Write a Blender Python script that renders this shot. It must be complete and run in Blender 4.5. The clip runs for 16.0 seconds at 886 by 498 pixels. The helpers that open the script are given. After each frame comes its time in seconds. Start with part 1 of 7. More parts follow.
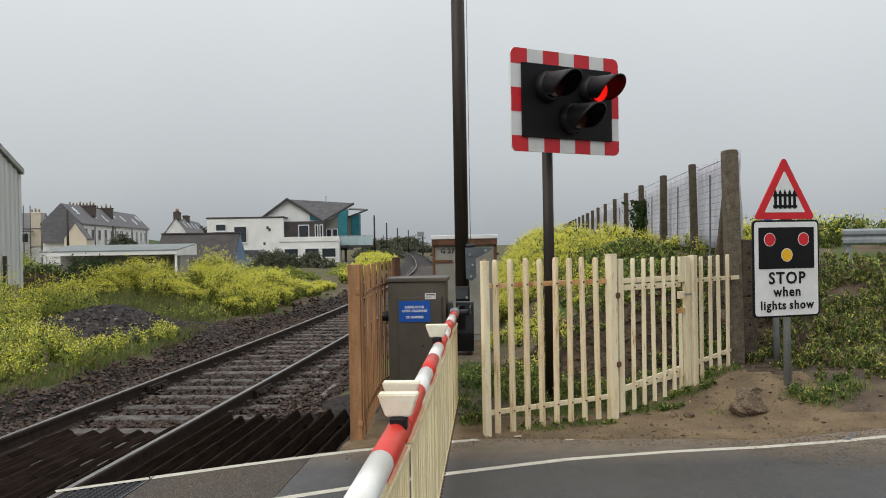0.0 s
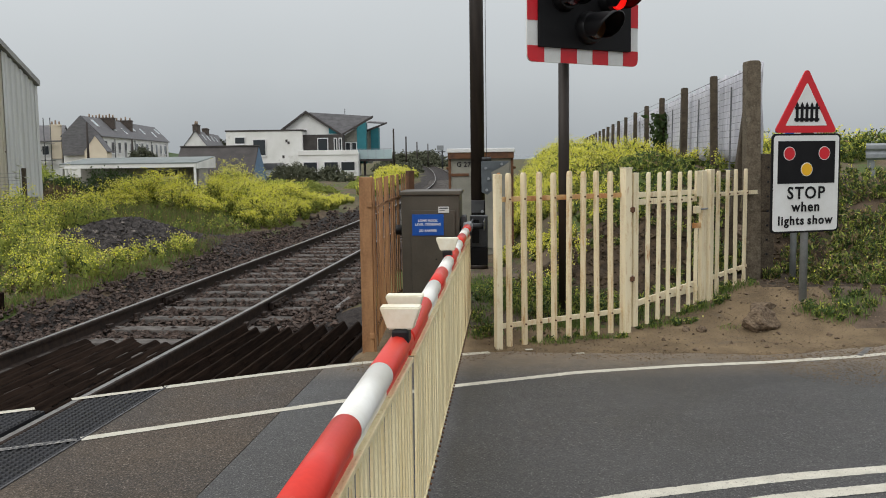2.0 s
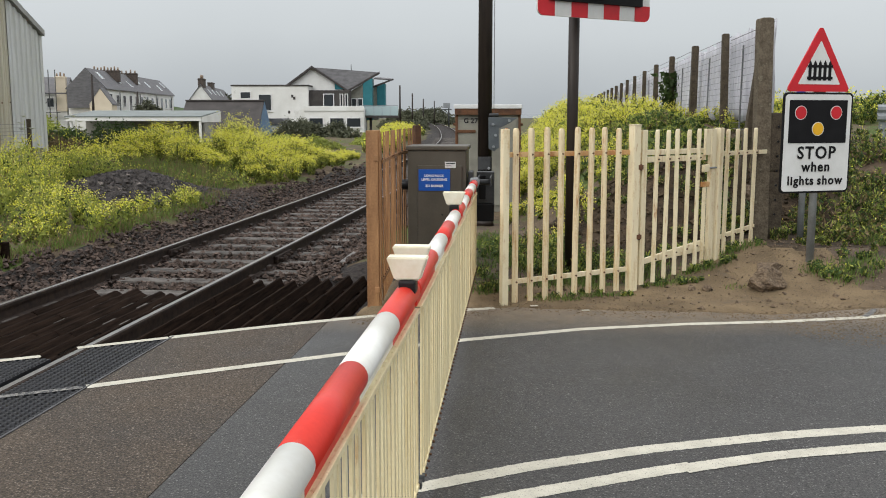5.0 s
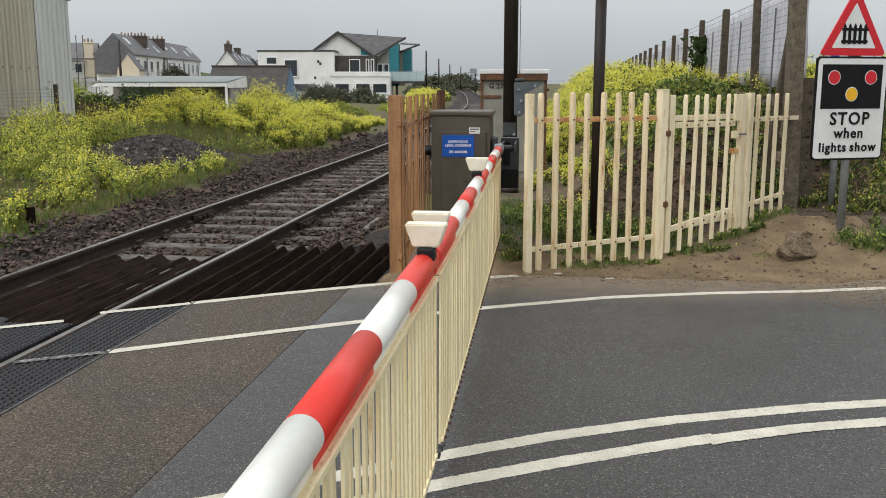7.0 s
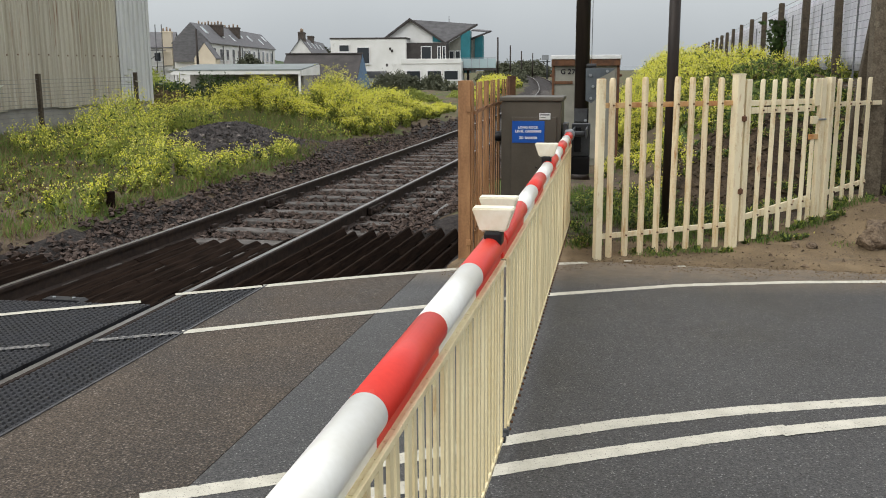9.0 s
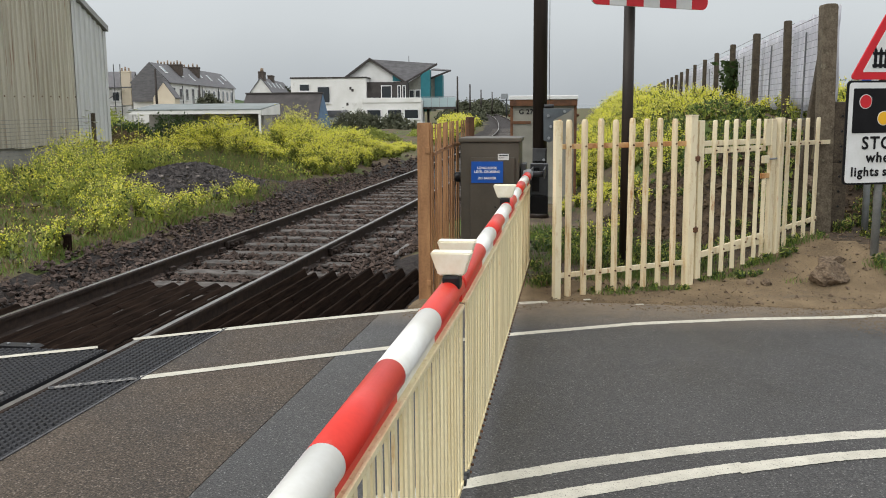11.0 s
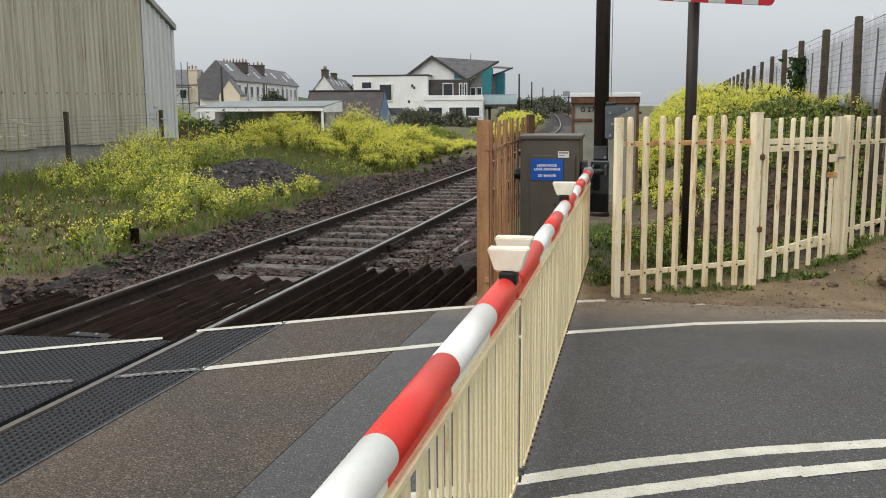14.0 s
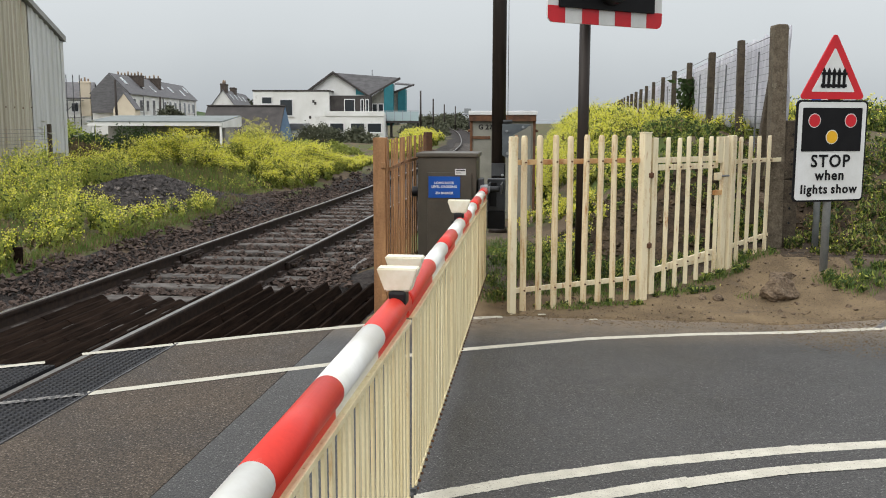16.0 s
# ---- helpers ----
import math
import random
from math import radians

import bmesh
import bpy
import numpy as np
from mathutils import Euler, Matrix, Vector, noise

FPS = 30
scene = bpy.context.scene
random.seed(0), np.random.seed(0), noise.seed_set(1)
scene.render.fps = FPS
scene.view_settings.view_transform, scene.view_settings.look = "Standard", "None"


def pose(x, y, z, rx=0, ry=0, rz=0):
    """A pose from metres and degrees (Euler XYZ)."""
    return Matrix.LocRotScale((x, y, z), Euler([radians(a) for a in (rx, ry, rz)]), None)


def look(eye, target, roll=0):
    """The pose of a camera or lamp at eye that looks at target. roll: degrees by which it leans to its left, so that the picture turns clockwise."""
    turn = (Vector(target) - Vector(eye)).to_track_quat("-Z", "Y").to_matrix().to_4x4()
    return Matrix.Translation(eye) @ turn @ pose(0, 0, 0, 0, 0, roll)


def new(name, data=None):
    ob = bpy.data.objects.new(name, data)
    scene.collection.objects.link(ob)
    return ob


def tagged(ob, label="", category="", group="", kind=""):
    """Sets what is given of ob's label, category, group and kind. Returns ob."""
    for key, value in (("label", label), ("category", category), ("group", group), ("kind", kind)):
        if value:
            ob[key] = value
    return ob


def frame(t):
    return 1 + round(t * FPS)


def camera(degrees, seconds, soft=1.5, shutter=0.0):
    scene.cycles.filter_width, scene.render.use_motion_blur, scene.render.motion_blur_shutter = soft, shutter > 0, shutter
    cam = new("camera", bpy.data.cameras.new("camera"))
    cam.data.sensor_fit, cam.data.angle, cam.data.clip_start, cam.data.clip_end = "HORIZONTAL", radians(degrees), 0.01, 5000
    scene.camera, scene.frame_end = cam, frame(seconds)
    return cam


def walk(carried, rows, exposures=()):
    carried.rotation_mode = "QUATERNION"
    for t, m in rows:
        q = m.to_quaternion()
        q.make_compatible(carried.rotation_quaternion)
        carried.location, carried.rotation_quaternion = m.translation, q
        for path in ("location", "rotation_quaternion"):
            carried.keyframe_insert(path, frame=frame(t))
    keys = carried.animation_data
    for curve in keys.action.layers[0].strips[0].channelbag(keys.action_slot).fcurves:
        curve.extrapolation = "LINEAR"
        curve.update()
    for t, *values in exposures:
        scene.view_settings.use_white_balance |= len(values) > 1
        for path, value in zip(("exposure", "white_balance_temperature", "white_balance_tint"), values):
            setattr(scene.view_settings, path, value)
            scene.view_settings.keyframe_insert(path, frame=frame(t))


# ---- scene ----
cam = camera(50.6, 16.0, soft=1.0)
PATH = [
    (0, (-0.076, -0.181, 1.728), (-0.077, 1.818, 1.712), -1.0),
    (0.5, (-0.055, -0.16, 1.736), (-0.066, 1.84, 1.741), -1.0),
    (1, (-0.034, -0.129, 1.741), (-0.065, 1.871, 1.73), -0.8),
    (1.5, (-0.013, -0.117, 1.733), (-0.047, 1.881, 1.633), -0.8),
    (2, (-0.009, -0.113, 1.716), (-0.055, 1.877, 1.518), -0.8),
    (2.5, (-0.026, -0.098, 1.694), (-0.081, 1.882, 1.414), -0.7),
    (3, (-0.031, -0.089, 1.683), (-0.085, 1.882, 1.347), -0.3),
    (3.5, (-0.036, -0.082, 1.679), (-0.086, 1.885, 1.319), 0.2),
    (4, (-0.041, -0.082, 1.68), (-0.085, 1.887, 1.332), 0.4),
    (4.2, (-0.039, -0.086, 1.68), (-0.082, 1.887, 1.353), 0.3),
    (6.3, (-0.003, -0.044, 1.684), (-0.093, 1.936, 1.411), -0.1),
    (6.5, (-0.003, -0.031, 1.675), (-0.099, 1.941, 1.357), 0.0),
    (7, (0.001, -0.008, 1.671), (-0.11, 1.957, 1.315), 0.0),
    (7.5, (0.015, -0.012, 1.667), (-0.127, 1.95, 1.303), -0.6),
    (8, (0.015, -0.023, 1.667), (-0.196, 1.928, 1.281), -1.2),
    (8.5, (0.011, -0.012, 1.662), (-0.253, 1.93, 1.268), -1.3),
    (9, (0.012, -0.007, 1.657), (-0.247, 1.939, 1.275), -0.3),
    (9.5, (0.022, -0.017, 1.663), (-0.199, 1.943, 1.331), 0.4),
    (9.7, (0.028, -0.018, 1.667), (-0.178, 1.947, 1.358), 0.5),
    (11.8, (0.03, -0.043, 1.696), (-0.154, 1.925, 1.393), -0.9),
    (12, (0.031, -0.031, 1.693), (-0.166, 1.934, 1.378), -1.1),
    (12.5, (0.037, -0.058, 1.692), (-0.199, 1.903, 1.373), -1.3),
    (13, (0.044, -0.068, 1.691), (-0.245, 1.882, 1.356), -1.1),
    (13.5, (0.046, -0.053, 1.684), (-0.246, 1.898, 1.356), -0.4),
    (14, (0.042, -0.05, 1.685), (-0.264, 1.903, 1.377), -0.4),
    (14.5, (0.041, -0.038, 1.683), (-0.258, 1.912, 1.356), -0.3),
    (15, (0.041, -0.037, 1.681), (-0.196, 1.919, 1.334), 0.6),
    (15.5, (0.065, -0.036, 1.677), (-0.094, 1.93, 1.346), 0.8),
    (16, (0.095, -0.037, 1.699), (-0.006, 1.942, 1.424), 0.1),
]
walk(cam, [(t, look(eye, target, roll)) for t, eye, target, roll in PATH], [(0.0, -0.20), (1.0, -0.22), (1.7, -0.24), (3.0, 0.0), (9.0, 0.0), (14.0, 0.06), (16.0, 0.06)])

# ---- world and light: an overcast sky ----
world = bpy.data.worlds.new("overcast_sky")
scene.world = world
world.use_nodes = True
wn, wl = world.node_tree.nodes, world.node_tree.links
wn.clear()
w_out = wn.new("ShaderNodeOutputWorld")
w_bg = wn.new("ShaderNodeBackground")
w_sky = wn.new("ShaderNodeTexSky")
w_sky.sky_type = "NISHITA"
w_sky.sun_disc = False
w_sky.sun_elevation = radians(52)
w_sky.sun_rotation = radians(228)
w_sky.air_density, w_sky.dust_density = 1.0, 4.0
w_scale = wn.new("ShaderNodeVectorMath")
w_scale.operation = "SCALE"
w_scale.inputs["Scale"].default_value = 0.05
w_co = wn.new("ShaderNodeTexCoord")
w_sep = wn.new("ShaderNodeSeparateXYZ")
w_noise = wn.new("ShaderNodeTexNoise")
w_noise.inputs["Scale"].default_value = 2.2
w_noise.inputs["Detail"].default_value = 5
w_add = wn.new("ShaderNodeMath")
w_add.operation = "MULTIPLY_ADD"
w_add.inputs[1].default_value = 0.12
w_ramp = wn.new("ShaderNodeValToRGB")
cr = w_ramp.color_ramp
cr.elements[0].position, cr.elements[0].color = 0.0, (0.295, 0.32, 0.335, 1)
cr.elements[1].position, cr.elements[1].color = 1.0, (1.25, 1.27, 1.3, 1)
for pos, col in ((0.06, (0.362, 0.39, 0.412, 1)), (0.13, (0.485, 0.515, 0.532, 1)), (0.30, (0.650, 0.680, 0.695, 1)), (0.55, (0.95, 0.97, 1.0, 1))):
    e = cr.elements.new(pos)
    e.color = col
w_mix = wn.new("ShaderNodeMix")
w_mix.data_type = "RGBA"
w_mix.inputs["Factor"].default_value = 0.9
wl.new(w_co.outputs["Generated"], w_sep.inputs[0])
wl.new(w_co.outputs["Generated"], w_noise.inputs["Vector"])
wl.new(w_noise.outputs["Fac"], w_add.inputs[0])
wl.new(w_sep.outputs["Z"], w_add.inputs[2])
wl.new(w_add.outputs[0], w_ramp.inputs["Fac"])
wl.new(w_sky.outputs["Color"], w_scale.inputs[0])
wl.new(w_scale.outputs[0], w_mix.inputs["A"])
wl.new(w_ramp.outputs["Color"], w_mix.inputs["B"])
wl.new(w_mix.outputs["Result"], w_bg.inputs["Color"])
w_bg.inputs["Strength"].default_value = 1.36
wl.new(w_bg.outputs[0], w_out.inputs[0])

sun_data = bpy.data.lights.new("sun", "SUN")
sun_data.energy = 1.6
sun_data.angle = radians(50)
sun_data.color = (1.0, 0.97, 0.93)
sun = new("sun", sun_data)
sun.matrix_world = look((0, 0, 10), (9, 8, 0))

# ---- materials ----
def mat(name, c1, c2=None, scale=6.0, rough=0.7, bump=0.2, fine=80.0, metal=0.0, stretch=(1, 1, 1), c3=None, c3_scale=1.5, c3_at=0.6, rand=0.0, rough2=None, spec=0.3, grain=0.25, distance=0.01, lo=0.36, hi=0.62, thin=0.0, fleck=None):
    """Two colours mixed by a coarse and a fine noise, a third one in stains, with fine relief."""
    m = bpy.data.materials.new(name)
    m.use_nodes = True
    n, l = m.node_tree.nodes, m.node_tree.links
    b = n["Principled BSDF"]
    co = n.new("ShaderNodeTexCoord")
    mp = n.new("ShaderNodeMapping")
    mp.inputs["Scale"].default_value = stretch
    ob_info = n.new("ShaderNodeObjectInfo")
    shift = n.new("ShaderNodeMath")
    shift.operation = "MULTIPLY"
    shift.inputs[1].default_value = 37.0
    l.new(ob_info.outputs["Random"], shift.inputs[0])
    place = n.new("ShaderNodeVectorMath")
    l.new(co.outputs["Object"], place.inputs[0])
    l.new(shift.outputs[0], place.inputs[1])
    l.new(place.outputs[0], mp.inputs["Vector"])
    a = n.new("ShaderNodeTexNoise")
    a.inputs["Scale"].default_value, a.inputs["Detail"].default_value = scale, 6
    f = n.new("ShaderNodeTexNoise")
    f.inputs["Scale"].default_value, f.inputs["Detail"].default_value = fine, 3
    l.new(mp.outputs[0], a.inputs["Vector"])
    l.new(place.outputs[0], f.inputs["Vector"])
    mixf = n.new("ShaderNodeMix")
    mixf.inputs["Factor"].default_value = grain
    l.new(a.outputs["Fac"], mixf.inputs["A"])
    l.new(f.outputs["Fac"], mixf.inputs["B"])
    r = n.new("ShaderNodeValToRGB")
    c2 = c2 or tuple(v * 0.75 for v in c1)
    r.color_ramp.elements[0].position, r.color_ramp.elements[0].color = lo, (*c2, 1)
    r.color_ramp.elements[1].position, r.color_ramp.elements[1].color = hi, (*c1, 1)
    l.new(mixf.outputs["Result"], r.inputs["Fac"])
    colour = r.outputs["Color"]
    if c3:
        s = n.new("ShaderNodeTexNoise")
        s.inputs["Scale"].default_value, s.inputs["Detail"].default_value = c3_scale, 8
        s.inputs["Roughness"].default_value = 0.65
        l.new(mp.outputs[0], s.inputs["Vector"])
        sr = n.new("ShaderNodeValToRGB")
        sr.color_ramp.elements[0].position, sr.color_ramp.elements[1].position = c3_at, c3_at + 0.12
        l.new(s.outputs["Fac"], sr.inputs["Fac"])
        mx = n.new("ShaderNodeMix")
        mx.data_type = "RGBA"
        mx.inputs["B"].default_value = (*c3, 1)
        l.new(sr.outputs["Color"], mx.inputs["Factor"])
        l.new(colour, mx.inputs["A"])
        colour = mx.outputs["Result"]
    if fleck:
        fn = n.new("ShaderNodeTexNoise")
        fn.inputs["Scale"].default_value, fn.inputs["Detail"].default_value = fleck[1], 1
        l.new(place.outputs[0], fn.inputs["Vector"])
        fr = n.new("ShaderNodeValToRGB")
        fr.color_ramp.elements[0].position, fr.color_ramp.elements[1].position = fleck[2], fleck[2] + 0.05
        l.new(fn.outputs["Fac"], fr.inputs["Fac"])
        fm = n.new("ShaderNodeMix")
        fm.data_type = "RGBA"
        fm.inputs["B"].default_value = (*fleck[0], 1)
        l.new(fr.outputs["Color"], fm.inputs["Factor"])
        l.new(colour, fm.inputs["A"])
        colour = fm.outputs["Result"]
    if rand:
        oi = n.new("ShaderNodeObjectInfo")
        isl = n.new("ShaderNodeNewGeometry")
        add = n.new("ShaderNodeMath")
        add.operation = "ADD"
        l.new(oi.outputs["Random"], add.inputs[0])
        l.new(isl.outputs["Random Per Island"], add.inputs[1])
        mr = n.new("ShaderNodeMapRange")
        mr.inputs["From Max"].default_value = 2.0
        mr.inputs["To Min"].default_value, mr.inputs["To Max"].default_value = 1 - rand, 1 + rand
        l.new(add.outputs[0], mr.inputs["Value"])
        hv = n.new("ShaderNodeHueSaturation")
        l.new(mr.outputs[0], hv.inputs["Value"])
        l.new(colour, hv.inputs["Color"])
        colour = hv.outputs["Color"]
    l.new(colour, b.inputs["Base Color"])
    b.inputs["Metallic"].default_value = metal
    b.inputs["Specular IOR Level"].default_value = spec
    if rough2 is None:
        b.inputs["Roughness"].default_value = rough
    else:
        rr = n.new("ShaderNodeMapRange")
        rr.inputs["From Min"].default_value, rr.inputs["From Max"].default_value = 0.35, 0.65
        rr.inputs["To Min"].default_value, rr.inputs["To Max"].default_value = rough, rough2
        l.new(a.outputs["Fac"], rr.inputs["Value"])
        l.new(rr.outputs[0], b.inputs["Roughness"])
    if bump:
        bp = n.new("ShaderNodeBump")
        bp.inputs["Strength"].default_value, bp.inputs["Distance"].default_value = bump, distance
        l.new(mixf.outputs["Result"], bp.inputs["Height"])
        l.new(bp.outputs[0], b.inputs["Normal"])
    if thin:
        tr = n.new("ShaderNodeBsdfTranslucent")
        l.new(colour, tr.inputs["Color"])
        ms = n.new("ShaderNodeMixShader")
        ms.inputs[0].default_value = thin
        l.new(b.outputs[0], ms.inputs[1])
        l.new(tr.outputs[0], ms.inputs[2])
        l.new(ms.outputs[0], n["Material Output"].inputs["Surface"])
    return m


M = {}
M["asphalt"] = mat("asphalt_dark", (0.074, 0.072, 0.069), (0.018, 0.0172, 0.0168), 1.1, 0.42, 0.8, 110, rough2=0.62, grain=0.72, lo=0.40, hi=0.60, c3=(0.050, 0.049, 0.048), c3_scale=0.9, c3_at=0.60, distance=0.006, fleck=((0.24, 0.235, 0.22), 110, 0.685))
M["asphalt_brown"] = mat("asphalt_brown", (0.106, 0.083, 0.062), (0.022, 0.0174, 0.0134), 1.4, 0.6, 1.0, 95, rough2=0.8, grain=0.75, lo=0.40, hi=0.62, spec=0.25, c3=(0.05, 0.045, 0.04), c3_scale=1.2, c3_at=0.62, distance=0.008, fleck=((0.21, 0.18, 0.15), 95, 0.66))


def dusty(m, start, full, colour):
    """Sand trodden and blown over the far edge of the road, thinning out towards the lane."""
    n, l = m.node_tree.nodes, m.node_tree.links
    b = n["Principled BSDF"]
    old = b.inputs["Base Color"].links[0].from_socket
    geo, sep = n.new("ShaderNodeNewGeometry"), n.new("ShaderNodeSeparateXYZ")
    l.new(geo.outputs["Position"], sep.inputs[0])
    ramp = n.new("ShaderNodeMapRange")
    ramp.inputs["From Min"].default_value, ramp.inputs["From Max"].default_value = start, full
    l.new(sep.outputs["Y"], ramp.inputs["Value"])
    ns = n.new("ShaderNodeTexNoise")
    ns.inputs["Scale"].default_value, ns.inputs["Detail"].default_value = 7.0, 9.0
    l.new(geo.outputs["Position"], ns.inputs["Vector"])
    ns2 = n.new("ShaderNodeTexNoise")
    ns2.inputs["Scale"].default_value = 120.0
    l.new(geo.outputs["Position"], ns2.inputs["Vector"])
    both = n.new("ShaderNodeMath")
    both.operation = "MULTIPLY"
    l.new(ns.outputs["Fac"], both.inputs[0])
    l.new(ns2.outputs["Fac"], both.inputs[1])
    f = n.new("ShaderNodeMath")
    f.operation = "MULTIPLY"
    l.new(both.outputs[0], f.inputs[0])
    l.new(ramp.outputs["Result"], f.inputs[1])
    k4 = n.new("ShaderNodeMath")
    k4.operation = "MULTIPLY"
    k4.inputs[1].default_value = 4.2
    k4.use_clamp = True
    l.new(f.outputs[0], k4.inputs[0])
    mx = n.new("ShaderNodeMix")
    mx.data_type = "RGBA"
    for sock in mx.inputs:
        if sock.type == "RGBA" and sock.name == "B":
            sock.default_value = (*colour, 1)
        if sock.type == "RGBA" and sock.name == "A":
            l.new(old, sock)
        if sock.type == "VALUE" and sock.name == "Factor":
            l.new(k4.outputs[0], sock)
    for sock in mx.outputs:
        if sock.type == "RGBA":
            l.new(sock, b.inputs["Base Color"])


dusty(M["asphalt"], 6.95, 7.95, (0.165, 0.128, 0.088))
M["line_paint"] = mat("road_paint", (0.56, 0.535, 0.45), (0.42, 0.40, 0.33), 9, 0.6, 0.25, 160, c3=(0.13, 0.12, 0.11), c3_scale=45, c3_at=0.60, fleck=((0.20, 0.19, 0.17), 110, 0.665), grain=0.4)
M["line_worn"] = mat("worn_road_paint", (0.34, 0.325, 0.30), (0.10, 0.098, 0.092), 30, 0.6, 0.4, 160, c3=(0.030, 0.031, 0.034), c3_scale=40, c3_at=0.43)
M["soil"] = mat("soil", (0.15, 0.112, 0.075), (0.065, 0.050, 0.034), 2.2, 0.95, 0.8, 70, spec=0.15, c3=(0.075, 0.105, 0.03), c3_scale=0.9, c3_at=0.47, grain=0.4, distance=0.03)
M["sand"] = mat("sandy_dirt", (0.225, 0.165, 0.098), (0.095, 0.070, 0.043), 2.5, 0.95, 0.9, spec=0.15, fine=110, grain=0.45, c3=(0.10, 0.085, 0.07), c3_scale=2.0, c3_at=0.6, distance=0.015, fleck=((0.06, 0.05, 0.04), 60, 0.66))
M["earth_dark"] = mat("bare_earth", (0.075, 0.052, 0.031), (0.022, 0.0155, 0.010), 7, 0.95, 1.0, 45, distance=0.05)
M["soil_wet"] = mat("damp_soil", (0.12, 0.086, 0.058), (0.045, 0.032, 0.022), 3.5, 0.9, 0.9, 60, distance=0.03, c3=(0.06, 0.085, 0.026), c3_scale=1.6, c3_at=0.53)
# brownish-green leaf for far shrubs, with the haze mixed into its greyer colour
M["leaf_hazed"] = mat("hazed_distant_leaf", (0.095, 0.10, 0.062), (0.05, 0.056, 0.034), 3, 0.7, 0.0, 30, rand=0.4, spec=0.2)
M["clod"] = mat("earth_clod", (0.085, 0.060, 0.034), (0.028, 0.020, 0.011), 7, 0.95, 0.6, 45, rand=0.7)
M["trackbed"] = mat("ballast_bed", (0.045, 0.037, 0.033), (0.014, 0.012, 0.011), 22, 0.9, 1.0, 60, distance=0.04)
M["stone"] = mat("ballast_stone", (0.086, 0.061, 0.049), (0.022, 0.0155, 0.0125), 8, 0.75, spec=0.25, bump=0.4, fine=60, rand=0.8)
M["stone_pile"] = mat("grey_spoil", (0.050, 0.043, 0.040), (0.010, 0.0088, 0.0082), 9, 0.75, 0.4, 60, rand=0.95, c3=(0.19, 0.165, 0.145), c3_scale=4.2, c3_at=0.60)
M["pebble"] = mat("sandy_pebble", (0.20, 0.15, 0.10), (0.085, 0.062, 0.043), 9, 0.9, 0.3, 60, rand=0.8)
M["rail_side"] = mat("rail_rust", (0.040, 0.026, 0.019), (0.016, 0.011, 0.009), 15, 0.8, 0.3, 90)
M["rail_head"] = mat("rail_head_steel", (0.24, 0.225, 0.21), (0.15, 0.14, 0.13), 12, 0.32, 0.1, 120, metal=0.85)
M["sleeper"] = mat("sleeper", (0.115, 0.104, 0.094), (0.04, 0.035, 0.031), 7, 0.85, 0.5, 60, rand=0.3)
M["guard_timber"] = mat("tarred_timber", (0.019, 0.0120, 0.0085), (0.006, 0.0040, 0.0030), 5, 0.95, 0.5, 70, spec=0.03, stretch=(8, 0.6, 8), rand=0.35, c3=(0.06, 0.048, 0.036), c3_scale=3, c3_at=0.70)
M["deck"] = mat("crossing_deck_rubber", (0.027, 0.028, 0.032), (0.013, 0.0137, 0.0155), 6, 0.5, 0.3, 90, rough2=0.65)
M["deck_steel"] = mat("deck_edge_steel", (0.12, 0.12, 0.125), (0.06, 0.06, 0.062), 9, 0.5, 0.2, metal=0.6)
M["cream"] = mat("cream_paint", (0.75, 0.665, 0.46), (0.58, 0.43, 0.23), 5, 0.45, 0.12, 60, stretch=(4, 4, 0.7), rand=0.07, c3=(0.42, 0.20, 0.070), c3_scale=5.0, c3_at=0.60, lo=0.30, hi=0.48)
M["cream_stained"] = mat("cream_paint_stained", (0.73, 0.62, 0.41), (0.55, 0.37, 0.18), 5, 0.5, 0.15, 60, stretch=(8, 8, 0.6), rand=0.08, c3=(0.36, 0.155, 0.045), c3_scale=7.0, c3_at=0.585, lo=0.34, hi=0.52)
M["cream_rail"] = mat("cream_paint_rusty", (0.63, 0.42, 0.20), (0.47, 0.205, 0.068), 7, 0.55, 0.2, 60, c3=(0.34, 0.125, 0.035), c3_scale=4, c3_at=0.52)
M["cream_skirt"] = mat("cream_skirt_paint", (0.79, 0.70, 0.45), (0.66, 0.54, 0.30), 3, 0.5, 0.1, 60, stretch=(3, 3, 0.5), rand=0.05, c3=(0.44, 0.25, 0.085), c3_scale=6, c3_at=0.62)
M["tan"] = mat("tan_paint", (0.36, 0.195, 0.09), (0.20, 0.10, 0.046), 4, 0.6, 0.15, 60, stretch=(3, 3, 0.5), rand=0.35, c3=(0.14, 0.065, 0.03), c3_scale=4, c3_at=0.62)
M["red"] = mat("red_band", (0.66, 0.040, 0.024), (0.56, 0.030, 0.020), 7, 0.38, 0.05, 60, stretch=(1, 0.35, 1), c3=(0.60, 0.13, 0.10), c3_scale=11, c3_at=0.60)
M["white"] = mat("white_band", (0.80, 0.80, 0.755), (0.71, 0.70, 0.64), 6, 0.3, 0.05, 60, c3=(0.52, 0.47, 0.36), c3_scale=5, c3_at=0.69)
M["lamp_white"] = mat("lamp_hood_white", (0.82, 0.79, 0.65), (0.72, 0.66, 0.49), 9, 0.5, 0.1, 60, c3=(0.42, 0.24, 0.10), c3_scale=9, c3_at=0.70)
M["black"] = mat("black_paint", (0.008, 0.008, 0.009), (0.004, 0.004, 0.005), 8, 0.45, 0.1, 60)
M["black_matt"] = mat("matt_black_board", (0.007, 0.007, 0.008), (0.004, 0.004, 0.005), 8, 0.6, 0.05, 60, spec=0.2)
M["sign_red"] = mat("sign_red", (0.58, 0.02, 0.03), (0.5, 0.02, 0.028), 7, 0.35, 0.03, 60)
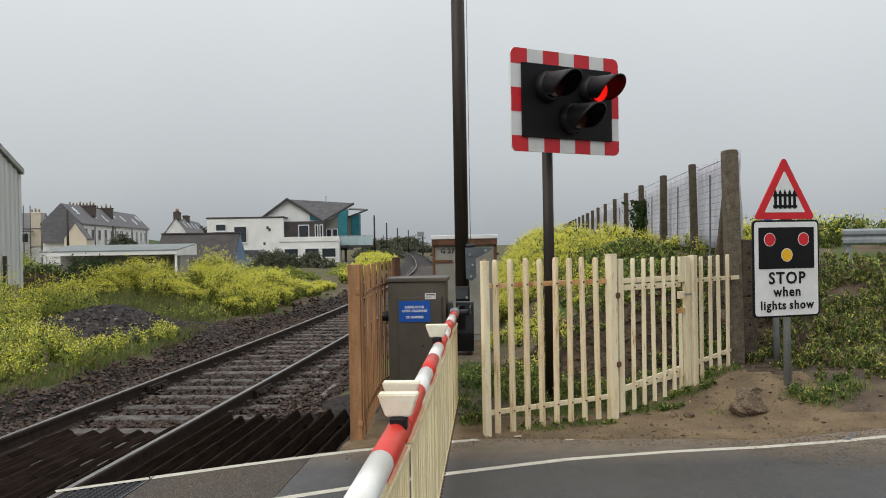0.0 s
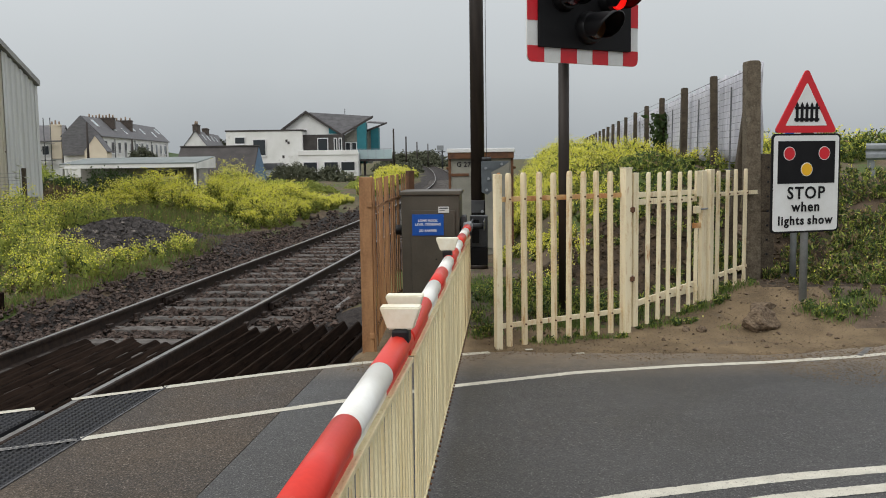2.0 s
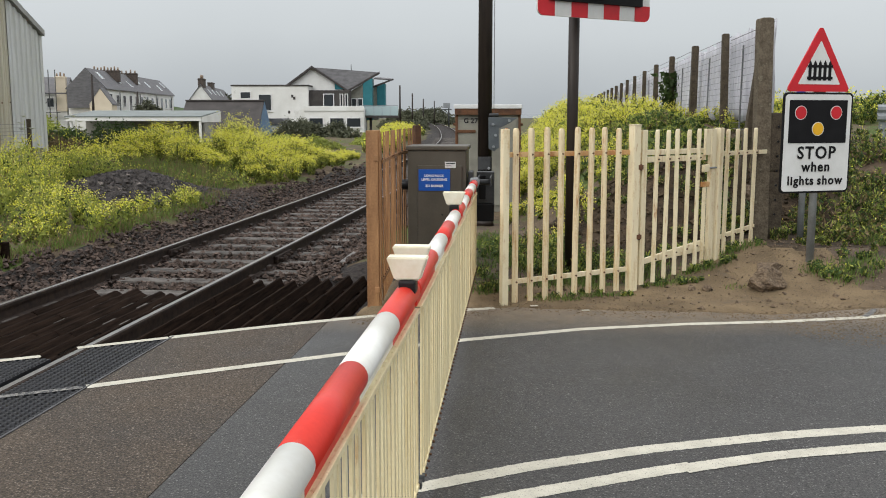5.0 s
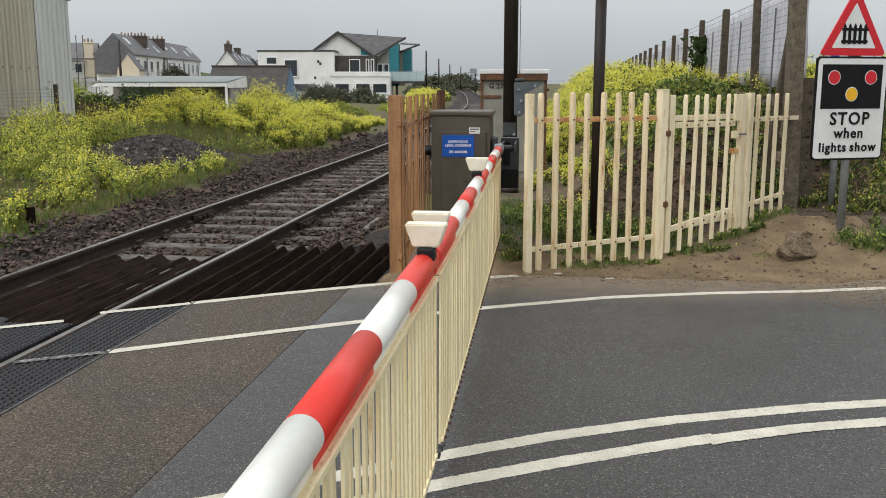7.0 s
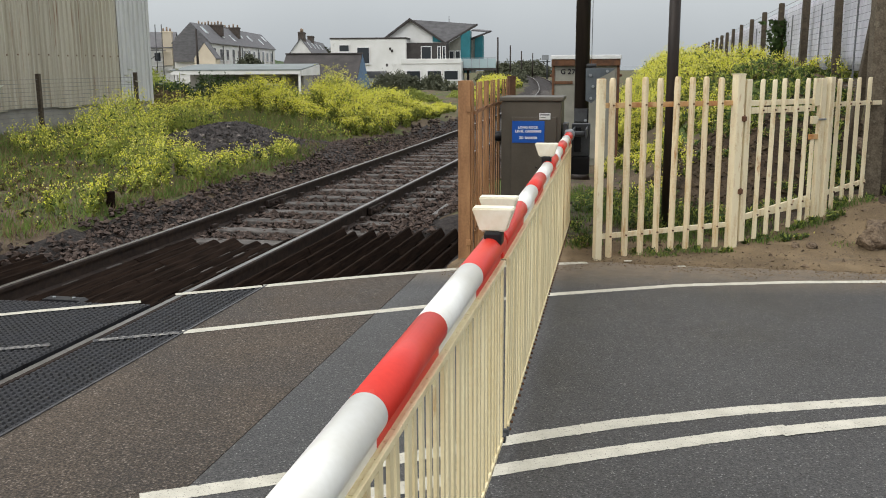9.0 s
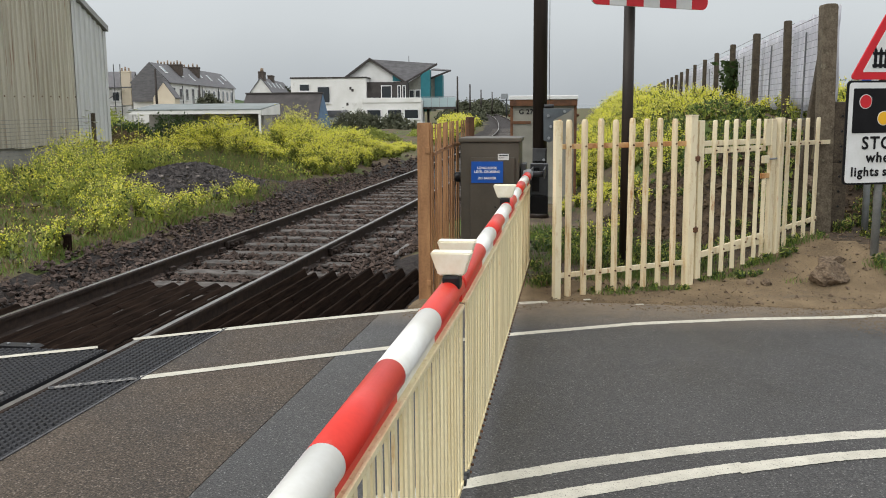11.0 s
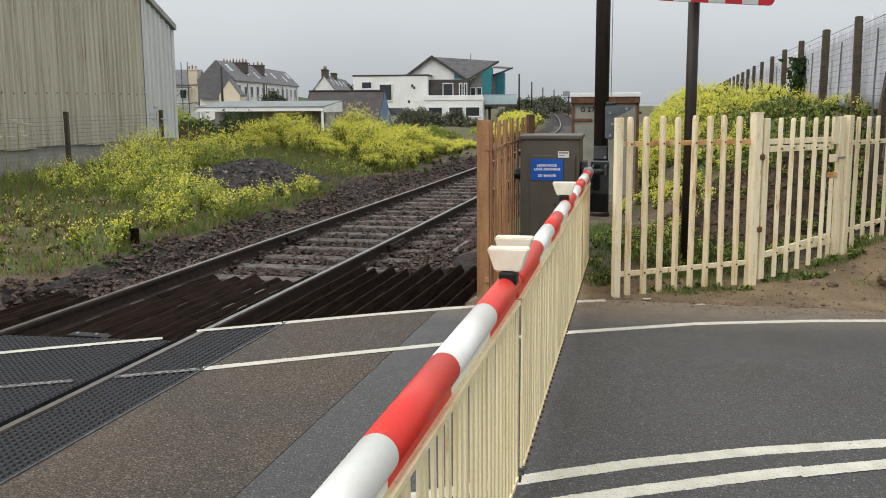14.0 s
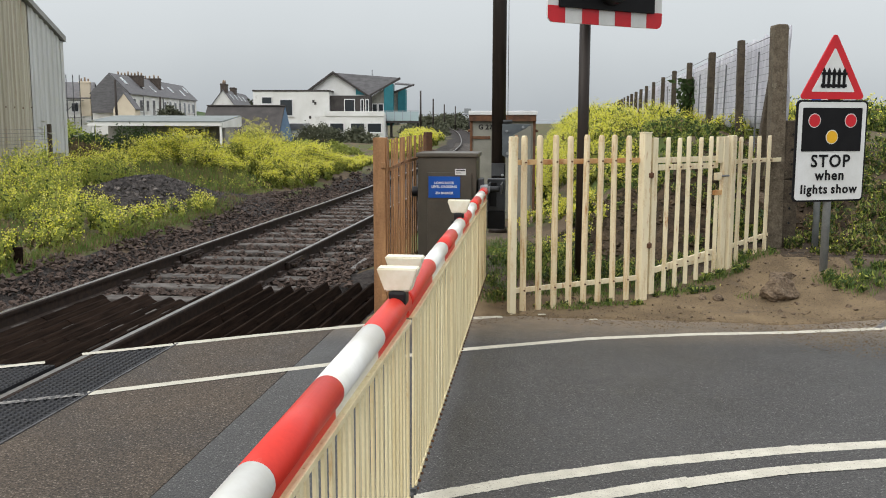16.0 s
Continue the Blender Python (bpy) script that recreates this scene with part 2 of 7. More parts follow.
M["sign_white"] = mat("sign_white", (0.68, 0.69, 0.68), (0.60, 0.61, 0.59), 5, 0.35, 0.03, 60)
M["sign_amber"] = mat("sign_amber", (0.75, 0.42, 0.02), (0.7, 0.38, 0.02), 7, 0.35, 0.03, 60)
M["cabinet"] = mat("cabinet_grey_brown", (0.092, 0.081, 0.063), (0.068, 0.060, 0.047), 3, 0.5, 0.1, 60, c3=(0.08, 0.07, 0.055), c3_scale=4, c3_at=0.6)
M["case_grey"] = mat("location_case_grey", (0.26, 0.255, 0.215), (0.19, 0.185, 0.155), 4, 0.55, 0.1, 60, c3=(0.13, 0.085, 0.055), c3_scale=4, c3_at=0.68)
M["rust"] = mat("rusty_steel", (0.15, 0.07, 0.035), (0.065, 0.035, 0.022), 9, 0.8, 0.3, 60)
M["pole_brown"] = mat("dark_brown_pole", (0.028, 0.020, 0.015), (0.014, 0.010, 0.008), 5, 0.5, 0.2, 60, stretch=(3, 3, 0.4), c3=(0.09, 0.06, 0.045), c3_scale=4, c3_at=0.66)
M["dark_steel"] = mat("dark_grey_steel", (0.06, 0.063, 0.066), (0.035, 0.036, 0.038), 6, 0.5, 0.1, 60)
M["galv"] = mat("galvanised_steel", (0.30, 0.32, 0.33), (0.22, 0.235, 0.245), 10, 0.5, 0.1, 80, metal=0.4, c3=(0.16, 0.09, 0.05), c3_scale=6, c3_at=0.72)
M["steel_blue"] = mat("blue_grey_steel", (0.10, 0.115, 0.125), (0.07, 0.08, 0.088), 6, 0.5, 0.1, 60, c3=(0.07, 0.04, 0.03), c3_scale=6, c3_at=0.66)
M["blue"] = mat("blue_plate", (0.012, 0.09, 0.40), (0.01, 0.075, 0.34), 6, 0.35, 0.03, 60)
M["text_white"] = mat("white_lettering", (0.75, 0.78, 0.8), (0.68, 0.7, 0.73), 8, 0.5, 0.0, 60)
M["concrete_post"] = mat("weathered_concrete", (0.095, 0.076, 0.053), (0.040, 0.031, 0.021), 12, 0.9, 0.9, 60, grain=0.5, c3=(0.17, 0.15, 0.105), c3_scale=16, c3_at=0.63)
M["concrete_pale"] = mat("lichened_concrete", (0.165, 0.137, 0.098), (0.070, 0.056, 0.039), 10, 0.9, 0.9, 60, grain=0.5, c3=(0.25, 0.23, 0.17), c3_scale=14, c3_at=0.60)
M["concrete"] = mat("plinth_concrete", (0.30, 0.29, 0.26), (0.21, 0.20, 0.18), 3, 0.9, 0.3, 60, c3=(0.13, 0.12, 0.10), c3_scale=2, c3_at=0.6)
M["concrete_dark"] = mat("damp_concrete", (0.17, 0.16, 0.15), (0.10, 0.095, 0.09), 5, 0.85, 0.3, 60)
M["rock"] = mat("brown_rock", (0.20, 0.148, 0.098), (0.07, 0.048, 0.032), 14, 0.9, 1.0, 45, distance=0.05, grain=0.6, c3=(0.30, 0.25, 0.18), c3_scale=16, c3_at=0.62)
M["shed_old"] = mat("stained_cladding", (0.485, 0.455, 0.37), (0.35, 0.32, 0.245), 2.2, 0.65, 0.1, 40, stretch=(5, 5, 0.16), c3=(0.20, 0.10, 0.048), c3_scale=2.9, c3_at=0.565, rand=0.09)
M["shed_new"] = mat("pale_cladding", (0.56, 0.57, 0.56), (0.47, 0.475, 0.455), 2.2, 0.55, 0.1, 40, stretch=(2, 2, 0.3), rand=0.04)
M["shed_roof"] = mat("shed_roof_sheet", (0.34, 0.34, 0.33), (0.25, 0.25, 0.24), 2, 0.7, 0.2, 40)
M["render_white"] = mat("white_render", (0.74, 0.74, 0.72), (0.62, 0.62, 0.59), 0.7, 0.85, 0.1, 30, c3=(0.50, 0.49, 0.45), c3_scale=0.8, c3_at=0.62)
M["render_cream"] = mat("cream_render", (0.68, 0.60, 0.47), (0.60, 0.52, 0.40), 0.7, 0.85, 0.1, 30)
M["slate"] = mat("slate_roof", (0.15, 0.147, 0.152), (0.10, 0.098, 0.102), 1.6, 0.7, 0.3, 14, stretch=(1, 1, 3), c3=(0.18, 0.155, 0.13), c3_scale=0.8, c3_at=0.62)
M["slate_dark"] = mat("dark_felt_roof", (0.065, 0.058, 0.055), (0.04, 0.036, 0.034), 1.6, 0.75, 0.3, 14)
M["teal"] = mat("teal_cladding", (0.035, 0.20, 0.235), (0.028, 0.165, 0.195), 1.5, 0.6, 0.1, 20)
M["timber_blue"] = mat("blue_boards", (0.10, 0.17, 0.26), (0.075, 0.13, 0.2), 3, 0.7, 0.1, 20)
M["brick"] = mat("chimney_brick", (0.10, 0.08, 0.068), (0.06, 0.05, 0.043), 4, 0.9, 0.3, 20)
M["pot"] = mat("clay_pot", (0.27, 0.20, 0.145), (0.20, 0.15, 0.11), 6, 0.8, 0.1, 20)
M["carport_roof"] = mat("carport_roof_sheet", (0.19, 0.215, 0.208), (0.14, 0.16, 0.155), 1.2, 0.6, 0.1, 20)
M["leaf"] = mat("mustard_leaf", (0.34, 0.37, 0.080), (0.20, 0.245, 0.050), 3, 0.6, 0.0, 30, rand=0.5, spec=0.3, thin=0.4)
M["leaf_dark"] = mat("dark_leaf", (0.060, 0.10, 0.026), (0.028, 0.05, 0.014), 3, 0.6, 0.0, 30, rand=0.55, spec=0.3, thin=0.3)
M["leaf_brown"] = mat("dry_stem", (0.21, 0.16, 0.085), (0.12, 0.085, 0.045), 3, 0.8, 0.0, 30, rand=0.5, spec=0.2)
M["petal"] = mat("mustard_petal", (0.82, 0.79, 0.095), (0.72, 0.70, 0.075), 3, 0.6, 0.0, 30, rand=0.25, spec=0.2, thin=0.35)
M["petal_pale"] = mat("pale_petal", (0.78, 0.74, 0.24), (0.66, 0.62, 0.18), 3, 0.6, 0.0, 30, rand=0.2, spec=0.2, thin=0.35)
M["umbel"] = mat("white_umbel", (0.66, 0.67, 0.58), (0.55, 0.56, 0.47), 3, 0.7, 0.0, 30, spec=0.2)
M["grass"] = mat("grass_blade", (0.165, 0.24, 0.052), (0.085, 0.135, 0.030), 2, 0.6, 0.0, 30, rand=0.45, spec=0.3, thin=0.4)
M["sea"] = mat("grey_sea", (0.10, 0.12, 0.13), (0.08, 0.10, 0.11), 0.02, 0.25, 0.1, 0.5)
M["wire"] = mat("fence_wire", (0.20, 0.205, 0.21), (0.14, 0.145, 0.15), 9, 0.6, 0.0, 60, metal=0.3)
M["net"] = mat("debris_netting", (0.80, 0.80, 0.83), (0.62, 0.62, 0.66), 5, 0.8, 0.0, 40, stretch=(6, 6, 0.4), thin=0.6)
M["window_frame"] = mat("white_frame", (0.7, 0.7, 0.7), (0.62, 0.62, 0.62), 3, 0.5, 0.0, 30)


def plain(name, colour, rough=0.3, metal=0.0, emit=0.0, trans=0.0):
    m = bpy.data.materials.new(name)
    m.use_nodes = True
    b = m.node_tree.nodes["Principled BSDF"]
    b.inputs["Base Color"].default_value = (*colour, 1)
    b.inputs["Roughness"].default_value, b.inputs["Metallic"].default_value = rough, metal
    b.inputs["Transmission Weight"].default_value = trans
    if emit:
        b.inputs["Emission Color"].default_value = (*colour, 1)
        b.inputs["Emission Strength"].default_value = emit
    return m


M["pane"] = plain("window_pane", (0.03, 0.035, 0.04), 0.08)
M["balcony_glass"] = plain("balcony_glass", (0.55, 0.68, 0.70), 0.1, trans=0.4)
M["red_glow"] = plain("lit_red_lens", (0.95, 0.010, 0.006), 0.3, emit=1.0)
M["lens_dark"] = plain("unlit_red_lens", (0.04, 0.004, 0.004), 0.15)
M["lens_amber"] = plain("unlit_amber_lens", (0.05, 0.02, 0.006), 0.15)


# ---- building helpers ----
def thing(name, x=0.0, y=0.0, z=0.0, turn=0.0, label="", category="", group="", kind=""):
    ob = new(name)
    ob.empty_display_size = 0.2
    ob.matrix_world = pose(x, y, z, 0, 0, turn)
    return tagged(ob, label, category, group, kind)


def mesh_from(name, verts, faces, smooth=False):
    me = bpy.data.meshes.new(name)
    me.from_pydata([tuple(v) for v in verts], [], [tuple(f) for f in faces])
    me.update()
    if smooth:
        me.polygons.foreach_set("use_smooth", [True] * len(me.polygons))
    return me


def part(name, data, material, parent=None, label="", at=None):
    """Links a bmesh or a mesh as one object, under a thing or part where one is given."""
    if isinstance(data, bmesh.types.BMesh):
        me = bpy.data.meshes.new(name)
        bmesh.ops.recalc_face_normals(data, faces=data.faces)
        data.to_mesh(me)
        data.free()
    else:
        me = data
    if material is not None and not me.materials:
        me.materials.append(material)
    ob = new(name, me)
    if parent is not None:
        ob.parent = parent
    if at is not None:
        ob.matrix_basis = at
    return tagged(ob, label)


def box_bm(sx, sy, sz, m=Matrix(), bevel=0.0, bm=None):
    """A box of that size, standing on z = 0 of the pose m, with bevelled edges."""
    tmp = bmesh.new()
    bmesh.ops.create_cube(tmp, size=1.0)
    for v in tmp.verts:
        v.co = Vector((v.co.x * sx, v.co.y * sy, (v.co.z + 0.5) * sz))
    if bevel:
        bmesh.ops.bevel(tmp, geom=list(tmp.edges), offset=bevel, segments=2, affect="EDGES", profile=0.6)
    tmp.transform(m)
    if bm is None:
        return tmp
    return join_bm(bm, tmp)


def join_bm(bm, other):
    me = bpy.data.meshes.new("tmp")
    other.to_mesh(me)
    other.free()
    bm.from_mesh(me)
    bpy.data.meshes.remove(me)
    return bm


def cyl_bm(r1, r2, h, m=Matrix(), n=20, bevel=0.0, bm=None, smooth=True):
    """An upright round bar from z = 0 to h of the pose m."""
    tmp = bmesh.new()
    bmesh.ops.create_cone(tmp, cap_ends=True, segments=n, radius1=r1, radius2=r2, depth=h)
    if bevel:
        caps = [e for e in tmp.edges if abs(e.verts[0].co.z - e.verts[1].co.z) < 1e-6]
        bmesh.ops.bevel(tmp, geom=caps, offset=bevel, segments=2, affect="EDGES", profile=0.5)
    for f in tmp.faces:
        f.smooth = smooth and abs(f.normal.z) < 0.9
    tmp.transform(m @ Matrix.Translation((0, 0, h / 2)))
    if bm is None:
        return tmp
    return join_bm(bm, tmp)


def prism_bm(outline, depth, m=Matrix(), bevel=0.0, bm=None):
    """A plate: an outline in the x-z plane, depth along y (from 0 to depth)."""
    tmp = bmesh.new()
    low = [tmp.verts.new((x, 0, z)) for x, z in outline]
    f = tmp.faces.new(low)
    ext = bmesh.ops.extrude_face_region(tmp, geom=[f])
    for v in ext["geom"]:
        if isinstance(v, bmesh.types.BMVert):
            v.co.y += depth
    bmesh.ops.recalc_face_normals(tmp, faces=tmp.faces)
    if bevel:
        bmesh.ops.bevel(tmp, geom=list(tmp.edges), offset=bevel, segments=2, affect="EDGES", profile=0.6)
    tmp.transform(m)
    if bm is None:
        return tmp
    return join_bm(bm, tmp)


def rounded(w, h, r, n=5, x0=0.0, z0=0.0):
    """A rounded rectangle's outline, centred at x0, z0."""
    out = []
    for cx, cz, a0 in ((w / 2 - r, h / 2 - r, 0), (-w / 2 + r, h / 2 - r, 90), (-w / 2 + r, -h / 2 + r, 180), (w / 2 - r, -h / 2 + r, 270)):
        for k in range(n + 1):
            a = radians(a0 + 90 * k / n)
            out.append((x0 + cx + r * math.cos(a), z0 + cz + r * math.sin(a)))
    return out


def text_mesh(words, size, spacing=1.0, bold=0.0):
    cu = bpy.data.curves.new("lettering", "FONT")
    cu.body, cu.size, cu.align_x, cu.align_y = words, size, "CENTER", "CENTER"
    cu.space_character, cu.offset, cu.extrude, cu.resolution_u = spacing, bold, 0.001, 3
    ob = new("lettering", cu)
    bpy.context.view_layer.update()
    me = bpy.data.meshes.new_from_object(ob.evaluated_get(bpy.context.evaluated_depsgraph_get()))
    bpy.data.objects.remove(ob)
    return me


def lettering(words, size, spacing, bold, material, parent, m):
    """A line of words, each one a mesh, centred at the pose m."""
    meshes = [text_mesh(w, size, spacing, bold) for w in words.split()]
    widths = [max(v.co.x for v in me.vertices) - min(v.co.x for v in me.vertices) for me in meshes]
    gap = 0.33 * size
    x = -(sum(widths) + gap * (len(widths) - 1)) / 2
    for me, w in zip(meshes, widths):
        part("word", me, material, parent, at=m @ Matrix.Translation((x + w / 2, 0, 0)))
        x += w + gap


UPRIGHT = pose(0, 0, 0, 90, 0, 0)          # lays flat lettering into the x-z plane, read from -y


def smooth01(t):
    t = np.clip(t, 0, 1)
    return t * t * (3 - 2 * t)


rng = np.random.default_rng(7)


def lump(x, y, f, seed=0.0):
    """Cheap smooth unevenness in about -1..1."""
    return (np.sin(x * f + seed) * np.cos(y * f * 1.13 + 2 * seed) + 0.6 * np.sin(x * f * 2.3 + 1.7 * y * f + seed) + 0.35 * np.cos(y * f * 4.1 - x * f * 3.3 + seed)) / 1.95


# ---- the plan ----
GAUGE = 1.51


def track_x(y):
    """The middle of the track: straight over the crossing, then bending away."""
    y = np.asarray(y, float)
    return -4.127 + 0.0869 * y - 0.00021 * y**2 - 0.00085 * np.maximum(y - 18, 0) ** 2 * np.where(y < 70, 1, 0) - np.where(y >= 70, 0.00085 * 2704 + 0.0884 * (y - 70), 0)


def road_edge(x):
    """Where the asphalt gives out into sand."""
    x = np.asarray(x, float)
    return np.interp(x, [-9, -2.3, -0.83, 0.2, 1.0, 1.9, 2.6, 3.7, 6, 14], [3.4, 6.90, 7.68, 8.0, 7.9, 7.85, 7.75, 8.1, 8.4, 9.6])


def bank_height(x, y):
    """The earth bank beyond the palisade fence and along the boundary fence."""
    u = x - 0.097 * (y - 10)
    toe = np.interp(x, [0.6, 1.2, 2.2, 3.1, 4.5, 7.0], [12.6, 10.4, 10.0, 10.6, 9.4, 9.0])
    rise = smooth01((y - toe) / np.interp(x, [1.0, 3.0, 4.5], [2.2, 1.7, 4.6]))
    side = smooth01((u - np.interp(y, [11, 14, 18, 25, 40], [0.5, 0.1, -0.5, -1.1, -1.6])) / 2.5)
    ramp = 0.30 * smooth01((x - 1.5) / 1.7) * smooth01((y - 8.15) / 1.5)
    return np.maximum(1.45 * rise * side, ramp)


def ground_z(x, y):
    x, y = np.asarray(x, float), np.asarray(y, float)
    s = x - track_x(y)
    z = 0.02 * lump(x, y, 1.7, 0.4) + 0.012 * lump(x, y, 5.1, 1.4)
    left = smooth01((-s - 2.2) / 3.5)
    z = z + left * (0.16 + 0.10 * lump(x, y, 0.7, 2.0)) * smooth01((y - 7) / 4)
    z = z + bank_height(x, y) * (1 + 0.10 * lump(x, y, 1.3, 0.7))
    # mounds of the flowering bank
    for mx, my, r, h in ((-6.45, 17.7, 1.25, 0.50), (-7.6, 23.6, 1.5, 0.42), (-5.9, 25.6, 1.7, 0.32), (-5.4, 28.5, 2.2, 0.12), (-9.5, 20.5, 2.2, 0.15)):
        z = z + h * np.exp(-((x - mx) ** 2 + (y - my) ** 2) / (r * r))
    bed = 1 - smooth01((np.abs(s + 0.02) - 1.35) / 0.75)
    z = z * (1 - bed) + (-0.235) * bed
    # under the road and the crossing
    under = smooth01((road_edge(x) + 0.10 - y) / 0.22)
    road = under * np.where(y < 12, 1, 0)
    z = z * (1 - road) + np.where(np.abs(s) < 2.4, -0.30, -0.05) * road
    # the timber guards lie low
    pit = ((s > 0.5) & (s < 2.95) & (y < 10.6)).astype(float) * smooth01((10.4 - y) / 0.6) * smooth01((2.55 - s) / 0.25)
    z = z * (1 - pit) + np.minimum(z, -0.17) * pit
    far = smooth01((y - 60) / 60)
    return z * (1 - far) + far * (-0.4)


def axis(*pieces):
    out = []
    for a, b, step in pieces:
        out.extend(np.arange(a, b, step))
    return np.array(out + [pieces[-1][1]])


gx = axis((-2500, -300, 400), (-300, -60, 30), (-60, -14, 2.0), (-14, -5.5, 0.3), (-5.5, 6.5, 0.11), (6.5, 12, 0.4), (12, 60, 4), (60, 300, 40), (300, 2500, 400))
gy = axis((-600, -20, 80), (-20, 5.5, 1.5), (5.5, 13.5, 0.11), (13.5, 34, 0.35), (34, 80, 2), (80, 300, 20), (300, 3500, 400))
GX, GY = np.meshgrid(gx, gy)
GZ = ground_z(GX, GY)
nx, ny = len(gx), len(gy)
idx = np.arange(nx * ny).reshape(ny, nx)
quads = np.stack([idx[:-1, :-1], idx[:-1, 1:], idx[1:, 1:], idx[1:, :-1]], -1).reshape(-1, 4)
ground_me = bpy.data.meshes.new("ground")
ground_me.from_pydata(np.stack([GX, GY, GZ], -1).reshape(-1, 3).tolist(), [], quads.tolist())
ground_me.polygons.foreach_set("use_smooth", [True] * len(quads))
cx, cy = GX.reshape(-1)[quads].mean(1), GY.reshape(-1)[quads].mean(1)
cs = cx - track_x(cy)
slot = np.zeros(len(quads), int)
slot[(cy < np.interp(cx, [0, 0.4, 1.5, 2.6, 3.2, 3.9, 6, 9], [10.2, 9.0, 9.15, 9.95, 10.6, 9.7, 9.3, 9.4]) + 0.15 * lump(cx, cy, 3.0)) & (cx > -1.3) & (cx < 9)] = 1
slot[(cx > 3.6) & (cy > 8.75 + 0.3 * lump(cx, cy, 2.0, 1.0)) & (cy < 13)] = 4
slot[(cx > 3.1) & (cx < 4.4) & (cy > 9.55 + 0.2 * lump(cx, cy, 3.0, 2.0)) & (cy < 12)] = 3
slot[np.abs(cs + 0.02) < 1.85 + 0.12 * lump(cx, cy, 2.4)] = 2
slot[(cs > 0.5) & (cs < 2.5) & (cy < 10.4)] = 2
steep = bank_height(cx, cy)
slot[(slot != 1) & (steep < 1.12) & (cx > 0.75) & (cx < 3.5) & (cy > 9.1) & (cy < 12.8)] = 3
slot[(cx > -0.75) & (cx < 0.75) & (cy > 9.0 + 0.2 * lump(cx, cy, 3.0, 1.0)) & (cy < 15) & (slot != 2)] = 4
for key in ("soil", "sand", "trackbed", "earth_dark", "soil_wet"):
    ground_me.materials.append(M[key])
ground_me.polygons.foreach_set("material_index", slot.tolist())
ground = tagged(new("ground", ground_me), "sandy and grassy ground with earth banks beside the railway", "ground", kind="structure")

# ---- road, markings and crossing deck ----
def slab(name, outline, top, thick, material, label, category, kind="structure"):
    bm = bmesh.new()
    f = bm.faces.new([bm.verts.new((x, y, top)) for x, y in outline])
    ext = bmesh.ops.extrude_face_region(bm, geom=[f])
    for v in ext["geom"]:
        if isinstance(v, bmesh.types.BMVert):
            v.co.z -= thick
    ob = part(name, bm, material)
    return tagged(ob, label, category, kind=kind)


def near_rail(y):
    return float(track_x(y)) + GAUGE / 2


def seam_x(y):
    """The joint between the brown strip and the dark road."""
    return -1.17 + 0.075 * (y - 7.46)


edge_xs = np.arange(-0.95, 14.01, 0.12)
verge = [(x, float(road_edge(x)) + 0.05 * float(lump(x, 0.3, 5.0)) + 0.02 * float(lump(x, 2.0, 17.0))) for x in edge_xs]
slab("road", [(seam_x(-12), -12.0), (14.0, -12.0)] + verge[::-1] + [(-1.17 + 0.075 * 0.1, 7.52)], 0.0, 0.16, M["asphalt"], "dark damp asphalt road with worn white lines", "road")
strip = [(near_rail(y) + 0.515, y) for y in (-12.0, 6.86)]
slab("road_strip", [strip[0], (seam_x(-12) - 0.004, -12.0), (seam_x(7.5) - 0.004, 7.5)] + [(x, 6.86 + 0.545 * (x + 2.29) + 0.02 * math.sin(9 * x)) for x in (-1.4, -1.7, -2.0)] + [strip[1]], -0.002, 0.16, M["asphalt_brown"], "older brown asphalt strip beside the crossing deck", "road")
slab("far_road", [(-16.0, -12.0), (float(track_x(-12)) - GAUGE / 2 - 0.5, -12.0), (float(track_x(5.2)) - GAUGE / 2 - 0.5, 5.2), (-7, 4.3), (-16.0, 1.5)], 0.0, 0.16, M["asphalt_brown"], "asphalt road beyond the far rail", "road")


def line_mark(name, pts, width, z=0.002, paint="line_paint"):
    """A painted line: a strip with uneven edges along a smooth curve."""
    p = np.array(pts, float)
    d = np.r_[0, np.cumsum(np.linalg.norm(np.diff(p, axis=0), axis=1))]
    n = max(8, int(d[-1] / 0.014))
    t = np.linspace(0, d[-1], n)
    x, y = np.interp(t, d, p[:, 0]), np.interp(t, d, p[:, 1])
    for _ in range(60):
        x[1:-1], y[1:-1] = (x[:-2] + 2 * x[1:-1] + x[2:]) / 4, (y[:-2] + 2 * y[1:-1] + y[2:]) / 4
    tx, ty = np.gradient(x), np.gradient(y)
    k = np.hypot(tx, ty)
    nxs, nys = -ty / k, tx / k
    a = width / 2 * (1 + 0.02 * np.sin(t * 7.1) + rng.normal(0, 0.04, n))
    b = width / 2 * (1 + 0.02 * np.cos(t * 5.3) + rng.normal(0, 0.04, n))
    va = np.stack([x + nxs * a, y + nys * a, np.full(n, z)], -1)
    vb = np.stack([x - nxs * b, y - nys * b, np.full(n, z)], -1)
    faces = [(i, i + 1, n + i + 1, n + i) for i in range(n - 1)]
    ob = part(name, mesh_from(name, np.r_[va, vb], faces), M[paint])
    return tagged(ob, "worn white painted line on the road", "road marking", kind="structure")


